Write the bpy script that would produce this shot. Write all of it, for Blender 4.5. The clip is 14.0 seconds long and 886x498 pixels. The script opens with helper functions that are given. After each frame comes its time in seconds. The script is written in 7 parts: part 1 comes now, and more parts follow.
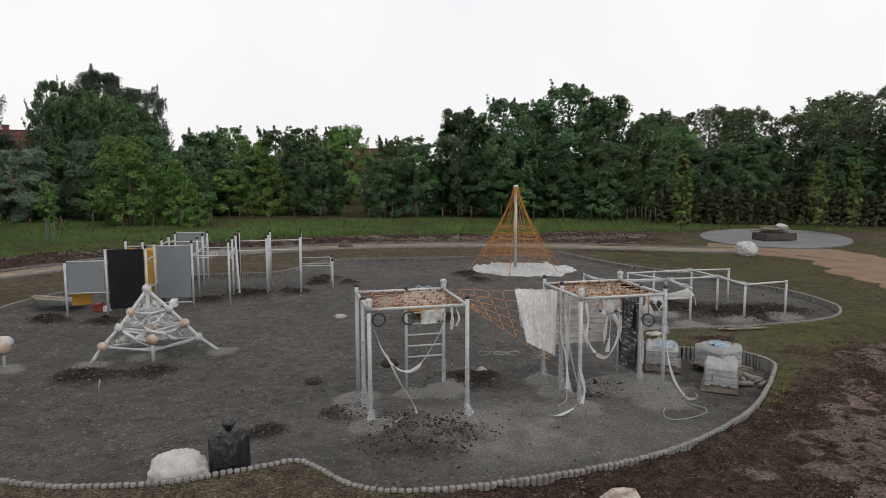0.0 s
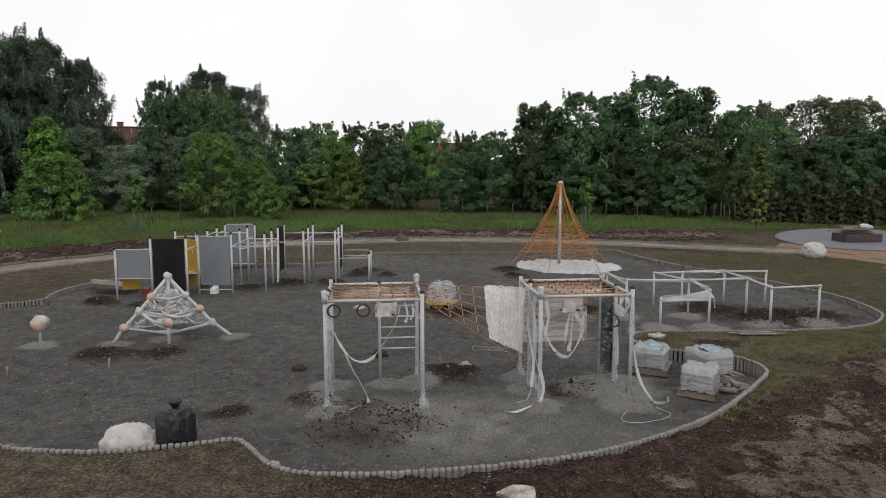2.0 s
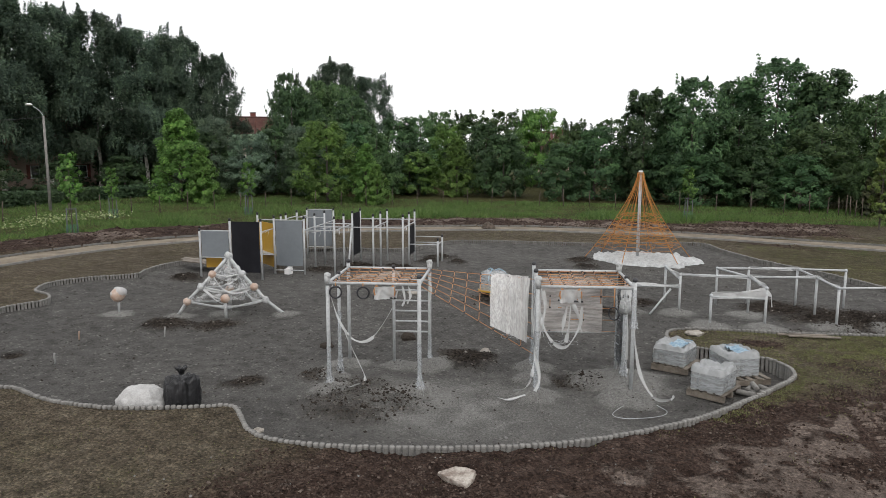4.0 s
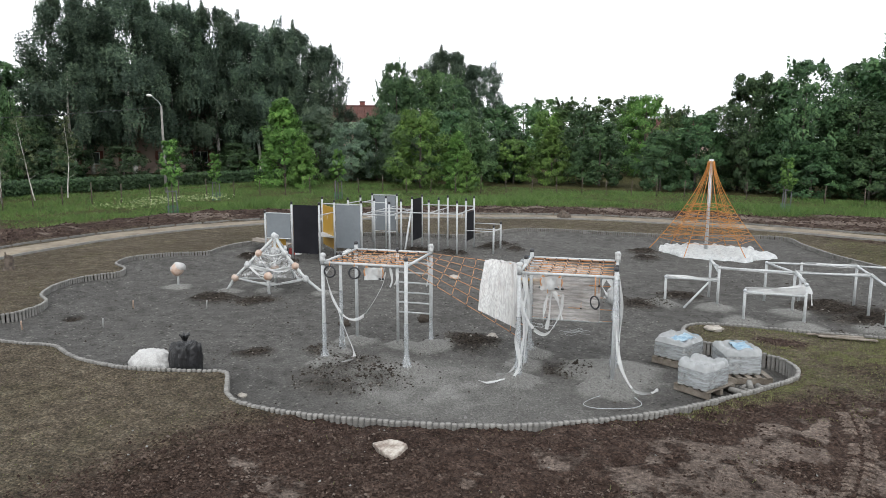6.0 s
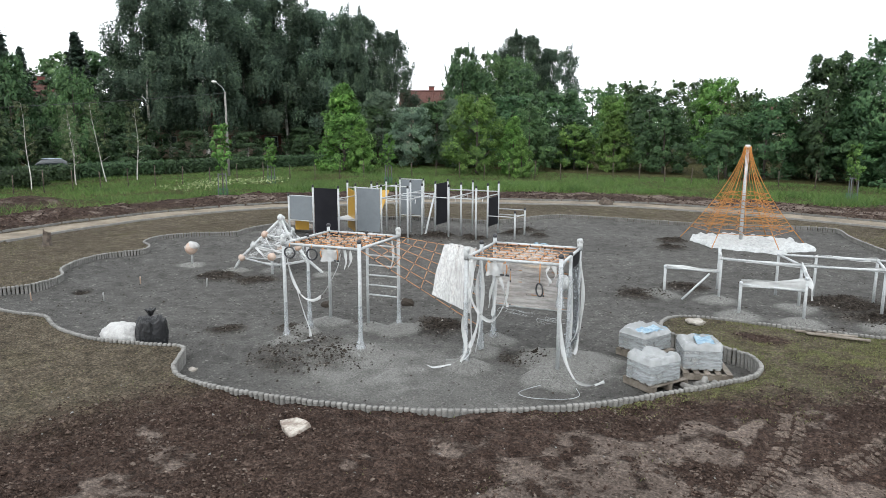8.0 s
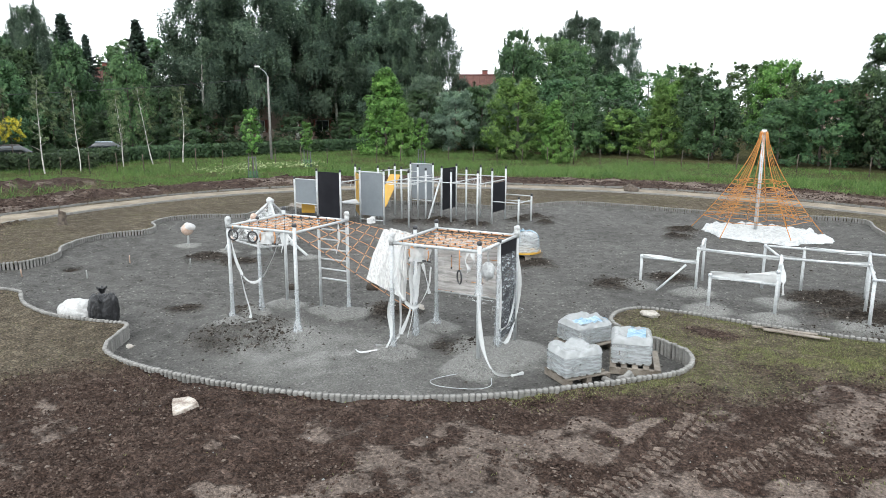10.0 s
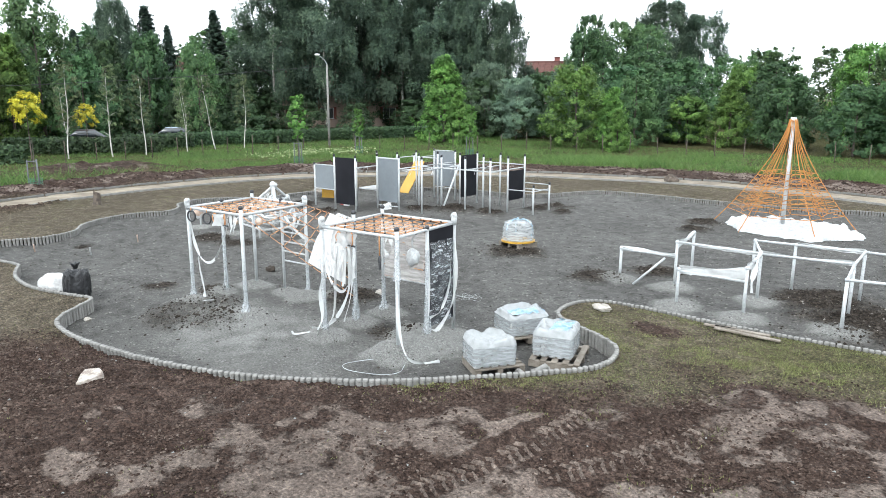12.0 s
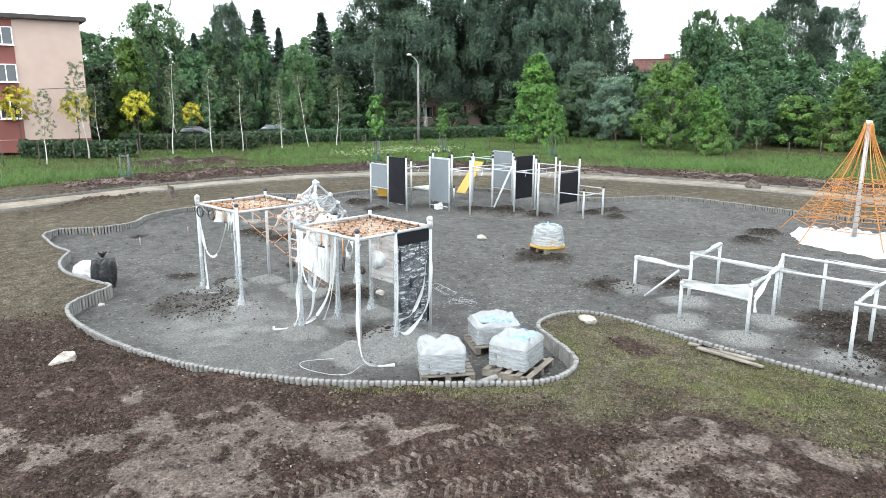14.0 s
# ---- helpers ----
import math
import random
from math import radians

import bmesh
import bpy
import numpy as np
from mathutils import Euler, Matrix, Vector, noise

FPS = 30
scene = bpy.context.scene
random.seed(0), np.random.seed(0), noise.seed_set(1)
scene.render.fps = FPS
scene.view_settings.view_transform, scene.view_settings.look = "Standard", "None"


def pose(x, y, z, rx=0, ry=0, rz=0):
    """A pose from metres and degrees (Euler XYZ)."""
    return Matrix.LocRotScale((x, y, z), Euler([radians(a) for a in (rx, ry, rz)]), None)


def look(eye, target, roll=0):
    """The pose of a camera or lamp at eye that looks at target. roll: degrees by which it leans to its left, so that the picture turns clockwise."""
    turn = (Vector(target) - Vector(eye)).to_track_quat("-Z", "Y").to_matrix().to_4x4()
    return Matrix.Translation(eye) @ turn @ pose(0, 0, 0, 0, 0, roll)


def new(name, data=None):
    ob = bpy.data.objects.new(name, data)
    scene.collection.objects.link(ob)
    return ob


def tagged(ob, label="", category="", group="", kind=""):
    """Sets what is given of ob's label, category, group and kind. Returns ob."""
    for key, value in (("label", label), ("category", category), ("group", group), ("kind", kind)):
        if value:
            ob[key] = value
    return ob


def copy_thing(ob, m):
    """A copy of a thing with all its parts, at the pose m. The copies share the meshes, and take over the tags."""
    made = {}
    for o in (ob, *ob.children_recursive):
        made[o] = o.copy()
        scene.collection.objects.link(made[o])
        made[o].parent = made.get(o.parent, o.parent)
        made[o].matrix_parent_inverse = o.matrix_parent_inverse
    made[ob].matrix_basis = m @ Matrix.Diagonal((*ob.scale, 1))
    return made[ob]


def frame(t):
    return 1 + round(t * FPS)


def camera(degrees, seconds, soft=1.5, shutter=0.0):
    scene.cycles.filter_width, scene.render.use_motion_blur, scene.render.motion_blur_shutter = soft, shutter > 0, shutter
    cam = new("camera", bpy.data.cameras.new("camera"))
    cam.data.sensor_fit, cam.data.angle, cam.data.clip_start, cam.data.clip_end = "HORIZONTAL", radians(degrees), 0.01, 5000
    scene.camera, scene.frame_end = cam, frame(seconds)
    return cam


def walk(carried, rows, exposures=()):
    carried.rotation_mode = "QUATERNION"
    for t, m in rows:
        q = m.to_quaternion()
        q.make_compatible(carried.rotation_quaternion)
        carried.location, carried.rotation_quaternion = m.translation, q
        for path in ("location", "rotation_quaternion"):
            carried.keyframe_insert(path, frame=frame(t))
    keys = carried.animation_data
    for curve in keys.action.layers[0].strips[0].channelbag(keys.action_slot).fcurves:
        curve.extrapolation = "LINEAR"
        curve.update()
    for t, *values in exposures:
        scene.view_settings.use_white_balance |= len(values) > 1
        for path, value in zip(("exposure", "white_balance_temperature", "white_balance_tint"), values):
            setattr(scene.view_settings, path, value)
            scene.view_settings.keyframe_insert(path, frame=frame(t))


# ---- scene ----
cam = camera(65.0, 14.0, soft=0.45)
METRES, EYE, TILT, LEAN, TURN = 19.07, 4.5, 0.0, 0.0, 0.0
ROWS = [
    (0.0, 0.0, 0.0, 0.0, -0.02, -6.63, 0.16),
    (0.5, 0.0354, -0.0033, 0.001, 1.96, -6.67, 0.14),
    (1.0, 0.0718, -0.0058, 0.0016, 3.99, -6.74, 0.12),
    (1.5, 0.1081, -0.0067, 0.0022, 6.04, -6.89, 0.09),
    (2.0, 0.144, -0.0049, 0.0033, 8.44, -7.1, 0.06),
    (2.5, 0.1765, -0.0021, 0.0038, 10.99, -7.34, 0.04),
    (3.0, 0.2116, 0.0016, 0.0041, 13.83, -7.58, -0.01),
    (5.5, 0.3739, 0.0369, 0.0028, 26.58, -8.77, -0.14),
    (6.0, 0.4099, 0.0496, 0.0026, 29.04, -9.03, -0.17),
    (6.5, 0.4411, 0.0653, 0.0029, 31.41, -9.31, -0.19),
    (7.0, 0.4709, 0.0845, 0.0033, 33.53, -9.62, -0.22),
    (7.5, 0.4977, 0.1038, 0.0025, 34.61, -9.92, -0.21),
    (8.0, 0.5244, 0.1269, 0.0001, 35.98, -10.21, -0.19),
    (10.5, 0.6573, 0.249, -0.0011, 43.2, -11.73, -0.14),
    (11.0, 0.6845, 0.2773, -0.0027, 44.91, -11.98, -0.14),
    (11.5, 0.7109, 0.3067, -0.0034, 46.86, -12.26, -0.15),
    (12.0, 0.7381, 0.3362, -0.0031, 48.88, -12.44, -0.14),
    (12.5, 0.7631, 0.3647, -0.0023, 51.14, -12.47, -0.14),
    (13.0, 0.7858, 0.395, -0.0014, 53.58, -12.5, -0.16),
    (13.5, 0.8028, 0.4252, -0.0003, 55.69, -12.55, -0.14),
    (14.0, 0.8179, 0.4563, 0.0014, 58.54, -12.59, -0.15),
]
walk(cam, [(t, pose(0, 0, EYE, TILT, LEAN, TURN) @ pose(METRES * x, METRES * y, METRES * z, 90 + pitch, roll, yaw)) for t, x, y, z, yaw, pitch, roll in ROWS],
     [(0.0, 0.02, 6620, 11.5), (3.0, 0.16, 6580, 11), (5.5, 0.7, 6350, 9), (6.5, 0.85, 6250, 8), (8.0, 0.98, 6200, 7), (11.0, 1.45, 6100, 5.5), (12.5, 1.62, 6000, 5), (14.0, 1.70, 6000, 5)])

# ---------------------------------------------------------------- world and light
world = bpy.data.worlds.new("world")
scene.world = world
world.use_nodes = True
wn, wl = world.node_tree.nodes, world.node_tree.links
wn.clear()
sky = wn.new("ShaderNodeTexSky")
sky.sky_type, sky.sun_disc = "NISHITA", False
sky.sun_elevation, sky.sun_rotation = radians(52), radians(150)
sky.air_density, sky.dust_density = 1.0, 4.0
cloud = wn.new("ShaderNodeTexNoise")
cloud.inputs["Scale"].default_value, cloud.inputs["Detail"].default_value = 2.2, 6.0
cloud_ramp = wn.new("ShaderNodeValToRGB")
cloud_ramp.color_ramp.elements[0].position, cloud_ramp.color_ramp.elements[0].color = 0.3, (9.7, 9.85, 10.1, 1)
cloud_ramp.color_ramp.elements[1].position, cloud_ramp.color_ramp.elements[1].color = 0.7, (10.8, 10.75, 10.7, 1)
cover_mix = wn.new("ShaderNodeMix")
cover_mix.data_type = "RGBA"
cover_mix.inputs["Factor"].default_value = 0.88
wbg, wout = wn.new("ShaderNodeBackground"), wn.new("ShaderNodeOutputWorld")
wbg.inputs["Strength"].default_value = 0.1
wl.new(cloud.outputs["Fac"], cloud_ramp.inputs["Fac"])
wl.new(sky.outputs["Color"], cover_mix.inputs["A"])
wl.new(cloud_ramp.outputs["Color"], cover_mix.inputs["B"])
wl.new(cover_mix.outputs["Result"], wbg.inputs["Color"])
wl.new(wbg.outputs["Background"], wout.inputs["Surface"])
sun = new("sun", bpy.data.lights.new("sun", "SUN"))
sun.data.energy, sun.data.angle, sun.data.color = 0.7, radians(25), (1.0, 0.97, 0.93)
sun.matrix_world = look((20, -30, 55), (0, 20, 0))


# ---------------------------------------------------------------- materials
def base_mat(name, rough=0.6, metal=0.0):
    m = bpy.data.materials.new(name)
    m.use_nodes = True
    b = m.node_tree.nodes["Principled BSDF"]
    b.inputs["Roughness"].default_value, b.inputs["Metallic"].default_value = rough, metal
    return m, m.node_tree.nodes, m.node_tree.links, b


def noise_node(n, l, scale, detail=5.0, rough=0.6, space="Object"):
    tc = n.new("ShaderNodeTexCoord")
    t = n.new("ShaderNodeTexNoise")
    t.inputs["Scale"].default_value, t.inputs["Detail"].default_value, t.inputs["Roughness"].default_value = scale, detail, rough
    l.new(tc.outputs[space], t.inputs["Vector"])
    return t


def ramp_node(n, l, fac, stops):
    r = n.new("ShaderNodeValToRGB")
    els = r.color_ramp.elements
    while len(els) < len(stops):
        els.new(0.5)
    for e, (p, c) in zip(els, stops):
        e.position, e.color = p, (*c, 1)
    l.new(fac, r.inputs["Fac"])
    return r


def mix_node(n, l, fac, a, b, blend="MIX"):
    x = n.new("ShaderNodeMix")
    x.data_type, x.blend_type = "RGBA", blend
    for key, v in (("Factor", fac), ("A", a), ("B", b)):
        if hasattr(v, "is_output"):
            l.new(v, x.inputs[key])
        elif key == "Factor":
            x.inputs[key].default_value = v
        else:
            x.inputs[key].default_value = (*v, 1)
    return x.outputs["Result"]


def math_node(n, l, op, a, b=0.0, clamp=False):
    x = n.new("ShaderNodeMath")
    x.operation, x.use_clamp = op, clamp
    for i, v in enumerate((a, b)):
        if hasattr(v, "is_output"):
            l.new(v, x.inputs[i])
        else:
            x.inputs[i].default_value = v
    return x.outputs["Value"]


def bump_node(n, l, b, height, strength, distance):
    x = n.new("ShaderNodeBump")
    x.inputs["Strength"].default_value, x.inputs["Distance"].default_value = strength, distance
    l.new(height, x.inputs["Height"])
    l.new(x.outputs["Normal"], b.inputs["Normal"])


def two_scale(name, c1, c2, scale, rough=0.6, metal=0.0, bump=0.2, dist=0.01, fine=8.0, stain=0.25, vary=0.0, space="Object"):
    """Paint, metal, stone or plastic: two colours in patches, finer grain on top, relief."""
    m, n, l, b = base_mat(name, rough, metal)
    big, small = noise_node(n, l, scale, 4, space=space), noise_node(n, l, scale * fine, 3, space=space)
    col = ramp_node(n, l, big.outputs["Fac"], [(0.35, c1), (0.65, c2)]).outputs["Color"]
    grain = ramp_node(n, l, small.outputs["Fac"], [(0.3, (1 - stain,) * 3), (0.7, (1, 1, 1))]).outputs["Color"]
    col = mix_node(n, l, 1.0, col, grain, "MULTIPLY")
    if vary:
        info = n.new("ShaderNodeObjectInfo")
        hs = n.new("ShaderNodeHueSaturation")
        l.new(math_node(n, l, "MULTIPLY_ADD", info.outputs["Random"], vary), hs.inputs["Value"])
        hs.inputs["Value"].links[0].from_node.inputs[2].default_value = 1 - vary / 2
        l.new(col, hs.inputs["Color"])
        col = hs.outputs["Color"]
    l.new(col, b.inputs["Base Color"])
    r = math_node(n, l, "MULTIPLY_ADD", small.outputs["Fac"], 0.25)
    r.node.inputs[2].default_value = rough - 0.12
    l.new(r, b.inputs["Roughness"])
    if bump:
        bump_node(n, l, b, small.outputs["Fac"], bump, dist)
    return m


def leaf_mat(name, dark, light, tip, trans=0.25):
    m, n, l, b = base_mat(name, 0.55)
    geo, info = n.new("ShaderNodeNewGeometry"), n.new("ShaderNodeObjectInfo")
    big = noise_node(n, l, 0.35, 3)
    col = ramp_node(n, l, geo.outputs["Random Per Island"], [(0.0, dark), (0.65, light), (1.0, tip)]).outputs["Color"]
    col = mix_node(n, l, 1.0, col, ramp_node(n, l, big.outputs["Fac"], [(0.3, (0.82, 0.85, 0.84)), (0.7, (1.1, 1.1, 1.0))]).outputs["Color"], "MULTIPLY")
    spray = n.new("ShaderNodeAttribute")
    spray.attribute_name = "spray"
    col = mix_node(n, l, 1.0, col, ramp_node(n, l, spray.outputs["Fac"], [(0.0, (1, 1, 1)), (0.05, (0.68, 0.70, 0.72)), (0.6, (1.0, 1.0, 1.0)), (1.0, (1.32, 1.3, 1.2))]).outputs["Color"], "MULTIPLY")
    hs = n.new("ShaderNodeHueSaturation")
    v = math_node(n, l, "MULTIPLY_ADD", info.outputs["Random"], 0.5)
    v.node.inputs[2].default_value = 0.75
    l.new(v, hs.inputs["Value"])
    h = math_node(n, l, "MULTIPLY_ADD", info.outputs["Random"], 0.03)
    h.node.inputs[2].default_value = 0.485
    l.new(h, hs.inputs["Hue"])
    l.new(col, hs.inputs["Color"])
    l.new(hs.outputs["Color"], b.inputs["Base Color"])
    b.inputs["Specular IOR Level"].default_value = 0.25
    tr, mx = n.new("ShaderNodeBsdfTranslucent"), n.new("ShaderNodeMixShader")
    l.new(hs.outputs["Color"], tr.inputs["Color"])
    mx.inputs["Fac"].default_value = trans
    l.new(b.outputs["BSDF"], mx.inputs[1])
    l.new(tr.outputs["BSDF"], mx.inputs[2])
    l.new(mx.outputs["Shader"], n["Material Output"].inputs["Surface"])
    return m


def film_mat(name, colour, clear, rough=0.3):
    """Thin packing film: part of the light goes straight through, creases catch the rest."""
    m, n, l, b = base_mat(name, rough)
    crease = noise_node(n, l, 9, 4)
    fine = noise_node(n, l, 45, 3)
    l.new(ramp_node(n, l, crease.outputs["Fac"], [(0.3, tuple(c * 0.82 for c in colour)), (0.7, colour)]).outputs["Color"], b.inputs["Base Color"])
    bump_node(n, l, b, fine.outputs["Fac"], 0.5, 0.01)
    tr, mx = n.new("ShaderNodeBsdfTransparent"), n.new("ShaderNodeMixShader")
    f = math_node(n, l, "MULTIPLY_ADD", crease.outputs["Fac"], 0.6, True)
    f.node.inputs[2].default_value = clear - 0.3
    l.new(f, mx.inputs["Fac"])
    l.new(b.outputs["BSDF"], mx.inputs[1])
    l.new(tr.outputs["BSDF"], mx.inputs[2])
    l.new(mx.outputs["Shader"], n["Material Output"].inputs["Surface"])
    return m


def streak_film(name, colour, stretch, clear, cover, rough=0.2, thin=0.0):
    """Stretch film: nearly clear; whitish streaks where pulled and folded also paint its gloss."""
    m, n, l, b = base_mat(name, rough)
    tc, mp, t = n.new("ShaderNodeTexCoord"), n.new("ShaderNodeMapping"), n.new("ShaderNodeTexNoise")
    mp.inputs["Scale"].default_value = stretch
    t.inputs["Scale"].default_value, t.inputs["Detail"].default_value, t.inputs["Roughness"].default_value = 1.0, 5.0, 0.65
    l.new(tc.outputs["Object"], mp.inputs["Vector"])
    l.new(mp.outputs["Vector"], t.inputs["Vector"])
    b.inputs["Base Color"].default_value = (*colour, 1)
    bump_node(n, l, b, t.outputs["Fac"], 0.9, 0.03)
    f = ramp_node(n, l, t.outputs["Fac"], [(0.36 + thin, (clear,) * 3), (0.50 + thin, ((clear + cover) / 2,) * 3), (0.62 + thin, (cover,) * 3)]).outputs["Color"]
    tr, mx = n.new("ShaderNodeBsdfTransparent"), n.new("ShaderNodeMixShader")
    l.new(f, mx.inputs["Fac"])
    l.new(b.outputs["BSDF"], mx.inputs[1])
    l.new(tr.outputs["BSDF"], mx.inputs[2])
    l.new(mx.outputs["Shader"], n["Material Output"].inputs["Surface"])
    return m


M_BOARDFILM = streak_film("stretch_film_on_board", (0.58, 0.61, 0.63), (4.0, 4.0, 17.0), 0.94, 0.36, thin=0.07)
M_HANGFILM = streak_film("hanging_film", (0.62, 0.62, 0.61), (30.0, 30.0, 0.9), 0.46, 0.16)
M_SIDEFILM = streak_film("side_film", (0.58, 0.555, 0.535), (2.4, 2.4, 18.0), 0.58, 0.20)
M_DRAPE = streak_film("draped_film", (0.62, 0.63, 0.63), (5.0, 5.0, 5.0), 0.97, 0.45, thin=0.05)
M_LOADFILM = streak_film("shrink_film", (0.36, 0.38, 0.39), (4.0, 4.0, 22.0), 0.62, 0.14)
M_POST = two_scale("powder_coated_tube", (0.41, 0.425, 0.43), (0.50, 0.512, 0.517), 3, 0.4, 0.0, 0.05, 0.002)
M_STEEL = two_scale("galvanised_tube", (0.42, 0.44, 0.46), (0.58, 0.60, 0.62), 4, 0.45, 0.35, 0.05, 0.002)
M_CAP = two_scale("black_plastic_cap", (0.02, 0.02, 0.022), (0.035, 0.035, 0.04), 6, 0.45)
M_GREY = two_scale("grey_board", (0.15, 0.168, 0.184), (0.176, 0.195, 0.21), 1.2, 0.5, stain=0.08, bump=0.03)
M_BLACK = two_scale("black_board", (0.009, 0.009, 0.012), (0.016, 0.016, 0.020), 1.2, 0.6, stain=0.15, bump=0.03)
M_BLACK.node_tree.nodes["Principled BSDF"].inputs["Specular IOR Level"].default_value = 0.15
M_YELLOW = two_scale("yellow_board", (0.40, 0.225, 0.022), (0.47, 0.275, 0.034), 1.2, 0.4, stain=0.1, bump=0.03)
M_ROPE = two_scale("orange_rope", (0.44, 0.19, 0.075), (0.56, 0.31, 0.15), 8, 0.8, bump=0.6, dist=0.004)
M_ROPE_Y = two_scale("yellow_orange_rope", (0.42, 0.16, 0.035), (0.52, 0.25, 0.06), 8, 0.8, bump=0.6, dist=0.004)
M_PEACH = film_mat("peach_packing_film", (0.52, 0.36, 0.25), 0.66)
M_FILM = film_mat("white_packing_film", (0.62, 0.63, 0.625), 0.34)
M_COLLAR = film_mat("bunched_film", (0.46, 0.475, 0.48), 0.42)
M_CLEAR = film_mat("clear_packing_film", (0.60, 0.63, 0.65), 0.66, 0.15)
M_WRAP = two_scale("white_wrapped_plastic", (0.38, 0.39, 0.39), (0.54, 0.55, 0.545), 7, 0.35, bump=0.8, dist=0.02, fine=4)
M_BALL = two_scale("peach_ball", (0.40, 0.25, 0.175), (0.52, 0.42, 0.35), 5, 0.4, bump=0.3, dist=0.01)
M_SACK = two_scale("white_sack_fabric", (0.40, 0.395, 0.385), (0.51, 0.505, 0.495), 5, 0.7, bump=0.25, dist=0.008)
M_SLAB = two_scale("stained_stone", (0.17, 0.125, 0.10), (0.46, 0.42, 0.37), 7, 0.85, bump=0.8, dist=0.02, fine=4)
M_BLUE = two_scale("blue_print_plastic", (0.09, 0.21, 0.32), (0.34, 0.45, 0.52), 6, 0.35, bump=0.6, dist=0.01)
M_BAGB = two_scale("black_bin_liner", (0.007, 0.007, 0.008), (0.016, 0.016, 0.018), 5, 0.42, bump=0.8, dist=0.03, fine=3)
M_PALI = two_scale("concrete_palisade", (0.165, 0.16, 0.148), (0.25, 0.242, 0.226), 6, 0.85, bump=0.5, dist=0.006, vary=0.3, space="Object")
M_BLOCK = two_scale("concrete_block", (0.36, 0.36, 0.35), (0.46, 0.46, 0.45), 6, 0.85, bump=0.5, dist=0.006)
M_WOOD = two_scale("pallet_wood", (0.13, 0.108, 0.085), (0.23, 0.20, 0.165), 5, 0.8, bump=0.4, dist=0.004, vary=0.4)
M_STUMP = two_scale("old_bark", (0.05, 0.038, 0.03), (0.15, 0.12, 0.095), 6, 0.9, bump=0.8, dist=0.02)
M_STONE = two_scale("pale_stone", (0.30, 0.27, 0.235), (0.44, 0.41, 0.365), 5, 0.85, bump=0.8, dist=0.02)
M_BARK = two_scale("grey_bark", (0.06, 0.05, 0.042), (0.13, 0.11, 0.09), 3, 0.9, bump=0.8, dist=0.03)
M_BIRCH = two_scale("birch_bark", (0.30, 0.285, 0.26), (0.74, 0.71, 0.66), 4, 0.8, bump=0.5, dist=0.01, fine=5)
M_PAD = two_scale("fresh_concrete_pad", (0.10, 0.105, 0.112), (0.145, 0.15, 0.157), 0.5, 0.7, fine=30)
M_BRICK = two_scale("red_roof_tiles", (0.095, 0.040, 0.032), (0.140, 0.060, 0.047), 1.5, 0.85, bump=0.4, dist=0.02)
M_PLASTER = two_scale("pink_plaster", (0.46, 0.34, 0.29), (0.52, 0.40, 0.34), 0.4, 0.9, bump=0.2, dist=0.005, fine=40, stain=0.12)
M_MAROON = two_scale("maroon_plaster", (0.20, 0.07, 0.06), (0.25, 0.09, 0.075), 0.5, 0.9, fine=40, stain=0.12)
M_DARKTRIM = two_scale("dark_roof_trim", (0.04, 0.03, 0.03), (0.07, 0.055, 0.05), 2, 0.7)
M_WHITE = two_scale("white_window_paint", (0.72, 0.72, 0.71), (0.80, 0.80, 0.79), 3, 0.5, stain=0.06)
M_CARP = two_scale("pale_car_paint", (0.30, 0.36, 0.42), (0.34, 0.40, 0.46), 1, 0.25, 0.3, 0, stain=0.03)
M_RUBBER = two_scale("tyre_rubber", (0.015, 0.015, 0.015), (0.03, 0.03, 0.03), 8, 0.8)
M_MESHG = two_scale("green_plastic_mesh", (0.03, 0.12, 0.07), (0.06, 0.20, 0.12), 9, 0.6)
M_RED = two_scale("red_carton", (0.30, 0.04, 0.04), (0.38, 0.06, 0.05), 4, 0.7)
M_GLASS, _n, _l, _b = base_mat("window_glass", 0.06)
_b.inputs["Base Color"].default_value, _b.inputs["Specular IOR Level"].default_value = (0.03, 0.035, 0.04, 1), 0.9
L_OAK = leaf_mat("dark_leaves", (0.040, 0.082, 0.040), (0.076, 0.140, 0.064), (0.122, 0.198, 0.090), 0.42)
L_MID = leaf_mat("green_leaves", (0.048, 0.098, 0.042), (0.098, 0.170, 0.070), (0.155, 0.240, 0.102), 0.42)
L_LIGHT = leaf_mat("fresh_green_leaves", (0.066, 0.136, 0.032), (0.138, 0.240, 0.062), (0.218, 0.325, 0.098), 0.42)
L_HEDGE = leaf_mat("hedge_leaves", (0.026, 0.048, 0.024), (0.050, 0.086, 0.040), (0.082, 0.128, 0.058), 0.25)
L_LAWN = leaf_mat("lawn_blades", (0.050, 0.085, 0.028), (0.105, 0.155, 0.052), (0.165, 0.215, 0.088), 0.3)
L_SILVER = leaf_mat("silver_green_leaves", (0.082, 0.132, 0.092), (0.150, 0.215, 0.155), (0.225, 0.290, 0.215), 0.4)
L_BIRCH = leaf_mat("birch_leaves", (0.042, 0.070, 0.052), (0.086, 0.130, 0.092), (0.145, 0.196, 0.138), 0.42)
L_SPRUCE = leaf_mat("spruce_needles", (0.018, 0.034, 0.026), (0.032, 0.054, 0.038), (0.050, 0.078, 0.052), 0.12)
L_YELLOW = leaf_mat("yellow_leaves", (0.34, 0.29, 0.025), (0.52, 0.46, 0.045), (0.64, 0.60, 0.09), 0.35)
L_POPLAR = leaf_mat("columnar_leaves", (0.095, 0.135, 0.038), (0.170, 0.228, 0.070), (0.24, 0.295, 0.105), 0.4)
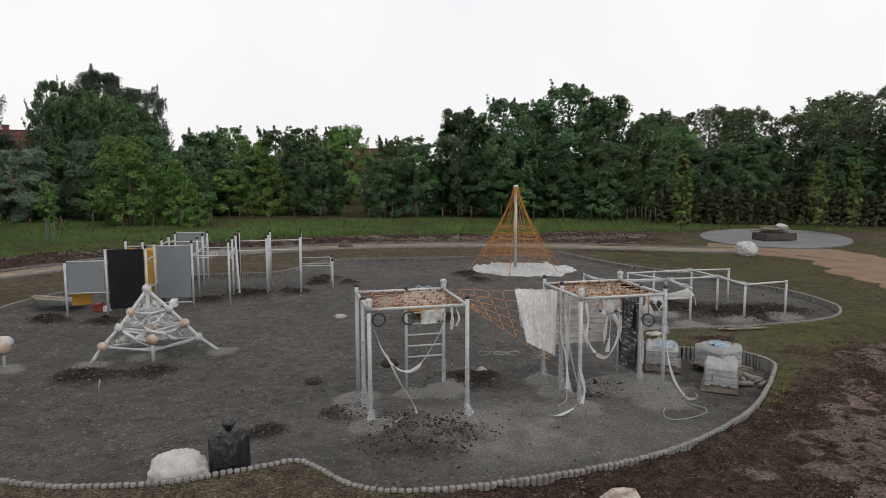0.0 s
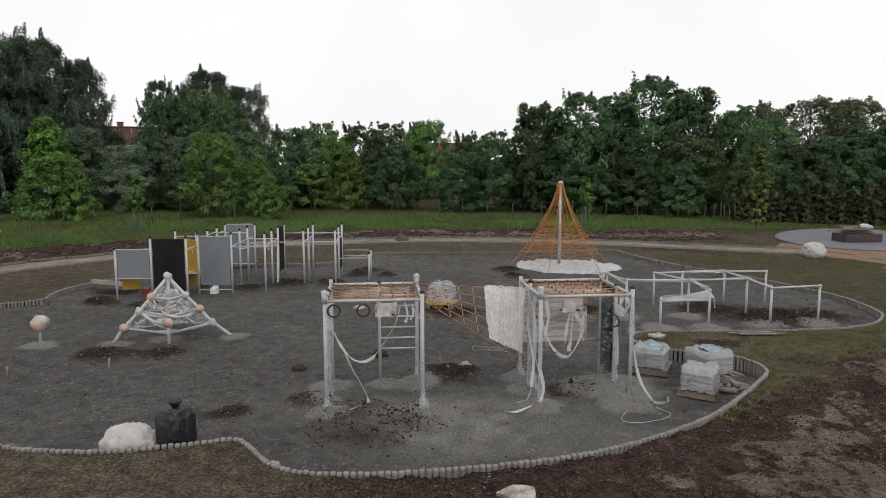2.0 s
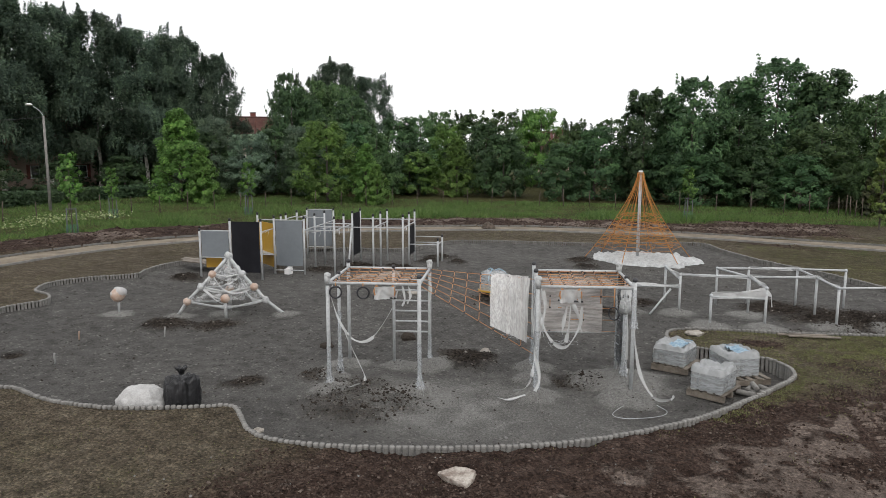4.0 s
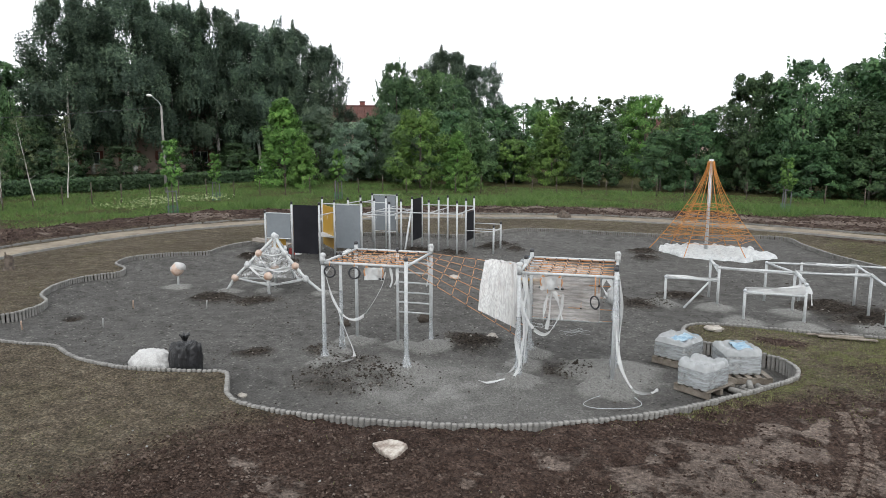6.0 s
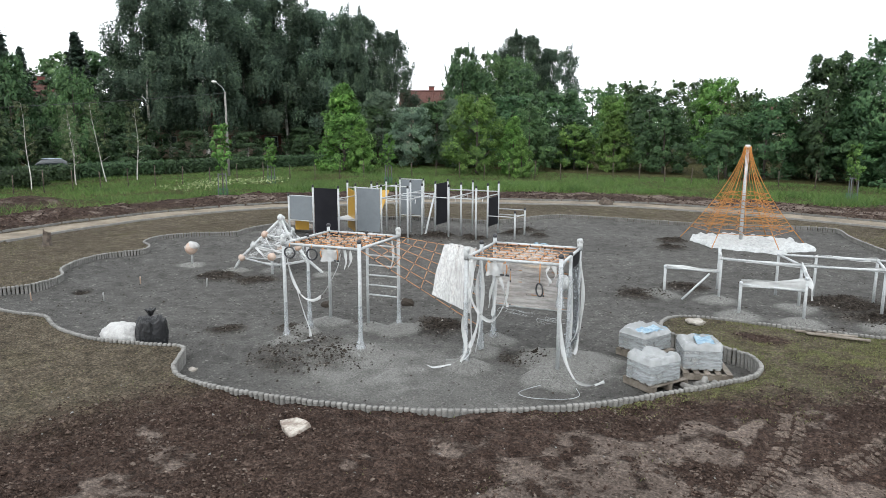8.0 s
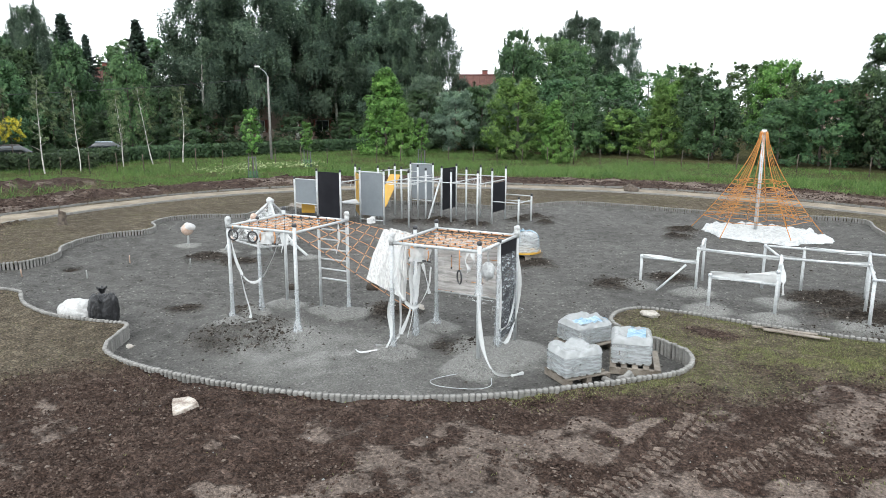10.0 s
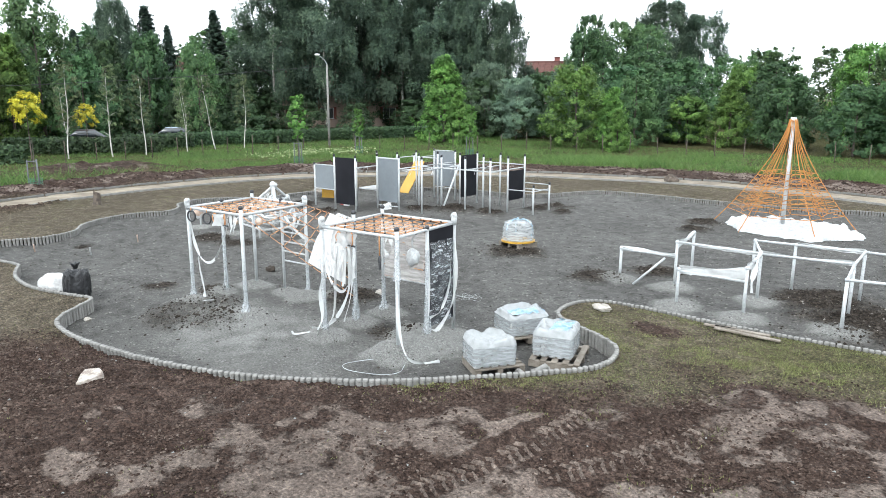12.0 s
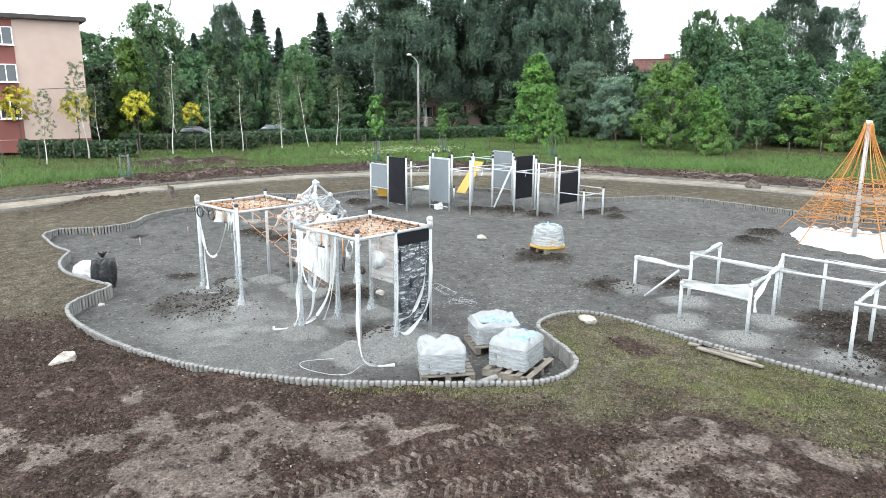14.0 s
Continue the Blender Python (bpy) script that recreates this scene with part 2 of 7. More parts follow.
L_DUSK = leaf_mat("brownish_leaves", (0.058, 0.078, 0.042), (0.102, 0.130, 0.070), (0.150, 0.178, 0.098), 0.4)
L_THUJA = leaf_mat("thuja_sprays", (0.030, 0.036, 0.016), (0.050, 0.056, 0.025), (0.086, 0.082, 0.038), 0.15)
L_SAPLING = leaf_mat("thin_birch_leaves", (0.075, 0.098, 0.052), (0.135, 0.165, 0.085), (0.20, 0.225, 0.12), 0.4)
L_GRASS = leaf_mat("meadow_grass", (0.052, 0.105, 0.028), (0.118, 0.205, 0.056), (0.196, 0.285, 0.098), 0.4)
L_DRY = leaf_mat("sparse_lawn", (0.085, 0.088, 0.036), (0.155, 0.158, 0.066), (0.245, 0.235, 0.115), 0.25)
L_FLOWER = leaf_mat("white_umbels", (0.20, 0.26, 0.10), (0.32, 0.37, 0.18), (0.46, 0.50, 0.32), 0.3)


def lump_mat(name, stops):
    """Loose lumps, each with a tone of its own."""
    m, n, l, b = base_mat(name, 0.95)
    geo, fine = n.new("ShaderNodeNewGeometry"), noise_node(n, l, 60, 4)
    col = ramp_node(n, l, geo.outputs["Random Per Island"], stops).outputs["Color"]
    col = mix_node(n, l, 1.0, col, ramp_node(n, l, fine.outputs["Fac"], [(0.3, (0.6, 0.6, 0.6)), (0.7, (1.25, 1.25, 1.25))]).outputs["Color"], "MULTIPLY")
    l.new(col, b.inputs["Base Color"])
    b.inputs["Specular IOR Level"].default_value = 0.08
    bump_node(n, l, b, fine.outputs["Fac"], 0.6, 0.01)
    return m


M_CLOD = lump_mat("soil_clods", [(0.0, (0.024, 0.016, 0.013)), (0.6, (0.058, 0.040, 0.032)), (0.92, (0.105, 0.078, 0.064)), (1.0, (0.16, 0.13, 0.11))])
M_SCLOD = lump_mat("dark_sand_lumps", [(0.0, (0.020, 0.016, 0.013)), (0.6, (0.050, 0.042, 0.035)), (0.95, (0.085, 0.074, 0.064)), (1.0, (0.28, 0.26, 0.235))])
M_GRAVEL = two_scale("grey_gravel", (0.19, 0.188, 0.178), (0.29, 0.287, 0.273), 9, 0.9, bump=0.6, dist=0.01, fine=6)


def crumb_node(n, l, scale):
    """Random tone and distance of crumb-sized cells."""
    tc, v = n.new("ShaderNodeTexCoord"), n.new("ShaderNodeTexVoronoi")
    v.inputs["Scale"].default_value, v.inputs["Randomness"].default_value = scale, 1.0
    warp = n.new("ShaderNodeTexNoise")
    warp.inputs["Scale"].default_value = scale * 0.7
    add = n.new("ShaderNodeVectorMath")
    add.operation = "MULTIPLY_ADD"
    l.new(tc.outputs["Object"], warp.inputs["Vector"])
    l.new(warp.outputs["Color"], add.inputs[0])
    add.inputs[1].default_value = (0.6 / scale,) * 3
    l.new(tc.outputs["Object"], add.inputs[2])
    l.new(add.outputs["Vector"], v.inputs["Vector"])
    sep = n.new("ShaderNodeSeparateColor")
    l.new(v.outputs["Color"], sep.inputs["Color"])
    return sep.outputs["Red"], v.outputs["Distance"]


def ground_mat():
    m, n, l, b = base_mat("open_ground", 0.9)
    att = n.new("ShaderNodeAttribute")
    att.attribute_name = "cover"
    sep = n.new("ShaderNodeSeparateColor")
    l.new(att.outputs["Color"], sep.inputs["Color"])
    big, mid, fine = noise_node(n, l, 0.35, 5), noise_node(n, l, 2.6, 6, 0.7), noise_node(n, l, 22, 5, 0.75)
    tone, dist = crumb_node(n, l, 26)
    tone2, dist2 = crumb_node(n, l, 9)
    soil = ramp_node(n, l, mid.outputs["Fac"], [(0.30, (0.036, 0.023, 0.018)), (0.48, (0.070, 0.047, 0.038)), (0.60, (0.104, 0.073, 0.060)), (0.74, (0.150, 0.112, 0.094))]).outputs["Color"]
    crumbs = ramp_node(n, l, tone, [(0.0, (0.5, 0.49, 0.48)), (0.5, (0.97, 0.97, 0.97)), (0.9, (1.3, 1.29, 1.28)), (1.0, (1.8, 1.78, 1.75))]).outputs["Color"]
    soil = mix_node(n, l, 0.85, soil, crumbs, "MULTIPLY")
    dry = ramp_node(n, l, mid.outputs["Fac"], [(0.30, (0.118, 0.090, 0.076)), (0.52, (0.182, 0.146, 0.125)), (0.72, (0.240, 0.200, 0.172))]).outputs["Color"]
    dry = mix_node(n, l, 0.45, dry, crumbs, "MULTIPLY")
    edge = noise_node(n, l, 1.9, 9, 0.68)
    lean = math_node(n, l, "MULTIPLY_ADD", sep.outputs["Blue"], 0.34)
    l.new(edge.outputs["Fac"], lean.node.inputs[2])
    patch = ramp_node(n, l, lean, [(0.62, (0, 0, 0)), (0.72, (0.85, 0.85, 0.85))]).outputs["Color"]
    soil = mix_node(n, l, patch, soil, dry)
    lawn = ramp_node(n, l, mid.outputs["Fac"], [(0.30, (0.074, 0.060, 0.045)), (0.50, (0.138, 0.114, 0.084)), (0.70, (0.205, 0.174, 0.132))]).outputs["Color"]
    turf = ramp_node(n, l, mid.outputs["Fac"], [(0.30, (0.052, 0.052, 0.022)), (0.55, (0.098, 0.095, 0.040)), (0.75, (0.150, 0.138, 0.070))]).outputs["Color"]
    grass = mix_node(n, l, sep.outputs["Red"], lawn, turf)
    grass = mix_node(n, l, 0.7, grass, ramp_node(n, l, tone, [(0.0, (0.40, 0.42, 0.38)), (0.6, (1, 1, 1)), (1.0, (1.7, 1.65, 1.55))]).outputs["Color"], "MULTIPLY")
    col = mix_node(n, l, sep.outputs["Green"], grass, soil)
    grain = ramp_node(n, l, fine.outputs["Fac"], [(0.34, (0.45, 0.45, 0.45)), (0.52, (1, 1, 1)), (0.68, (1.6, 1.6, 1.55))]).outputs["Color"]
    col = mix_node(n, l, 1.0, col, grain, "MULTIPLY")
    col = mix_node(n, l, 1.0, col, ramp_node(n, l, big.outputs["Fac"], [(0.3, (0.78, 0.78, 0.78)), (0.7, (1.15, 1.15, 1.15))]).outputs["Color"], "MULTIPLY")
    l.new(col, b.inputs["Base Color"])
    b.inputs["Specular IOR Level"].default_value = 0.08
    lump = math_node(n, l, "ADD", math_node(n, l, "MULTIPLY", dist, -1.0), math_node(n, l, "MULTIPLY", dist2, -1.2))
    lump = math_node(n, l, "MULTIPLY", lump, math_node(n, l, "SUBTRACT", 1.0, math_node(n, l, "MULTIPLY", patch, 0.8)))
    h = math_node(n, l, "ADD", math_node(n, l, "ADD", math_node(n, l, "MULTIPLY", mid.outputs["Fac"], 0.8), math_node(n, l, "MULTIPLY", fine.outputs["Fac"], 0.5)), lump)
    bump_node(n, l, b, h, 1.0, 0.11)
    return m


def sand_mat():
    m, n, l, b = base_mat("dark_sand", 0.92)
    att = n.new("ShaderNodeAttribute")
    att.attribute_name = "cover"
    sep = n.new("ShaderNodeSeparateColor")
    l.new(att.outputs["Color"], sep.inputs["Color"])
    big, mid, fine = noise_node(n, l, 0.3, 4), noise_node(n, l, 3.0, 6, 0.7), noise_node(n, l, 28, 5, 0.75)
    tone, dist = crumb_node(n, l, 22)
    tone2, dist2 = crumb_node(n, l, 60)
    sand = ramp_node(n, l, mid.outputs["Fac"], [(0.28, (0.074, 0.071, 0.067)), (0.50, (0.115, 0.111, 0.105)), (0.74, (0.162, 0.157, 0.149))]).outputs["Color"]
    speck = ramp_node(n, l, tone, [(0.0, (0.4, 0.4, 0.4)), (0.08, (0.92, 0.92, 0.92)), (0.93, (1.05, 1.05, 1.05)), (1.0, (2.2, 2.2, 2.15))]).outputs["Color"]
    sand = mix_node(n, l, 0.8, sand, speck, "MULTIPLY")
    dug = ramp_node(n, l, mid.outputs["Fac"], [(0.30, (0.018, 0.014, 0.011)), (0.60, (0.054, 0.045, 0.037)), (0.80, (0.115, 0.100, 0.085))]).outputs["Color"]
    dug = mix_node(n, l, 0.9, dug, ramp_node(n, l, tone, [(0.0, (0.35, 0.34, 0.33)), (0.5, (1, 1, 1)), (0.9, (1.6, 1.55, 1.5)), (1.0, (2.6, 2.6, 2.5))]).outputs["Color"], "MULTIPLY")
    grav = ramp_node(n, l, tone2, [(0.0, (0.17, 0.167, 0.157)), (0.5, (0.245, 0.241, 0.228)), (1.0, (0.34, 0.335, 0.318))]).outputs["Color"]
    col = mix_node(n, l, sep.outputs["Red"], sand, dug)
    col = mix_node(n, l, sep.outputs["Green"], col, grav)
    grain = ramp_node(n, l, fine.outputs["Fac"], [(0.32, (0.62, 0.62, 0.62)), (0.52, (1, 1, 1)), (0.70, (1.36, 1.36, 1.34))]).outputs["Color"]
    col = mix_node(n, l, 1.0, col, grain, "MULTIPLY")
    col = mix_node(n, l, 1.0, col, ramp_node(n, l, big.outputs["Fac"], [(0.3, (0.82, 0.82, 0.82)), (0.7, (1.12, 1.12, 1.12))]).outputs["Color"], "MULTIPLY")
    l.new(col, b.inputs["Base Color"])
    b.inputs["Specular IOR Level"].default_value = 0.06
    rough = math_node(n, l, "MULTIPLY_ADD", sep.outputs["Red"], 1.0)
    rough.node.inputs[2].default_value = 0.3
    h = math_node(n, l, "ADD", math_node(n, l, "ADD", mid.outputs["Fac"], math_node(n, l, "MULTIPLY", fine.outputs["Fac"], 0.8)), math_node(n, l, "MULTIPLY", math_node(n, l, "MULTIPLY", dist, -1.0), rough))
    bump_node(n, l, b, h, 1.0, 0.09)
    return m


M_GROUND, M_SAND = ground_mat(), sand_mat()
M_PATH = two_scale("sandy_path", (0.135, 0.108, 0.078), (0.265, 0.222, 0.162), 0.9, 0.95, bump=0.6, dist=0.02, fine=18, stain=0.35)
M_ORANGE = two_scale("ochre_dirt", (0.17, 0.102, 0.06), (0.235, 0.15, 0.092), 0.9, 0.95, bump=0.6, dist=0.02, fine=18, stain=0.35)

# ---------------------------------------------------------------- building helpers
def thing(name, m, label, category, group="", kind=""):
    ob = new(name)
    ob.empty_display_size = 0.2
    ob.matrix_basis = m
    return tagged(ob, label, category, group, kind)


def part(name, bm, material, parent=None, label="", smooth=True):
    me = bpy.data.meshes.new(name)
    bm.to_mesh(me)
    bm.free()
    me.materials.append(material)
    if smooth:
        me.shade_smooth()
    ob = new(name, me)
    ob.parent = parent
    return tagged(ob, label)


def raw(name, verts, faces, material, parent=None, label="", smooth=False):
    """A mesh from arrays: faces is an (n, 3) or (n, 4) array."""
    me = bpy.data.meshes.new(name)
    verts, faces = np.asarray(verts, np.float32), np.asarray(faces, np.int32)
    me.vertices.add(len(verts))
    me.vertices.foreach_set("co", verts.ravel())
    k = faces.shape[1]
    me.loops.add(faces.size)
    me.loops.foreach_set("vertex_index", faces.ravel())
    me.polygons.add(len(faces))
    me.polygons.foreach_set("loop_start", np.arange(0, faces.size, k, dtype=np.int32))
    me.polygons.foreach_set("use_smooth", np.full(len(faces), smooth))
    me.update(calc_edges=True)
    me.materials.append(material)
    ob = new(name, me)
    ob.parent = parent
    return tagged(ob, label)


def share(ob, name, m, parent):
    o = new(name, ob.data)
    o.parent, o.matrix_basis = parent, m
    return o


def spline(points, steps=8, closed=False):
    """A smooth line through the points, as Vectors."""
    p = [Vector(q) for q in points]
    n = len(p)
    out = []
    for i in range(n if closed else n - 1):
        a, b = p[i], p[(i + 1) % n]
        a0 = p[i - 1] if closed or i else a + (a - b)
        b1 = p[(i + 2) % n] if closed or i + 2 < n else b + (b - a)
        for s in range(steps):
            t = s / steps
            out.append(0.5 * (2 * a + (b - a0) * t + (2 * a0 - 5 * a + 4 * b - b1) * t * t + (3 * a - a0 - 3 * b + b1) * t ** 3))
    if not closed:
        out.append(p[-1])
    return out


def pipe(bm, points, r, seg=8, r2=None, cap=True):
    """A round bar along the points."""
    pts = [Vector(q) for q in points]
    n, rings = len(pts), []
    side = None
    for i, p in enumerate(pts):
        d = (pts[min(i + 1, n - 1)] - pts[max(i - 1, 0)]).normalized()
        if side is None:
            side = d.orthogonal().normalized()
        else:
            side = (side - d * side.dot(d))
            side = side.normalized() if side.length > 1e-5 else d.orthogonal().normalized()
        up = d.cross(side)
        rr = r if r2 is None else r + (r2 - r) * i / (n - 1)
        rings.append([bm.verts.new(p + (side * math.cos(a) + up * math.sin(a)) * rr) for a in (2 * math.pi * k / seg for k in range(seg))])
    for a, b in zip(rings, rings[1:]):
        for k in range(seg):
            bm.faces.new((a[k], a[(k + 1) % seg], b[(k + 1) % seg], b[k]))
    if cap:
        bm.faces.new(rings[0][::-1])
        bm.faces.new(rings[-1])
    return bm


def ball(bm, c, r, seg=12, squash=1.0, rough=0.0):
    rows = max(4, seg // 2)
    m = Matrix.Translation(c) @ Matrix.Diagonal((r, r, r * squash, 1))
    got = bmesh.ops.create_uvsphere(bm, u_segments=seg, v_segments=rows, radius=1, matrix=m)
    if rough:
        for v in got["verts"]:
            v.co += (v.co - Vector(c)) * rough * noise.noise(v.co * (1.3 / max(r, 0.05)))
    return bm


def box(bm, c, size, rot=None, bevel=0.0):
    m = Matrix.Translation(c) @ (rot.to_4x4() if rot else Matrix.Identity(4)) @ Matrix.Diagonal((*size, 1))
    got = bmesh.ops.create_cube(bm, size=1, matrix=m)
    if bevel:
        es = list({e for v in got["verts"] for e in v.link_edges})
        bmesh.ops.bevel(bm, geom=es, offset=bevel, segments=2, affect="EDGES")
    return bm


def plate(bm, a, b, c, d, thick):
    """A board with corners a b c d and a thickness."""
    a, b, c, d = (Vector(v) for v in (a, b, c, d))
    nrm = (b - a).cross(d - a).normalized() * thick / 2
    v = [bm.verts.new(p + s * nrm) for s in (-1, 1) for p in (a, b, c, d)]
    for f in ((3, 2, 1, 0), (4, 5, 6, 7), (0, 1, 5, 4), (1, 2, 6, 5), (2, 3, 7, 6), (3, 0, 4, 7)):
        bm.faces.new([v[i] for i in f])
    return bm


def ribbon(bm, points, width, steps=6, turn=1.5, seed=0):
    """A limp strip of film along the points, twisting and gathering on its way."""
    pts = spline(points, steps)
    rng = random.Random(seed)
    ph, ph2 = rng.uniform(0, 6), rng.uniform(0, 6)
    prev = None
    for i, p in enumerate(pts):
        d = (pts[min(i + 1, len(pts) - 1)] - pts[max(i - 1, 0)]).normalized()
        s = d.orthogonal().normalized()
        up = d.cross(s)
        a = ph + turn * i / len(pts) * 1.6
        w = width * (0.55 + 0.2 * math.sin(ph2 + i * 0.5))
        off = (s * math.cos(a) + up * math.sin(a)) * w / 2
        mid = d.cross(off).normalized() * w * 0.25
        row = [bm.verts.new(p - off), bm.verts.new(p + mid), bm.verts.new(p + off)]
        if prev:
            for k in (0, 1):
                bm.faces.new((prev[k], prev[k + 1], row[k + 1], row[k]))
        prev = row
    return bm


def film_sheet(bm, a, b, c, d, n=10, m=8, crumple=0.05, seed=0):
    """A hanging sheet of film between four corners, creased."""
    a, b, c, d = (Vector(v) for v in (a, b, c, d))
    nrm = (b - a).cross(d - a).normalized()
    grid = []
    for j in range(m + 1):
        row = []
        for i in range(n + 1):
            u, v = i / n, j / m
            p = a.lerp(b, u).lerp(d.lerp(c, u), v)
            row.append(bm.verts.new(p + nrm * crumple * noise.noise(Vector((u * 7 + seed * 3.1, v * 2.2, seed))) * 2))
        grid.append(row)
    for j in range(m):
        for i in range(n):
            bm.faces.new((grid[j][i], grid[j][i + 1], grid[j + 1][i + 1], grid[j + 1][i]))
    return bm


def hash2(ix, iy, seed):
    h = (ix.astype(np.int64) * 374761393 + iy.astype(np.int64) * 668265263 + seed * 974634541) & 0xFFFFFFFF
    h = ((h ^ (h >> 13)) * 1274126177) & 0xFFFFFFFF
    return ((h ^ (h >> 16)) & 0xFFFF) / 65535.0


def vnoise(x, y, seed=0):
    ix, iy = np.floor(x), np.floor(y)
    fx, fy = x - ix, y - iy
    fx, fy = fx * fx * (3 - 2 * fx), fy * fy * (3 - 2 * fy)
    a, b = hash2(ix, iy, seed), hash2(ix + 1, iy, seed)
    c, d = hash2(ix, iy + 1, seed), hash2(ix + 1, iy + 1, seed)
    return (a * (1 - fx) + b * fx) * (1 - fy) + (c * (1 - fx) + d * fx) * fy


def fbm(x, y, scale, octaves=4, seed=0):
    out, amp, tot = 0.0, 1.0, 0.0
    for k in range(octaves):
        out = out + amp * vnoise(x * scale * 2 ** k + 17.3 * k, y * scale * 2 ** k - 9.1 * k, seed + k)
        tot, amp = tot + amp, amp * 0.5
    return out / tot - 0.5


def smooth(e0, e1, x):
    t = np.clip((x - e0) / (e1 - e0), 0, 1)
    return t * t * (3 - 2 * t)


def line_dist(x, y, line, closed):
    """Distance to a polyline; with closed, negative inside."""
    p = np.array([(q[0], q[1]) for q in line])
    q = np.roll(p, -1, 0) if closed else p[1:]
    p = p if closed else p[:-1]
    best = np.full(x.shape, 1e9)
    inside = np.zeros(x.shape, bool)
    for (ax, ay), (bx, by) in zip(p, q):
        dx, dy = bx - ax, by - ay
        t = np.clip(((x - ax) * dx + (y - ay) * dy) / max(dx * dx + dy * dy, 1e-9), 0, 1)
        best = np.minimum(best, (x - ax - t * dx) ** 2 + (y - ay - t * dy) ** 2)
        if closed and ay != by:
            inside ^= ((ay > y) != (by > y)) & (x < (bx - ax) * (y - ay) / (by - ay) + ax)
    best = np.sqrt(best)
    return np.where(inside, -best, best) if closed else best


# ---------------------------------------------------------------- plan of the ground
KERB_FRONT = [(-2.25, 10.3), (-1.75, 9.88), (-1.35, 9.5), (-0.8, 9.29), (0.1, 9.32), (1.3, 9.6), (2.65, 10.12), (3.9, 10.85), (5.2, 11.95), (6.0, 12.85), (6.7, 13.9),
              (7.2, 14.75), (7.55, 15.45), (7.5, 16.1), (7.15, 16.58), (6.6, 16.82), (6.0, 16.98), (5.42, 17.15), (5.1, 17.55), (5.0, 18.15), (5.25, 18.7), (6.2, 19.0)]
KERB_BACK = [(8.1, 19.28), (10.4, 19.85), (11.7, 20.5), (12.5, 21.5), (12.85, 22.6), (12.65, 24.9), (11.5, 27.4), (10.2, 29.6), (8.5, 31.8), (7.0, 34.8), (6.4, 36.6), (5.5, 36.9),
             (4.4, 36.5), (1.6, 35.2), (-1.5, 34.65), (-4.5, 34.2), (-5.9, 33.4), (-6.6, 31.4), (-7.4, 29.8), (-9.6, 29.3), (-12.6, 27.5), (-14.0, 24.8)]
KERB_LEFT = [(-14.4, 22.6), (-14.1, 21.2), (-13.85, 20.45), (-14.9, 19.4), (-15.35, 18.1), (-14.7, 16.97), (-13.75, 16.6), (-13.1, 15.95), (-13.37, 14.8), (-12.95, 13.6), (-12.05, 12.6),
             (-11.0, 12.1), (-10.5, 11.1), (-10.7, 10.1), (-10.75, 9.62), (-10.0, 9.2), (-8.9, 9.28), (-7.7, 9.45), (-6.87, 9.72), (-6.2, 9.55), (-5.3, 9.4), (-4.05, 9.5), (-2.8, 10.05)]
KERB = [(p.x, p.y) for p in spline([(*q, 0) for q in KERB_FRONT + KERB_BACK + KERB_LEFT], 4, True)]
PATH_LINE = [(p.x, p.y) for p in spline([(-13, -2, 0), (-17.5, 8, 0), (-20.3, 15, 0), (-21.3, 21.5, 0), (-19.8, 28, 0), (-14.8, 34.8, 0), (-9, 38.4, 0), (-4.5, 40.2, 0), (0, 40.6, 0), (5, 40.2, 0), (10, 39, 0), (16, 37.4, 0)], 5)]
DIRT_LINE = [(p.x, p.y) for p in spline([(15, 39.4, 0), (18.6, 37.4, 0), (20.0, 33, 0), (19.2, 27, 0), (18.8, 20, 0), (20, 8, 0)], 4)]
SAND_Z, KERB_Z = -0.25, 0.06
# gravel heaped round post feet: x, y, radius, height
HEAPS = [(-1.33, 12.2, 0.47, 0.17), (-1.6, 13.1, 0.34, 0.15), (-1.8, 14.0, 0.42, 0.16), (0.5, 12.7, 0.42, 0.15), (0.05, 14.4, 0.51, 0.19), (-0.7, 14.3, 0.34, 0.11), (2.68, 13.2, 0.51, 0.21), (2.4, 14.3, 0.42, 0.16),
         (2.2, 15.1, 0.42, 0.21), (4.45, 13.7, 0.59, 0.23), (4.15, 14.7, 0.95, 0.24), (6.05, 20.5, 0.52, 0.15), (7.5, 20.75, 0.52, 0.15), (9.3, 21.2, 0.52, 0.15), (10.8, 21.6, 0.52, 0.15), (7.15, 22.2, 0.52, 0.15),
         (3.87, 21.5, 0.52, 0.15), (5.2, 21.85, 0.52, 0.15), (-8.6, 16.45, 0.38, 0.11), (-5.8, 17.85, 0.38, 0.11), (-7.55, 17.3, 0.42, 0.08), (-10.45, 16.15, 0.42, 0.08)]
# dug, lumpy spots
DIGS = [(-3.2, 12.1, .45, .08), (-0.35, 11.95, 1.35, .12), (-2.0, 13.0, .5, .06), (0.6, 15.2, .8, .08), (1.0, 30.9, .8, .14), (-5.1, 29.6, .7, .12), (-5.6, 26.2, .7, .16), (-7.2, 25.6, 1.0, .18), (-8.5, 24.9, .8, .1),
        (-12.4, 21.4, .7, .14), (-10.6, 21.4, .6, .1), (-5.2, 28.6, .6, .12), (-3.9, 28.6, .5, .12), (3.3, 21.2, .8, .08), (-0.2, 21.9, .9, .06), (9.6, 22.2, 1.6, .07), (8.2, 23.4, 1.4, .05),
        (-8.2, 15.6, .8, .06), (-6.9, 16.0, .7, .05), (1.4, 29.4, .6, .1), (11, 23, 1.2, .06), (4.0, 23.0, .7, .05), (3.3, 14.5, .6, -.06), (-9.6, 12.0, .3, -.04)]


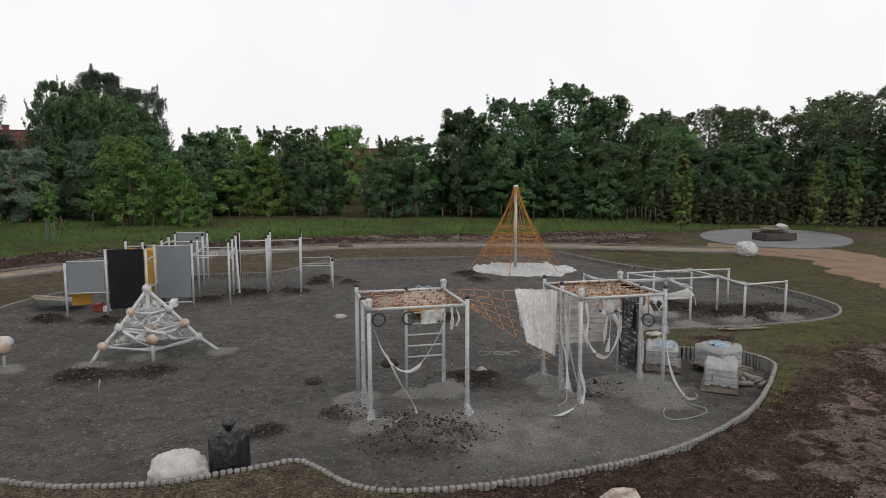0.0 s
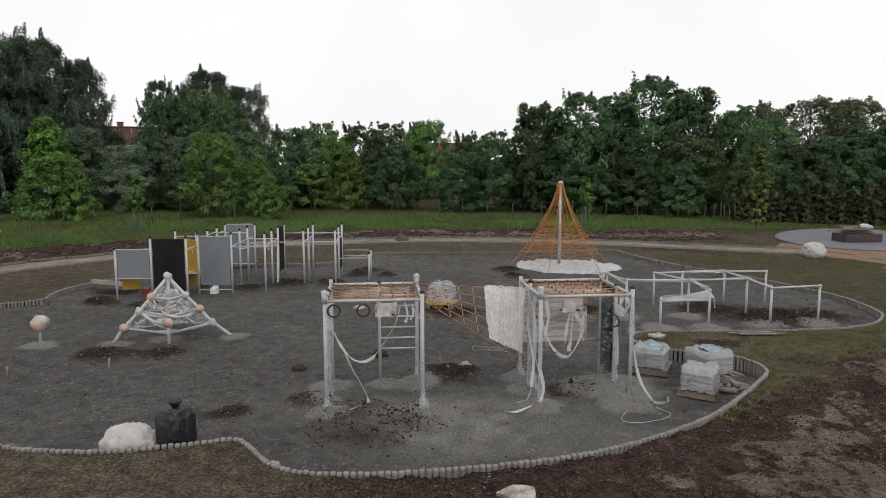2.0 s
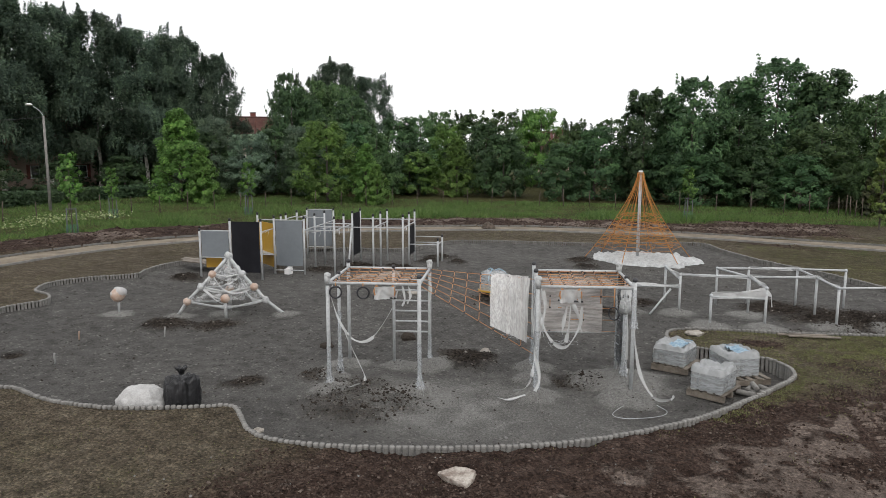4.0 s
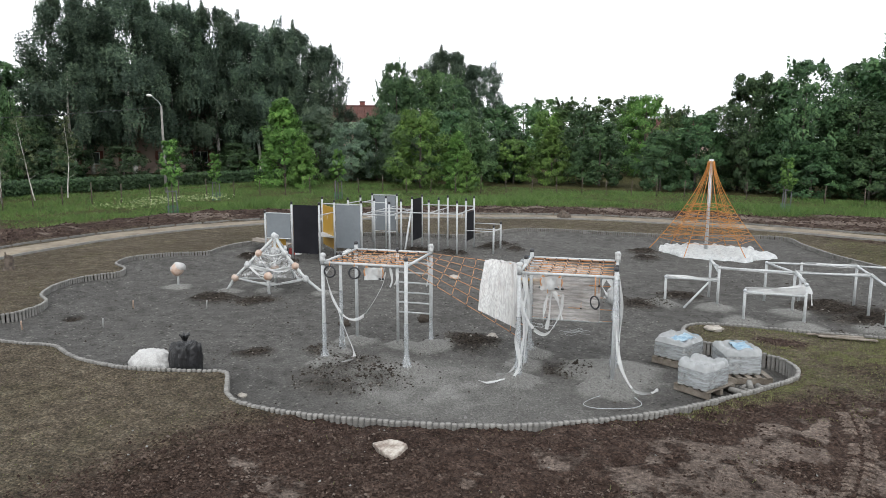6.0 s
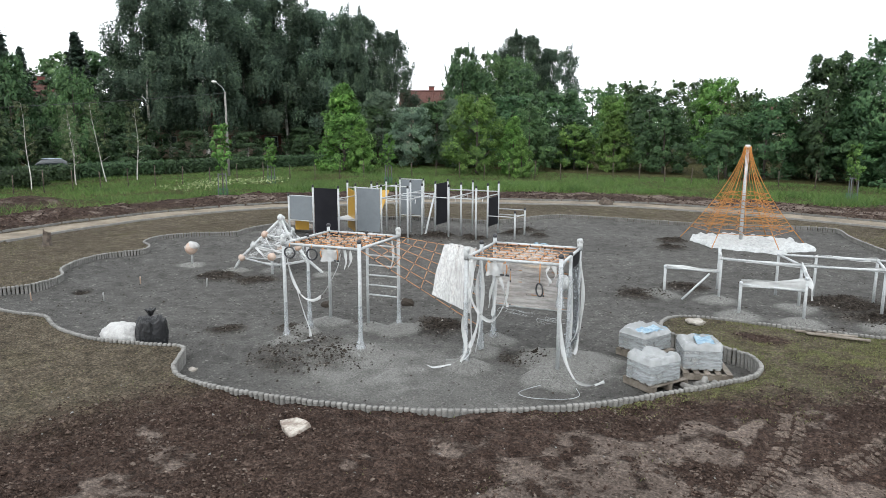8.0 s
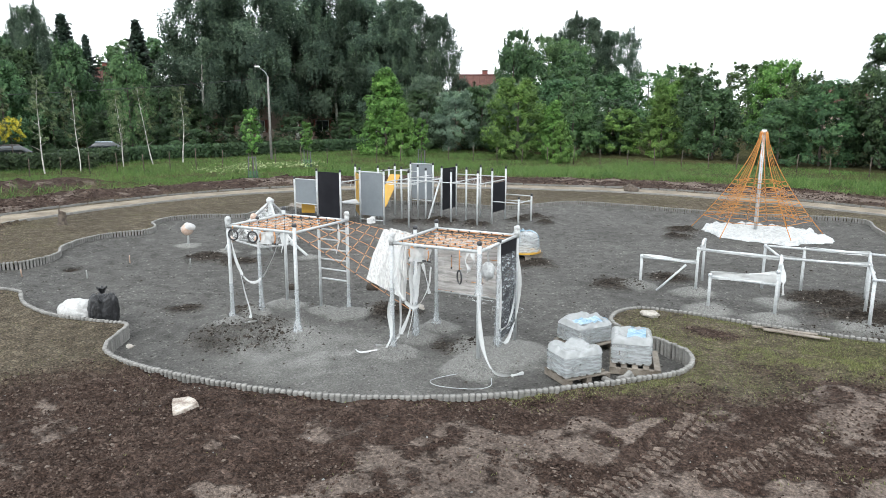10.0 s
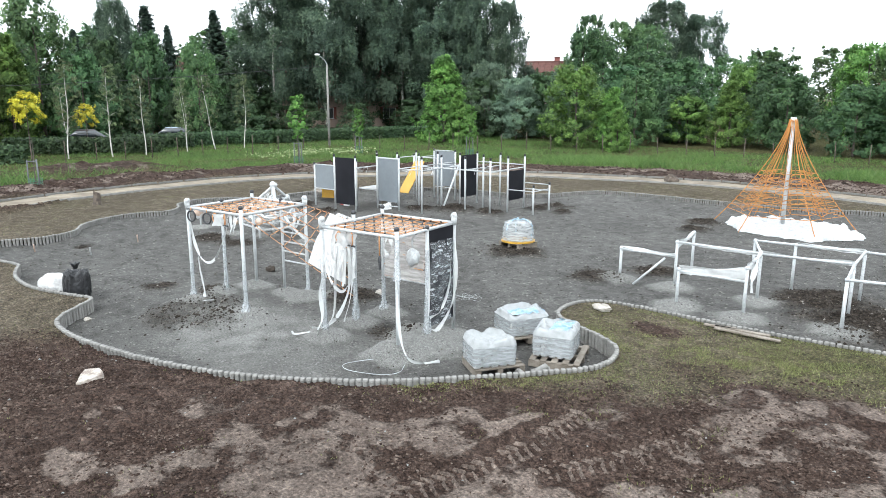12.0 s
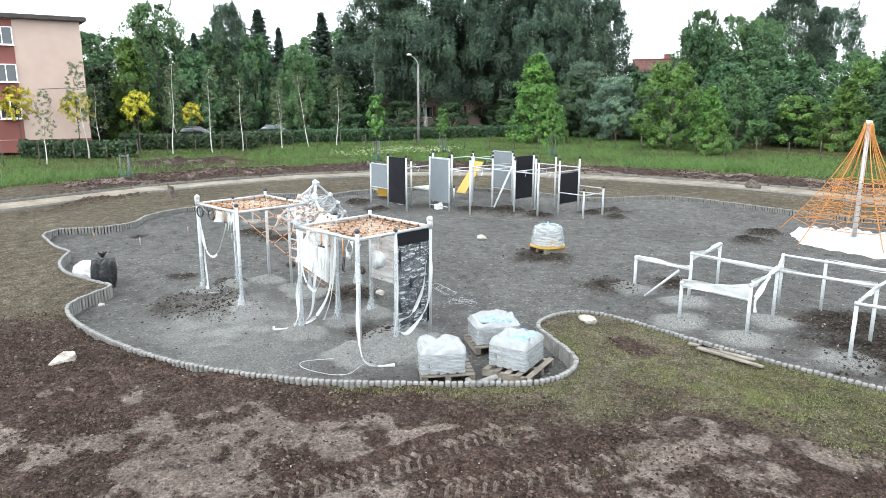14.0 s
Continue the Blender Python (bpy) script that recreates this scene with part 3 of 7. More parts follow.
def sand_height(x, y):
    z = SAND_Z + 0.05 * fbm(x, y, 0.5, 3, 3) + 0.06 * fbm(x, y, 2.2, 3, 5) + 0.03 * fbm(x, y, 7.0, 2, 6)
    grav, dug = np.zeros(x.shape), np.zeros(x.shape)
    wob = 1 + 0.7 * fbm(x, y, 2.2, 3, 21)
    for hx, hy, r, h in HEAPS:
        d = np.hypot(x - hx, y - hy) / r * wob
        z = z + h * np.exp(-2.2 * d * d)
        grav = np.maximum(grav, smooth(1.25, 0.75, d))
    spill = smooth(1.9, 0.5, np.hypot((x - 1.1) / 1.7, (y - 12.4) / 1.1) * (1 + 0.8 * fbm(x, y, 1.2, 3, 31)))
    grav = np.maximum(grav, 0.8 * spill * (0.5 + vnoise(x * 3, y * 3, 40)))
    worn = smooth(1.5, 0.3, np.hypot((x - 1.6) / 3.6, (y - 12.2) / 2.0) * (1 + 0.7 * fbm(x, y, 0.8, 4, 33)))
    grav = np.maximum(grav, 0.45 * worn * (0.6 + 0.6 * vnoise(x * 1.7, y * 1.7, 46)))
    for hx, hy, r, h in DIGS:
        d = np.hypot(x - hx, y - hy) / r * (1 + 0.9 * fbm(x, y, 1.6, 3, 22))
        f = smooth(1.2, 0.4, d)
        z = z + h * f * (0.4 + 1.2 * vnoise(x * 5, y * 5, 41))
        dug = np.maximum(dug, f)
    z = z - 0.05 * smooth(0.6, 0.9, vnoise(x * 1.9, y * 1.9, 44)) * vnoise(x * 7, y * 7, 45)
    rim = smooth(1.6, 0.1, -line_dist(x, y, KERB, True)) * np.maximum(smooth(19, 24, y), smooth(-9.5, -11.5, x))
    z = z + 0.13 * rim
    return z, grav, dug


# wheel tracks: start x, y, direction, length
RUTS = [(8.403, 10.853, -0.003, 1.0, 3.409), (9.12, 12.201, 0.263, 0.965, 3.163), (10.9, 10.6, 0.2, 0.98, 3.0)]


def dried(x, y, mud, sd):
    """Where the bare soil is trodden flat and dried pale; kept dark along the wheel tracks."""
    d = smooth(0.03, 0.16, fbm(x, y, 1.5, 5, 101) + 0.5 * fbm(x, y, 0.35, 2, 102)) * mud * smooth(0.4, 1.4, sd) * (0.55 + 0.45 * vnoise(x * 6, y * 6, 103))
    # the far strip is graded in long pale and dark streaks
    d = np.maximum(d, 0.9 * smooth(34, 37, y) * smooth(.42, .62, vnoise(x * .12 + 3, y * 1.1, 104) * .7 + vnoise(x * .5, y * 2.4, 105) * .3) * mud)
    # tracks lose the pale tone, so groove shade is painted into the colour
    for ox, oy, ax, ay, ln in RUTS:
        along, across = (x - ox) * ax + (y - oy) * ay, -(x - ox) * ay + (y - oy) * ax
        d = d * (1 - 0.9 * smooth(0.34, 0.24, np.abs(across)) * smooth(-0.5, 0.5, along) * smooth(ln, ln - 1.0, along))
    return d


def covers(x, y, sd=None):
    """Height of the open ground, and how much of it is turf, bare soil and grit."""
    sd = line_dist(x, y, KERB, True) if sd is None else sd
    wob = 2.0 * fbm(x, y, 0.35, 4, 51)
    pd = line_dist(x, y, PATH_LINE, False)
    outer = np.hypot((x + 2) / 19.0, (y - 22.5) / 18.0) > 1.0
    mud = smooth(-1.0, 1.0, x + 0.3 + 1.6 * wob) * smooth(0.9, -0.9, y - (15.1 + 0.72 * np.clip(x - 7.7, -9, 5)) + 1.6 * wob + 2.6 * fbm(x, y, 0.9, 4, 52) * smooth(6.5, 8.5, x)) * smooth(20, 14, x + wob)
    berm = np.where(outer, smooth(1.0, 1.6, pd + 0.3 * wob) * smooth(6.2, 5.0, pd + 0.8 * wob), 0) * (y > 6)
    off_pad = smooth(1.0, 1.3, np.hypot(x - 21.1, y - 44.2) / 6.4)
    berm = berm * smooth(13, 9, x + wob) * smooth(8, 12, y) + smooth(2.2, 1.2, np.abs(y - 45 + wob) / 2.0) * smooth(4, 9, x) * smooth(30, 24, x) * off_pad
    mound = smooth(1.3, 0.6, np.hypot((x + 31) / 3.4, (y - 18) / 4.0) * (1 + 0.6 * fbm(x, y, 0.6, 3, 61)))
    bare = smooth(1.2, 0.6, np.hypot((x - 10.9) / 1.7, (y - 16.4) / 0.9) + wob * .6) + smooth(1.2, 0.6, np.hypot((x - 7.0) / 0.7, (y - 18.0) / 0.35) + wob * .6)
    mud = np.clip(mud + np.clip(berm, 0, 1) + mound + bare, 0, 1)
    meadow = np.where(outer, smooth(5.0, 7.0, pd + 0.8 * wob), 0) * (1 - smooth(9, 11, x) * smooth(50, 47, y)) * smooth(3, 11, y + 2 * wob + 0.8 * np.clip(-20 - x, 0, 20))
    right = 0.6 * smooth(7.5, 9.5, x + 0.7 * wob) * smooth(15.6, 17.5, y + 0.8 * wob - 0.35 * np.clip(x - 8, 0, 4)) * smooth(44, 40, y)
    turf = np.clip(meadow + 0.75 * right + 0.2 * smooth(0.1, 0.35, fbm(x, y, 0.8, 3, 71) + 0.1), 0, 1)
    z = 0.05 * fbm(x, y, 0.25, 3, 81) + 0.06 * fbm(x, y, 1.3, 4, 82) * (0.35 + mud)
    rut = np.zeros(x.shape)
    for ox, oy, ax, ay, ln in RUTS:
        along = (x - ox) * ax + (y - oy) * ay
        across = -(x - ox) * ay + (y - oy) * ax + 0.15 * np.sin(along * 0.9)
        rut = np.maximum(rut, smooth(0.36, 0.26, np.abs(across)) * smooth(-0.5, 0.5, along) * smooth(ln, ln - 1.0, along))
    z = z + mud * (1 - 0.92 * rut) * (1 - 0.8 * dried(x, y, mud, sd)) * (0.20 * fbm(x, y, 3.5, 4, 83) + 0.05 * smooth(0.5, 0.8, vnoise(x * 1.3, y * 1.3, 86)) * vnoise(x * 9, y * 9, 87)) + (0.004 - 0.03 * mud) * smooth(0.9, 0.1, sd)
    z = z + (0.35 - 0.17 * smooth(34, 38, y)) * np.clip(berm, 0, 1) * vnoise(x * 0.9, y * 0.9, 84) * (sd > 4) + 0.35 * mound * (0.4 + vnoise(x, y, 85))
    z = z - 0.035 * rut
    far = smooth(45, 90, np.hypot(x, y - 22))
    z = z + far * 0.6
    return z, turf, mud, meadow


def axis(parts):
    out = [parts[0][0]]
    for a, b, step in parts:
        out += list(np.linspace(a, b, max(2, int(round((b - a) / step)) + 1))[1:])
    return np.array(out)


def grid_faces(nx, ny):
    i = np.arange(nx * ny).reshape(ny, nx)
    return np.stack([i[:-1, :-1], i[:-1, 1:], i[1:, 1:], i[1:, :-1]], -1).reshape(-1, 4)


def set_cover(ob, r, g, b):
    att = ob.data.color_attributes.new("cover", "FLOAT_COLOR", "POINT")
    c = np.stack([r, g, b, np.ones_like(r)], -1).astype(np.float32)
    att.data.foreach_set("color", c.ravel())


def dense(line, step):
    out = []
    for a, b in zip(line, line[1:]):
        n = max(1, int(math.dist(a, b) / step))
        out += [(a[0] + (b[0] - a[0]) * k / n, a[1] + (b[1] - a[1]) * k / n) for k in range(n)]
    return out + [line[-1]]


def build_ground():
    gx = axis([(-900, -200, 100), (-200, -60, 10), (-60, -26, 1), (-26, -3, 0.22), (-3, 12.5, 0.07), (12.5, 24, 0.25), (24, 60, 1.2), (60, 200, 10), (200, 900, 100)])
    gy = axis([(-600, -60, 60), (-60, -5, 5), (-5, 4, 0.4), (4, 17.5, 0.07), (17.5, 48, 0.22), (48, 80, 0.8), (80, 200, 8), (200, 1200, 100)])
    X, Y = np.meshgrid(gx, gy)
    x, y = X.ravel(), Y.ravel()
    sd = np.full(x.shape, 50.0)
    near = (np.abs(x + 1) < 17) & (y > 7) & (y < 40)
    sd[near] = line_dist(x[near], y[near], KERB, True)
    z, turf, mud, meadow = covers(x, y, sd)
    z = np.where(sd < 0.28, -0.7, z)
    faces = grid_faces(len(gx), len(gy))
    faces = faces[(sd[faces] > -0.1).any(1)]
    # a fine edge of ground against the kerb stones
    line = np.array(dense(KERB + KERB[:1], 0.09)[:-1])
    d = np.roll(line, -2, 0) - np.roll(line, 2, 0)
    d /= np.linalg.norm(d, axis=1, keepdims=True)
    out = np.stack([d[:, 1], -d[:, 0]], -1)
    offs = np.array([0.0, 0.06, 0.14, 0.24, 0.36, 0.5, 0.66])
    e = line[:, None] + out[:, None] * offs[None, :, None]
    ex, ey = e[..., 0].ravel(), e[..., 1].ravel()
    ez, et, em, _ = covers(ex, ey)
    ez = ez + np.tile([0, 0.004, 0.006, 0.006, 0.006, 0.006, -0.02], len(line))
    k = len(offs)
    i = np.arange(len(line) * k).reshape(len(line), k)
    j = np.roll(i, -1, 0)
    edge = np.stack([i[:, :-1], i[:, 1:], j[:, 1:], j[:, :-1]], -1).reshape(-1, 4) + len(x)
    pts = np.concatenate([np.stack([x, y, z], -1), np.stack([ex, ey, ez], -1)])
    g = raw("ground", pts, np.concatenate([faces, edge]), M_GROUND, smooth=True)
    set_cover(g, np.concatenate([turf, et]), np.concatenate([mud, em]), np.concatenate([dried(x, y, mud, sd), np.zeros(len(ex))]))
    tagged(g, "open ground of churned brown soil, sparse lawn and meadow", "ground", kind="structure")
    sx, sy = axis([(-16, -3, 0.13), (-3, 8, 0.075), (8, 13.5, 0.13)]), axis([(8.5, 19.5, 0.08), (19.5, 38, 0.15)])
    X, Y = np.meshgrid(sx, sy)
    x, y = X.ravel(), Y.ravel()
    sd = line_dist(x, y, KERB, True)
    z, grav, dug = sand_height(x, y)
    f = grid_faces(len(sx), len(sy))
    f = f[(sd[f] < 0.25).all(1)]
    used = np.unique(f)
    remap = np.zeros(len(x), np.int32)
    remap[used] = np.arange(len(used))
    s = raw("sand_bed", np.stack([x, y, z], -1)[used], remap[f], M_SAND, smooth=True)
    set_cover(s, dug[used], grav[used], np.zeros(len(used)))
    tagged(s, "raked bed of dark grey sand with gravel spills", "sand", kind="structure")


build_ground()


def strip(name, line, half, mat, label, seed):
    pts = [Vector((*p, 0)) for p in line]
    rows = []
    for i, p in enumerate(pts):
        d = (pts[min(i + 1, len(pts) - 1)] - pts[max(i - 1, 0)]).normalized()
        s = Vector((-d.y, d.x, 0))
        k = half * (1 + 0.25 * noise.noise(p * 0.4 + Vector((seed, 0, 0))))
        frayed = [1 + 0.22 * noise.noise(p * 1.3 + Vector((seed, side * 9, 0))) + 0.12 * noise.noise(p * 4 + Vector((seed, side * 5, 0))) for side in (0, 1)]
        rows.append([p + s * w * k * frayed[w > 0] for w in (-1.15, -0.9, -0.4, 0.4, 0.9, 1.15)])
    fl = np.array([[(v.x, v.y) for v in r] for r in rows])
    x, y = fl[..., 0].ravel(), fl[..., 1].ravel()
    z = covers(x, y, np.full(x.shape, 5.0))[0] + np.tile([-0.06, 0.02, 0.035, 0.035, 0.02, -0.06], len(rows))
    ob = raw(name, np.stack([x, y, z], -1), grid_faces(6, len(rows)), mat, smooth=True)
    tagged(ob, label, "path", kind="structure")


strip("path", dense(PATH_LINE, 0.35), 0.92, M_PATH, "winding footpath of pale sandy grit", 1)


def edging(side):
    """Pale edging bars set along one edge of the path, each about a metre long."""
    line = [Vector((*q, 0)) for q in dense(PATH_LINE, 1.0)]
    bm = bmesh.new()
    for a, b in zip(line, line[1:]):
        d = (b - a).normalized()
        off = Vector((-d.y, d.x, 0)) * 1.12 * side
        c = (a + b) / 2 + off
        z = float(covers(np.array([c.x]), np.array([c.y]), np.array([5.0]))[0][0])
        box(bm, (c.x, c.y, z + .01), ((b - a).length - .02, .06, .16), Matrix.Rotation(math.atan2(d.y, d.x), 3, "Z"))
    tagged(part("path_edging", bm, M_PALI, None, "", False), "low pale concrete edging along the footpath", "edging", kind="structure")


edging(-1), edging(1)
strip("dirt_track", dense(DIRT_LINE, 0.4), 2.6, M_ORANGE, "broad track of bare ochre dirt", 2)

bm = bmesh.new()
bmesh.ops.create_circle(bm, cap_ends=True, segments=72, radius=1, matrix=pose(21.1, 44.2, 0.08, 0, 0, 65) @ Matrix.Diagonal((6.4, 4.4, 1, 1)))
top = list(bm.faces)[0]
low = bmesh.ops.extrude_face_region(bm, geom=[top])
bmesh.ops.translate(bm, verts=[v for v in low["geom"] if isinstance(v, bmesh.types.BMVert)], vec=(0, 0, -0.4))
bmesh.ops.recalc_face_normals(bm, faces=bm.faces)
tagged(part("pavement", bm, M_PAD, smooth=False), "round pad of fresh grey concrete", "pavement", kind="structure")


# ---------------------------------------------------------------- climbing cubes with rope roofs
def post(parent, x, y, z0, z1, r=0.039, mat=None, cap="cap", caplabel="black ball cap", wrapped=False):
    bm = pipe(bmesh.new(), [(x, y, z0), (x, y, z1)], r, 12)
    p = part("post", bm, mat or M_POST, parent)
    bm = bmesh.new()
    if wrapped:
        ball(bm, (x, y, z1 + 0.03), r * 1.75, 10, 1.0, 0.5)
        pipe(bm, [(x, y, z1 - 0.16), (x, y, z1 + 0.02)], r * 1.35, 8, r * 1.6)
        part("wrapped_cap", bm, M_WRAP, p, "ball cap wrapped in white film")
    else:
        ball(bm, (x, y, z1 + 0.03), r * 1.35, 12)
        part(cap, bm, M_CAP, p, caplabel)
    return p


def rope_net(parent, corner, n_u, n_v, mat, r=0.011, name="rope", sag=0.03):
    """Ropes over a ruled patch: corner(u, v) gives a place; black clamps at the crossings."""
    ropes = bmesh.new()
    for i in range(n_u + 1):
        pipe(ropes, [Vector(corner(i / n_u, k / 8)) - Vector((0, 0, sag * math.sin(math.pi * k / 8))) for k in range(9)], r, 5)
    part(name + "_across", ropes, mat, parent)
    ropes = bmesh.new()
    for j in range(n_v + 1):
        pipe(ropes, [Vector(corner(k / 8, j / n_v)) - Vector((0, 0, sag * math.sin(math.pi * j / n_v))) for k in range(9)], r, 5)
    part(name + "_along", ropes, mat, parent)
    clamps = bmesh.new()
    for i in range(n_u + 1):
        for j in range(n_v + 1):
            ball(clamps, Vector(corner(i / n_u, j / n_v)) - Vector((0, 0, sag * math.sin(math.pi * j / n_v))), r * 2.8, 6)
    tagged(part("rope_clamps", clamps, M_CAP, parent, "black plastic rope clamps"), kind="stuff")


def ring(parent, c, r, tube, normal_deg, drop):
    bm = bmesh.new()
    pts = [(c[0] + r * math.cos(a) * math.cos(radians(normal_deg)), c[1] + r * math.cos(a) * math.sin(radians(normal_deg)), c[2] + r * math.sin(a)) for a in (2 * math.pi * k / 28 for k in range(29))]
    pipe(bm, pts, tube, 8, cap=False)
    g = part("gym_ring", bm, M_CAP, parent, "black gymnastic ring")
    part("strap", pipe(bmesh.new(), [(c[0], c[1], c[2] + r), (c[0], c[1], c[2] + r + drop)], 0.012, 6), M_ROPE, g)


S, TOP = 1.83, 2.13


def cube_frame(name, x, y, turn, label, left_mid, right_mid, back_mid, wrapped):
    t = thing(name, pose(x, y, 0, 0, 0, turn), label, "climbing frame", "climbing cubes")
    feet = {"fl": (0, 0), "fr": (S, 0), "br": (S, S), "bl": (0, S)}
    if left_mid:
        feet["lm"] = (0, S / 2)
    if right_mid:
        feet["rm"] = (S, S / 2)
    if back_mid:
        feet["bm"] = (S * 0.56, S)
    for k, (px, py) in feet.items():
        flush = k in ("rm", "bm") or (k == "lm" and name == "rope_climbing_cube")
        post(t, px, py, -0.3, 1.99 if flush else TOP - 0.03, 0.034 if flush else 0.039, wrapped=k in wrapped)
    for a, b in (("fl", "fr"), ("bl", "br"), ("fl", "bl"), ("fr", "br")):
        (ax, ay), (bx, by) = feet[a], feet[b]
        part("top_rail", pipe(bmesh.new(), [(ax, ay, 1.98), (bx, by, 1.98)], 0.03, 10), M_POST, t)
    rope_net(t, lambda u, v: (0.04 + u * (S - .08), 0.04 + v * (S - .08), 1.97), 7, 6, M_ROPE, 0.009, "roof_rope")
    bm = bmesh.new()
    film_sheet(bm, (0.25, 0.5, 1.93), (1.6, 0.45, 1.93), (1.65, 1.6, 1.93), (0.2, 1.55, 1.93), 14, 12, 0.045, 3 + x)
    part("roof_film", bm, M_PEACH, t, "peach packing film below the ropes")
    return t, feet


A, AF = cube_frame("rope_climbing_cube", -1.33, 12.25, 13.9, "white tubular climbing cube with orange rope roof, rings and ladder", True, False, True, ("fl", "br"))
for k in range(6):
    part("rung", pipe(bmesh.new(), [(S * 0.56, S, 0.55 + 0.235 * k), (S, S, 0.55 + 0.235 * k)], 0.02, 8), M_POST, A)
ring(A, (0.17, -0.03, 1.80), 0.115, 0.019, 8, 0.08)
ring(A, (0.72, -0.03, 1.80), 0.115, 0.019, 8, 0.08)


def trapeze(parent, x, y):
    """A rope trapeze still packed: two orange rope loops, a bar and a torn peach wrapper."""
    for dx in (-0.16, 0.16):
        part("hanger", pipe(bmesh.new(), spline([(x + dx, y, 1.96), (x + dx * 1.3, y - .03, 1.84), (x + dx, y, 1.72), (x + dx * 0.6, y + .02, 1.84), (x + dx, y, 1.95)], 4), 0.014, 6), M_ROPE, parent, "orange rope hanger")
    part("trapeze_bar", pipe(bmesh.new(), [(x - .24, y, 1.72), (x + .24, y, 1.70)], 0.018, 8), M_CAP, parent, "black bar")
    bm = bmesh.new()
    film_sheet(bm, (x - .2, y - .05, 1.93), (x + .2, y - .05, 1.94), (x + .19, y - .04, 1.70), (x - .21, y - .05, 1.68), 8, 6, 0.05, x)
    film_sheet(bm, (x - .2, y + .06, 1.92), (x + .2, y + .06, 1.93), (x + .2, y + .03, 1.66), (x - .2, y + .04, 1.70), 8, 6, 0.05, x + 2)
    part("wrapper", bm, M_FILM, parent, "torn pale wrapper")


trapeze(A, 1.15, -0.02)


def post_wrap(parent, x, y, z0, z1, seed, foot=0.16, mat=None):
    """Film wound round a post, loose at the foot."""
    rng = random.Random(seed)
    bm = bmesh.new()
    n, seg, rows = 14, 10, []
    for i in range(n + 1):
        t = i / n
        z = z1 + (z0 - z1) * t
        r = 0.05 + (foot - 0.05) * max(0, (t - 0.6) / 0.4) ** 1.5
        rows.append([bm.verts.new((x + (r + (0.016 + .5 * (r - .05)) * noise.noise(Vector((k * 1.7, i * 0.5, seed)))) * math.cos(2 * math.pi * k / seg) + 0.25 * (r - 0.05), y + (r + 0.016 * noise.noise(Vector((k, i * 0.9, seed + 9)))) * math.sin(2 * math.pi * k / seg) - 0.4 * (r - 0.05), z)) for k in range(seg)])
    for a, b in zip(rows, rows[1:]):
        for k in range(seg):
            bm.faces.new((a[k], a[(k + 1) % seg], b[(k + 1) % seg], b[k]))
    part("film_wrap", bm, mat or M_CLEAR, parent, "clear film wound round the post")


def rags(parent, spec, seed, width=0.09):
    for k, pts in enumerate(spec):
        part("film_strip", ribbon(bmesh.new(), pts, width, 7, 1.5, seed + k), M_FILM, parent, "loose strip of white film")


for k, (key, z0, z1) in enumerate((("fl", -0.2, 0.7), ("fr", -0.2, 0.8), ("lm", -0.15, 1.2), ("br", -0.1, 0.5))):
    post_wrap(A, *AF[key], z0, z1, 5 + k, 0.15 if key in ("fl", "fr") else 0.08)
rags(A, [[(0.05, 0.0, 1.75), (0.25, -.05, 1.2), (0.55, -.08, 0.85), (0.9, -.05, 0.9), (1.3, -.03, 1.5), (1.4, 0, 1.85)],
         [(0.3, -.05, 1.15), (0.5, -.15, 0.7), (0.75, -.25, 0.25), (0.8, -.3, 0.1)],
         [(1.5, -.02, 1.95), (1.55, -.05, 1.7), (1.5, -.06, 1.55)], [(1.62, 0, 1.95), (1.66, -.05, 1.75), (1.6, -.05, 1.6)],
         [(0.0, 0.1, 1.9), (-0.06, 0.3, 1.7), (-0.02, 0.5, 1.85)], [(S, 1.5, 1.95), (S + .08, 1.4, 1.6), (S + .03, 1.35, 1.3)],
         [(S - .02, -.03, 0.1), (S + .08, -.15, -0.1), (S + .1, -.3, -0.19)], [(0, -.05, 0.0), (.15, -.12, -.15), (.4, -.1, -.12), (.6, .1, -.1)]], 20)

B, BF = cube_frame("panel_climbing_cube", 2.68, 13.28, 14.4, "white climbing cube with orange rope roof, black board and film", True, True, False, ("fl", "br"))
# boards and bars on its sides
part("black_board", plate(bmesh.new(), (S, S / 2 + .05, 0.05), (S, S - .04, 0.05), (S, S - .04, 1.95), (S, S / 2 + .05, 1.95), 0.02), M_BLACK, B, "black board", False)
bm = bmesh.new()
film_sheet(bm, (S + .03, S / 2 + .02, 0.05), (S + .03, S - .02, 0.05), (S + .03, S - .02, 1.7), (S + .03, S / 2 + .02, 1.72), 10, 24, 0.05, 8)
part("board_film", bm, M_BOARDFILM, B, "clear film over the board")
bm = bmesh.new()
film_sheet(bm, (S - .03, S / 2 + .02, 0.05), (S - .03, S - .02, 0.05), (S - .03, S - .02, 1.9), (S - .03, S / 2 + .02, 1.9), 10, 24, 0.05, 18)
part("board_film", bm, M_BOARDFILM, B, "clear film over the board")
part("side_bar", pipe(bmesh.new(), [(0, S, 0.62), (S, S, 0.62)], 0.024, 8), M_POST, B)
rope_net(B, lambda u, v: (u * S, S, 0.64 + v * 1.3), 5, 5, M_ROPE, 0.009, "side_rope", 0.0)
bm = bmesh.new()
film_sheet(bm, (0.05, S - .03, 0.66), (1.5, S - .03, 0.62), (1.5, S - .03, 1.75), (0.05, S - .03, 1.85), 14, 18, 0.05, 9)
part("side_film", bm, M_SIDEFILM, B, "clear film over the rope side")
ring(B, (1.45, -0.03, 1.48), 0.12, 0.016, -46, 0.38)
trapeze(B, 0.62, -0.02)
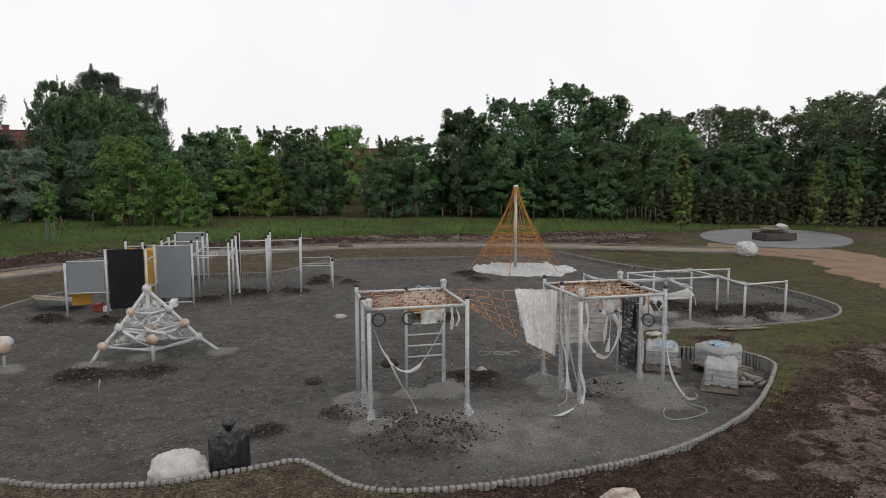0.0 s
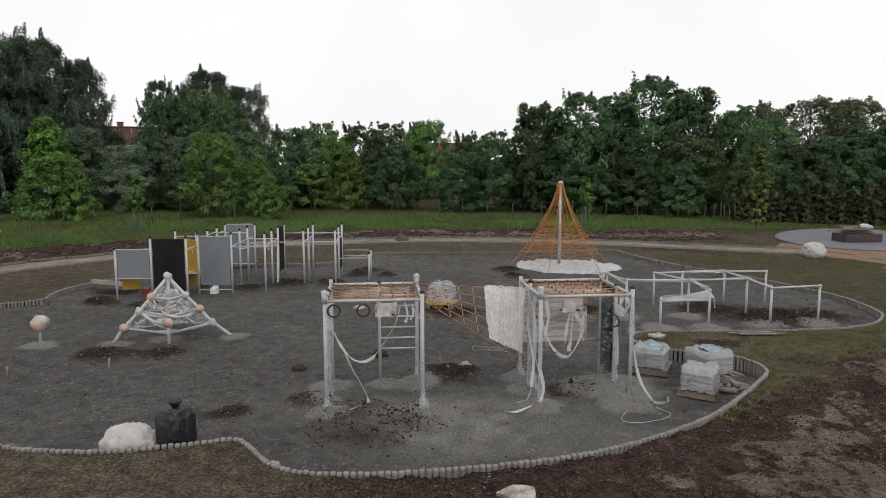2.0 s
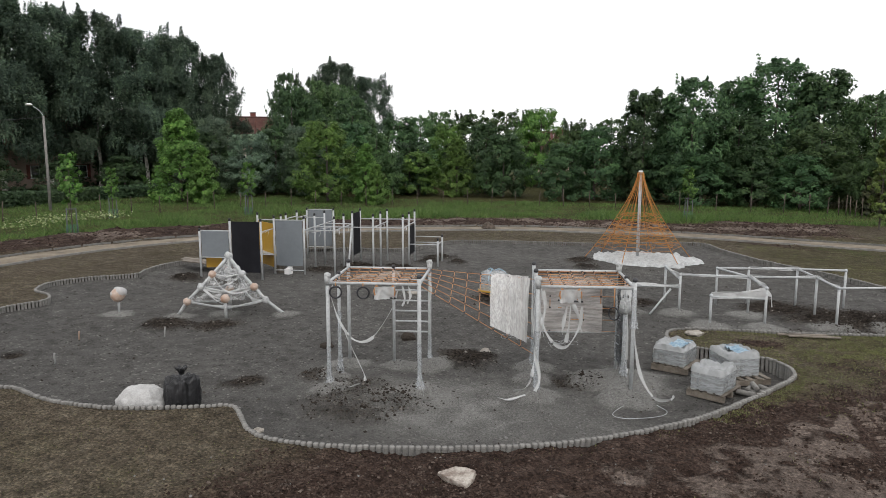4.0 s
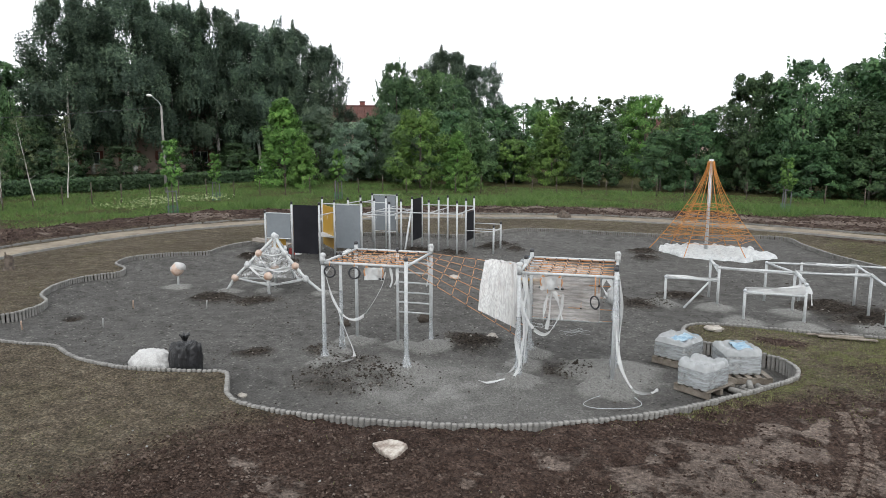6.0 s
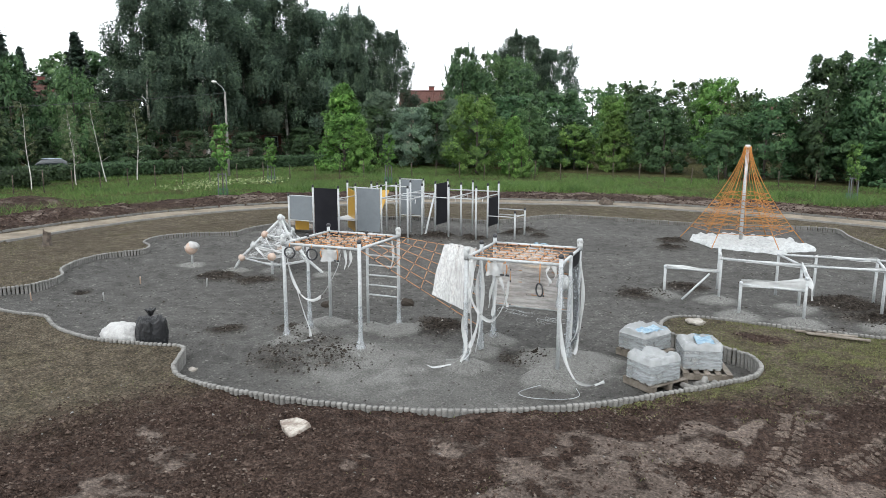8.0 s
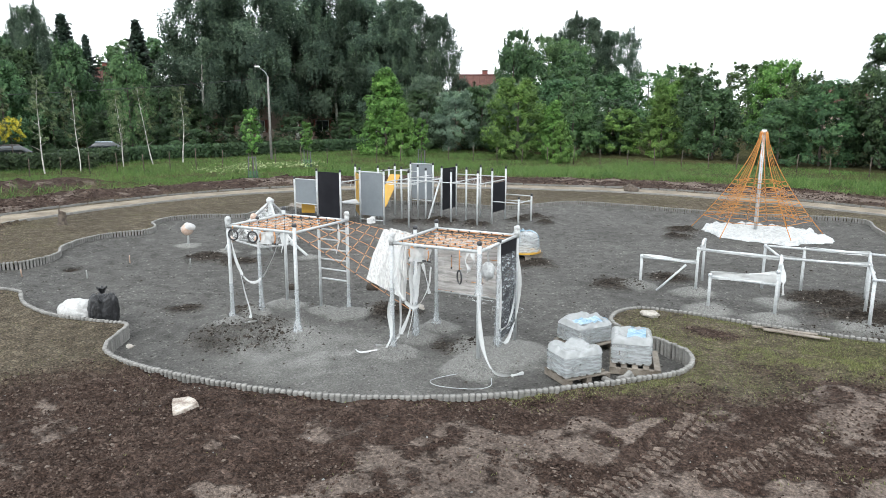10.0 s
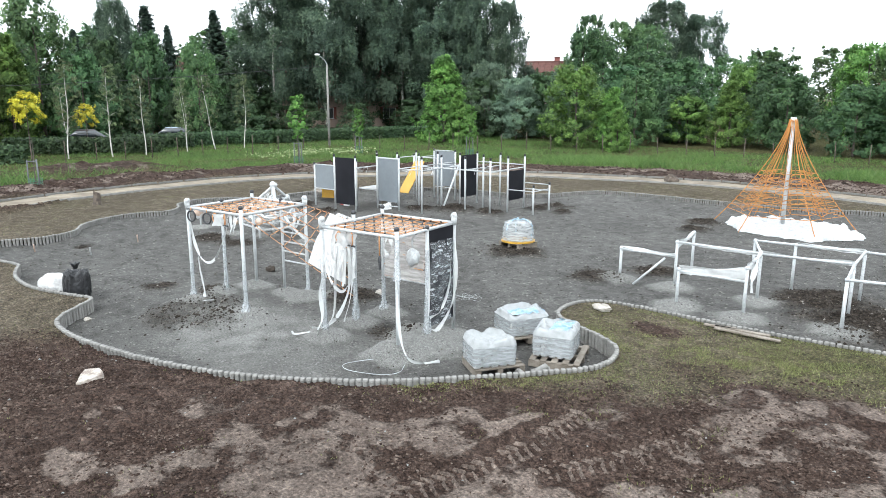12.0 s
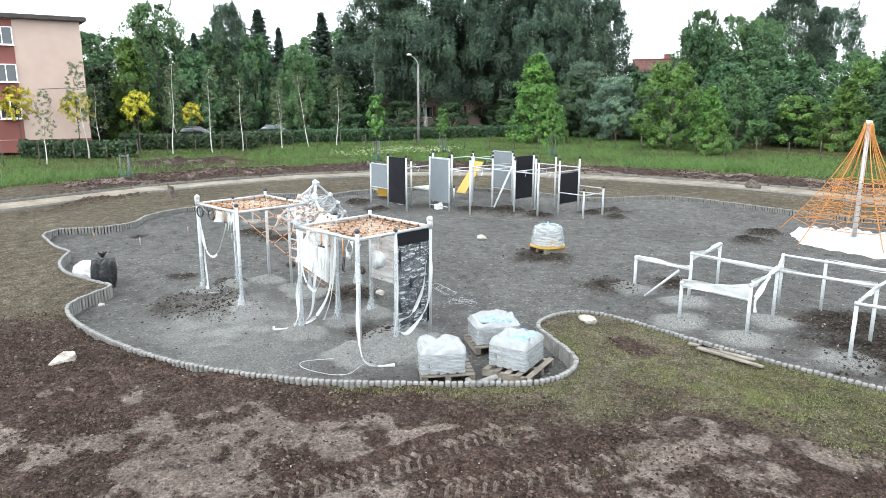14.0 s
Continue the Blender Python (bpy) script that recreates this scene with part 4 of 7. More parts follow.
for k, (key, z0, z1) in enumerate((("fl", -0.1, 1.1), ("lm", -0.1, 1.95), ("fr", 1.2, 1.95), ("rm", -0.1, 1.6), ("bl", -0.1, 0.6))):
    post_wrap(B, *BF[key], z0, z1, 15 + k, 0.12 if key == "bl" else 0.09)
rags(B, [[(0.0, 0.1, 1.9), (0.05, 0.0, 1.4), (0.25, -.05, 0.95), (0.55, -.05, 0.8), (0.8, -.03, 1.2), (0.85, 0, 1.6)],
         [(0.62, -.02, 1.65), (0.6, -.04, 1.2), (0.55, -.05, 0.9)], [(0.68, -.02, 1.65), (0.78, -.05, 1.4), (0.85, -.06, 1.1)], [(0.56, -.02, 1.6), (0.5, -.04, 1.3), (0.48, -.05, 1.05)]], 40, 0.11)
rags(B, [[(0, .5, 1.9), (-.05, .4, 1.0), (.05, .2, .2), (.0, -.1, -.05), (-.3, -.25, -.14), (-.55, -.3, -.2), (-.75, -.2, -.2)],
         [(0, .9, 1.9), (.08, .8, 1.2), (.05, .7, .4), (0.05, .5, -.05)], [(.1, .3, 1.95), (.05, .2, 1.5), (.12, .25, 1.2)],
         [(S, -.02, 1.6), (S + .04, -.06, 0.9), (S + .15, -.15, 0.3), (S + .4, -.25, -.1), (S + .7, -.2, -.15), (S + .85, .1, -.18)],
         [(S + .04, S - .05, 1.72), (S + .12, S - .1, 1.1), (S + .1, S - .2, .4), (S + .12, S / 2 + .2, 0.0), (S + .05, S / 2, .05)],
         [(S, S / 2, 1.9), (S + .04, S / 2, 1.2), (S + .05, S / 2 - .02, .3)], [(S, .05, 1.9), (S + .03, .0, 1.75), (S + .02, -.03, 1.6)]], 60, 0.11)
rags(B, [[(1.62, -.02, 1.96), (1.58, -.06, 1.8), (1.66, -.07, 1.66), (1.6, -.05, 1.58)], [(1.7, -.02, 1.95), (1.75, -.05, 1.8), (1.68, -.06, 1.7)],
         [(0.05, .9, 1.95), (-.06, .85, 1.3), (.02, .7, .6), (-.05, .45, .1), (-.2, .2, -.12), (-.45, .1, -.17)], [(.02, .03, 1.2), (-.04, -.05, .7), (.05, -.12, .2), (-.05, -.2, -.1)],
         [(.1, .0, 1.9), (.14, -.04, 1.55), (.08, -.05, 1.25), (.13, -.05, 1.0)], [(S, S - .1, 1.3), (S + .1, S - .3, .8), (S + .1, S - .6, .35), (S + .05, S / 2, .25)]], 90, 0.12)

bundle = bmesh.new()
ball(bundle, (S - .06, .55, 1.5), .125, 14, 1.35, .45)
ribbon(bundle, [(S - .02, .55, 1.95), (S - .07, .53, 1.8), (S - .05, .56, 1.62)], .07, 5, 1.5, 7)
part("film_bundle", bundle, M_WRAP, B, "gymnastic ring still bundled in white film")

# rope bridge twisting from a level edge to an upright post
def a_world(x, y, z):
    return A.matrix_basis @ Vector((x, y, z))


def b_world(x, y, z):
    return B.matrix_basis @ Vector((x, y, z))


bridge = thing("rope_bridge", pose(0.3, 13.6, 0), "twisted climbing net of orange rope slung between two climbing cubes", "climbing net")
inv = Vector((0.3, 13.6, 0))


def bridge_at(u, v):
    return (a_world(S, S * v, 1.97).lerp(b_world(0, S / 2, 0.35 + 1.6 * v), u)) - inv


rope_net(bridge, bridge_at, 8, 5, M_ROPE, 0.008, "bridge_rope", 0.0)
bm = bmesh.new()
fwd = Vector((0.02, -0.085, 0))
film_sheet(bm, bridge_at(0.60, 1.03) + fwd, bridge_at(0.95, 1.02) + fwd, bridge_at(0.92, .12) + fwd, bridge_at(0.60, .06) + fwd, 30, 12, 0.045, 5)
film_sheet(bm, bridge_at(0.62, 1.03) - fwd, bridge_at(0.94, 1.02) - fwd, bridge_at(0.90, .35) - fwd, bridge_at(0.60, .30) - fwd, 24, 8, 0.045, 6)
part("film_cover", bm, M_HANGFILM, bridge, "white film still hanging over the net")


# ---------------------------------------------------------------- calisthenics rig
RIG = Matrix(((1.197, -0.245, 0, -12.04), (0.236, 1.265, 0, 21.91), (0, 0, 1, 0), (0, 0, 0, 1)))
rig = thing("calisthenics_rig", pose(-9, 25, 0), "outdoor exercise rig of white posts with grey, black, yellow boards", "exercise rig")
rig_at = Vector((-9, 25, 0))


def rg(i, j, z):
    return RIG @ Vector((i, j, z)) - rig_at


TALL = [(1, 0), (2, 0), (2, 1), (3, 1), (4, 1), (1, 2), (2, 2), (3, 2), (4, 2), (5, 2), (6, 2), (2, 3), (3, 3), (4, 3), (5, 3), (6, 3), (2, 4), (3, 4), (4, 4), (5, 4), (6, 4)]
for i, j, top in [(*q, 2.05) for q in TALL] + [(0, 0, 1.65), (1, 1, 1.75), (7, 3, 0.95), (7, 4, 0.95), (1, 3, 0.35), (1, 4, 1.75)]:
    v = rg(i, j, 0)
    p = part("post", pipe(bmesh.new(), [(v.x, v.y, -0.35), (v.x, v.y, top - 0.1)], 0.04, 12), M_POST, rig)
    part("cap", pipe(bmesh.new(), [(v.x, v.y, top - 0.1), (v.x, v.y, top - 0.015), (v.x, v.y, top + 0.005)], 0.047, 12, 0.038), M_CAP, p, "black cap")


def rig_board(a, b, z0, z1, mat, label):
    d = 0.055
    g = lambda s, z: rg(a[0] + (b[0] - a[0]) * s, a[1] + (b[1] - a[1]) * s, z)
    part("board", plate(bmesh.new(), g(d, z0), g(1 - d, z0), g(1 - d, z1), g(d, z1), 0.02), mat, rig, label, False)


rig_board((0, 0), (1, 0), 0.58, 1.55, M_GREY, "grey board")
rig_board((1, 0), (2, 0), 0.0, 1.93, M_BLACK, "black board")
rig_board((2, 1), (3, 1), 0.08, 1.85, M_GREY, "grey board")
rig_board((2, 4), (3, 4), 0.35, 1.95, M_GREY, "grey board")
rig_board((4, 3), (4, 4), 0.12, 1.93, M_BLACK, "black board")
rig_board((2, 1), (1, 2), 0.0, 1.72, M_YELLOW, "yellow board")
rig_board((6, 3), (6, 4), 0.2, 1.42, M_BLACK, "black board")
part("sloping_board", plate(bmesh.new(), rg(1.08, 3.04, 0.05), rg(1.56, 3.04, 0.05), rg(1.56, 3.96, 1.42), rg(1.08, 3.96, 1.42), 0.03), M_YELLOW, rig, "yellow sloping board", False)
part("low_board", plate(bmesh.new(), rg(0.05, 0.25, 0.1), rg(0.5, 0.4, 0.1), rg(0.5, 0.4, 0.5), rg(0.05, 0.25, 0.5), 0.03), M_YELLOW, rig, "yellow low board", False)


def rig_bar(a, b, z, z2=None, r=0.021):
    part("bar", pipe(bmesh.new(), [rg(*a, z), rg(*b, z if z2 is None else z2)], r, 8), M_POST, rig)


for a, b, z in (((2, 0), (2, 1), 1.55), ((3, 1), (3, 2), 1.5), ((3, 1), (4, 1), 1.5), ((4, 1), (4, 2), 1.5), ((3, 2), (4, 2), 1.5), ((4, 2), (5, 2), 1.5), ((5, 2), (6, 2), 1.5), ((6, 2), (6, 3), 1.5), ((5, 2), (5, 3), 1.5)):
    rig_bar(a, b, z)
for a, b, z in (((3, 3), (4, 3), 1.5), ((4, 2), (4, 3), 1.5), ((4, 4), (5, 4), 1.6), ((5, 4), (6, 4), 1.6), ((6, 3), (6, 4), 1.5), ((5, 3), (5, 4), 1.5), ((2, 3), (3, 3), 1.75), ((2, 2), (2, 3), 1.8), ((2, 3), (2, 4), 1.72), ((2, 4), (3, 4), 1.98)):
    rig_bar(a, b, z)
for a, b, z in (((2, 4), (3, 4), 0.3), ((0, 0), (1, 0), 0.55), ((0, 0), (1, 0), 1.57), ((2, 1), (3, 1), -0.1), ((2, 1), (3, 1), 1.88), ((1, 2), (2, 2), 1.75), ((1, 1), (2, 1), 0.5), ((1, 2), (2, 2), 0.5), ((1, 0), (1, 1), 0.5),
                ((6, 3), (7, 3), 0.68), ((6, 4), (7, 4), 0.85), ((7, 3), (7, 4), 0.68), ((6, 4), (7, 4), 0.6), ((3, 2), (3, 3), 1.5), ((3, 3), (3, 4), 1.5)):
    rig_bar(a, b, z)
part("leaning_pole", pipe(bmesh.new(), [Vector((-7.47, 25.2, -0.2)) - rig_at, Vector((-7.95, 26.55, 1.55)) - rig_at], 0.04, 10), M_POST, rig, "white pole leaning at an angle")
part("deck", plate(bmesh.new(), rg(1.05, 1.05, 0.52), rg(1.95, 1.05, 0.52), rg(1.95, 1.95, 0.52), rg(1.05, 1.95, 0.52), 0.03), M_STEEL, rig, "low grey deck", False)
for k, (a, b, z) in enumerate((((2, 0), (2, 1), 1.53), ((3, 1), (4, 1), 1.48), ((4, 1), (4, 2), 1.5), ((3, 2), (4, 2), 1.48), ((4, 2), (4, 3), 1.5), ((5, 2), (5, 3), 1.49), ((5, 3), (5, 4), 1.47), ((6, 2), (6, 3), 1.5), ((1, 0), (0.9, 0), 1.5))):
    s = rg(*a, z)
    e = rg(*b, z)
    part("film_strip", ribbon(bmesh.new(), [s, s.lerp(e, .3) + Vector((0, 0, -.05)), s.lerp(e, .55), s.lerp(e, .5) + Vector((.02, -.03, -.22))], 0.09, 6, 2, 70 + k), M_FILM, rig, "strip of white film tied to a bar")

# things left under the rig
for k, (i, j, sx, sy, h, mat, lab) in enumerate(((0.55, 0.8, .35, .25, .25, M_RED, "red carton on the sand under the rig"), (0.75, 0.75, .25, .2, .18, M_WHITE, "white carton on the sand under the rig"), (2.1, 1.2, .22, .22, .35, M_WOOD, "tan carton standing beside the rig"), (2.45, 1.0, .3, .22, .22, M_WHITE, "white carton standing beside the rig"))):
    v = RIG @ Vector((i, j, SAND_Z))
    bm = box(bmesh.new(), (0, 0, h / 2), (sx, sy, h), None, 0.012)
    box(bm, (sx * .27, 0, h + .02), (sx * .5, sy, .01), Matrix.Rotation(radians(-25), 3, "Y"))
    ob = part("carton", bm, mat, None, lab, False)
    ob["category"] = "carton"
    ob.matrix_basis = pose(v.x, v.y, SAND_Z, 0, 0, 30 * k)

# ---------------------------------------------------------------- rope pyramid
pyr = thing("rope_pyramid", pose(3.38, 32.25, SAND_Z), "tall climbing pyramid of orange ropes on a steel mast", "rope pyramid")
part("mast", pipe(bmesh.new(), [(0, 0, -.1), (0, 0, 1.9), (0, 0, 3.9)], 0.075, 16, 0.062), M_STEEL, pyr, "galvanised steel mast")
bm = pipe(bmesh.new(), [(0, 0, 3.84), (0, 0, 3.9), (0, 0, 3.97)], 0.12, 16, 0.09)
part("mast_head", bm, M_STEEL, pyr, "steel mast head")


def pyr_edge(k, s, n=6):
    """The hanging line of rope k, from the mast head (s 0) to its ground anchor (s 1)."""
    a = 2 * math.pi * (k + 0.3) / n
    r = 0.12 + 2.28 * s ** 1.45
    return Vector((r * math.cos(a), r * math.sin(a), 3.9 - 3.85 * s))


for k in range(6):
    part("main_rope", pipe(bmesh.new(), [pyr_edge(k, s / 14) for s in range(15)], 0.017, 6), M_ROPE_Y, pyr)
    bm = bmesh.new()
    for q, end in ((0.3, 0.82), (0.7, 0.82), (0.5, 0.86)):
        pts = []
        for s in range(13):
            w = end * s / 12
            pts.append(pyr_edge(k, w).lerp(pyr_edge(k + 1, w), q) * (1 - 0.1 * w))
            pts[-1].z = 3.9 - 3.85 * w
        pipe(bm, pts, 0.008, 5)
    part("net_rope", bm, M_ROPE_Y, pyr)
    bm, cl = bmesh.new(), bmesh.new()
    for lv in range(10):
        s = 0.48 + 0.042 * lv
        a, b = pyr_edge(k, s), pyr_edge(k + 1, s)
        mid = a.lerp(b, 0.5) * (1 - 0.1 * s)
        mid.z = a.z - 0.05 - 0.05 * (lv % 3)
        q3, q7 = a.lerp(b, .3) * (1 - .07 * s), a.lerp(b, .7) * (1 - .07 * s)
        q3.z = q7.z = a.z - 0.03
        pipe(bm, [a, q3, mid, q7, b], 0.012, 5)
        for v in (a, q3, q7):
            ball(cl, v, 0.022, 6)
        if lv % 2 == 0:
            pipe(bm, [q3 * 0.55 + Vector((0, 0, q3.z * .45 + .05)), q3], 0.01, 5)
            pipe(bm, [q7 * 0.55 + Vector((0, 0, q7.z * .45 + .05)), q7], 0.01, 5)
            pipe(bm, [q3 * 0.55 + Vector((0, 0, q3.z * .45 + .05)), q7 * 0.55 + Vector((0, 0, q7.z * .45 + .05))], 0.01, 5)
    part("net_ring", bm, M_ROPE_Y, pyr)
    tagged(part("net_clamps", cl, M_CAP, pyr, "dark rope clamps"), kind="stuff")
bm = bmesh.new()
n, m, grid = 66, 60, []
for j in range(m + 1):
    row = []
    for i in range(n + 1):
        u, v = i / n * 2 - 1, j / m * 2 - 1
        ang, rad = math.atan2(v, u), max(abs(u), abs(v))
        out = 1 + 0.22 * noise.noise(Vector((math.cos(ang) * 1.7, math.sin(ang) * 1.7, 4.2))) + 0.13 * noise.noise(Vector((math.cos(ang) * 6, math.sin(ang) * 6, 1.2)))
        x, y = rad * math.cos(ang) * 2.25 * out, rad * math.sin(ang) * 2.0 * out
        z = 0.05 + 0.10 * noise.noise(Vector((x * 1.1, y * 1.1, 2))) + 0.17 * abs(noise.noise(Vector((x * 2.6, y * 3.1, 7)))) + 0.07 * abs(noise.noise(Vector((x * 6.5, y * 5.0, 3)))) + 0.05 * rad * (1 - rad)
        row.append(bm.verts.new((x + 0.3, y - 0.2, max(z, 0.02) if rad < 0.97 else 0.0)))
    grid.append(row)
for j in range(m):
    for i in range(n):
        bm.faces.new((grid[j][i], grid[j][i + 1], grid[j + 1][i + 1], grid[j + 1][i]))
sheet = tagged(part("geotextile_sheet", bm, M_WRAP), "crumpled white geotextile sheet spread on the sand", "sheet")
sheet.matrix_basis = pose(3.38, 32.25, SAND_Z + 0.01)

# ---------------------------------------------------------------- balance course
bal = thing("balance_course", pose(7, 22, 0), "low white balance bars on posts, partly wrapped in film", "balance bars")
bal_at = Vector((7, 22, 0))
BPOST = {"d": (3.86, 21.48, .60), "e": (5.26, 21.78, .94), "a": (6.09, 20.48, .62), "b": (7.51, 20.78, .86), "m": (7.18, 22.12, .92), "k": (9.0, 22.5, .95), "h": (9.33, 21.18, .9), "i": (10.8, 21.6, .93),
         "f": (7.28, 23.74, .92), "g": (8.7, 24.07, .93), "j": (10.07, 24.25, .93), "n": (4.8, 23.4, .9), "q": (6.35, 23.6, .9)}
for key, (x, y, z) in BPOST.items():
    p = part("post", pipe(bmesh.new(), [Vector((x, y, -0.35)) - bal_at, Vector((x, y, z)) - bal_at], 0.037, 10), M_POST, bal)
    part("cap", ball(bmesh.new(), Vector((x, y, z)) - bal_at, 0.052, 10), M_WRAP if key in "emkgf" else M_STEEL, p, "rounded cap")


def bal_bar(a, b, za=None, zb=None, r=0.032):
    (ax, ay, az), (bx, by, bz) = BPOST[a], BPOST[b]
    s, e = Vector((ax, ay, az if za is None else za)), Vector((bx, by, bz if zb is None else zb))
    part("bar", pipe(bmesh.new(), [s - bal_at, s.lerp(e, .5) - bal_at, e - bal_at], r, 10), M_POST, bal)


for q in (("d", "e", .57, .58), ("a", "b", .58, .56), ("e", "m"), ("m", "k"), ("m", "b"), ("k", "h"), ("h", "i"), ("k", "g"), ("f", "g"), ("g", "j"), ("q", "f"), ("e", "n", .8, .88), ("m", "q")):
    bal_bar(*q)


def drape(a, b, za, zb, sag, seed):
    (ax, ay, _), (bx, by, _) = BPOST[a], BPOST[b]
    s, e = Vector((ax, ay, za)) - bal_at, Vector((bx, by, zb)) - bal_at
    bm = bmesh.new()
    film_sheet(bm, s, e, e + Vector((.02, -.02, -sag)), s + Vector((.02, -.02, -sag * .6)), 12, 4, 0.04, seed)
    ribbon(bm, [s + Vector((0, 0, .03)), s.lerp(e, .4) + Vector((.02, .02, .0)), s.lerp(e, .7), e + Vector((0, 0, .03))], 0.12, 6, 2, seed)
    part("film_cover", bm, M_FILM, bal, "white film wrapped along the bar")


drape("a", "b", .66, .82, .22, 1), drape("d", "e", .62, .62, .08, 2), drape("e", "m", .95, .93, .07, 3), drape("m", "b", .96, .9, .1, 4), drape("k", "h", .97, .93, .08, 5), drape("f", "g", .95, .95, .08, 6), drape("e", "n", .9, .9, .1, 7), drape("m", "k", .95, .96, .05, 8)
part("loose_pole", pipe(bmesh.new(), [Vector((4.45, 21.2, -.2)) - bal_at, Vector((5.0, 21.7, .5)) - bal_at], 0.03, 8), M_POST, bal, "loose pole leaning on the bar")
rag_pts = [Vector((7.35, 21.6, .9)) - bal_at, Vector((7.5, 21.2, .8)) - bal_at, Vector((7.62, 20.8, .6)) - bal_at, Vector((7.66, 20.75, .35)) - bal_at]
part("film_strip", ribbon(bmesh.new(), rag_pts, .16, 6, 1, 3), M_FILM, bal, "hanging strip of white film")

# ---------------------------------------------------------------- ball climber
clim = thing("ball_climber", pose(-7.62, 17.6, SAND_Z), "pyramid climber of white tubes and balls wrapped in film", "climbing frame")
o = Vector((-7.62, 17.6, SAND_Z))
APEX = Vector((-7.62, 17.65, 1.42))
LEGS = [[(-7.82, 17.11, .94), (-7.98, 16.78, .61), (-8.28, 16.52, .21), (-8.55, 16.42, -.2)], [(-6.95, 17.35, .97), (-6.6, 17.42, .59), (-6.3, 17.55, .2), (-5.85, 17.85, -.28)], [(-7.75, 18.2, .95), (-7.9, 18.55, .6), (-8.1, 18.9, .2), (-8.25, 19.2, -.25)]]
nodes = []
for leg in LEGS:
    pts = [APEX] + [Vector(q) for q in leg]
    part("leg", pipe(bmesh.new(), [q - o for q in spline(pts, 3)], 0.046, 10), M_WRAP, clim)
    nodes.append(pts)
part("centre_pole", pipe(bmesh.new(), [(.05, -.05, -.05), (.03, 0, 1.62)], 0.05, 10), M_WRAP, clim)
part("apex_ball", ball(bmesh.new(), APEX - o, 0.13, 14, 1, .3), M_WRAP, clim, "ball wrapped in film")
for k, leg in enumerate(nodes):
    for j, q in enumerate(leg[1:4]):
        peach = (k, j) in ((0, 2), (1, 1), (0, 0))
        part("ball", ball(bmesh.new(), q - o, 0.12 if peach else 0.11, 14, 1, 0.15 if peach else .35), M_BALL if peach else M_WRAP, clim, "peach ball" if peach else "ball wrapped in film")
for z, peach in ((.98, False), (.42, True)):
    part("ball", ball(bmesh.new(), Vector((.05, -.05, z + .25)), 0.13, 14, 1, .3), M_BALL if peach else M_WRAP, clim)
part("low_ball", ball(bmesh.new(), Vector((-7.21, 16.85, .3)) - o, 0.13, 14, 1, .2), M_BALL, clim, "peach ball")
part("low_stem", pipe(bmesh.new(), [Vector((-7.21, 16.85, .3)) - o, Vector((-7.2, 16.85, -.3)) - o], 0.045, 8), M_WRAP, clim)
for a in range(3):
    for lv in (1, 2, 3):
        s, e = nodes[a][lv] - o, nodes[(a + 1) % 3][lv] - o
        part("cross_tube", pipe(bmesh.new(), [s, s.lerp(e, .5) - Vector((0, 0, .08 * lv)), e], 0.032, 8), M_WRAP, clim)
        part("film_strip", ribbon(bmesh.new(), [s, s.lerp(e, .3) - Vector((0, 0, .14)), s.lerp(e, .7) - Vector((0, 0, .16)), e], 0.13, 7, 2, a * 5 + lv), M_FILM, clim, "strip of white film")
for k, (s, e) in enumerate(((nodes[0][2], nodes[1][3]), (nodes[0][1], nodes[1][2]), (nodes[0][2], nodes[1][2]), (nodes[0][1], nodes[1][1]))):
    s, e = s - o, e - o
    part("film_strip", ribbon(bmesh.new(), [s, s.lerp(e, .35) - Vector((0, .2, .28)), s.lerp(e, .7) - Vector((0, .2, .26)), e], 0.10, 8, 2, 50 + k), M_FILM, clim, "sagging strip of white film")

for k, (p, q, r, t) in enumerate(((APEX, nodes[0][2], nodes[1][2], nodes[1][1]), (nodes[0][1], nodes[0][3], nodes[1][3], nodes[1][1]), (APEX, nodes[2][2], nodes[0][2], nodes[0][1]), (nodes[1][1], nodes[1][3], nodes[2][3], nodes[2][1]))):
    bm = bmesh.new()
    film_sheet(bm, p - o, q - o, r - o, t - o, 14, 14, 0.12, 30 + k)
    part("film_drape", bm, M_DRAPE, clim, "torn film draped over the tubes")

lone = thing("wobble_ball", pose(-10.47, 16.15, SAND_Z), "peach ball on a short stem, half wrapped in white film", "play ball")
part("stem", pipe(bmesh.new(), [(0, 0, -.1), (0, .02, .3), (.02, 0, .45)], 0.035, 10), M_WRAP, lone)
part("ball", ball(bmesh.new(), (0, 0, .58), 0.21, 18, 1, .12), M_BALL, lone)
part("film_hood", ball(bmesh.new(), (.01, .01, .62), 0.215, 14, .85, .5), M_FILM, lone, "torn white film hood")


# ---------------------------------------------------------------- pallets of concrete blocks, sacks
def pallet(name, x, y, turn, length, width, label):
    t = thing(name, pose(x, y, SAND_Z + 0.01, 0, 0, turn), label, "pallet", "pallets")
    for k in range(5):
        part("deck_board", box(bmesh.new(), (0, -width / 2 + .06 + k * (width - .12) / 4, .135), (length, .11, .022), None, .004), M_WOOD, t, "", False)
    for k in range(3):
        part("bearer", box(bmesh.new(), (-length / 2 + .06 + k * (length - .12) / 2, 0, .065), (.1, width, .11), None, .004), M_WOOD, t, "", False)
    return t


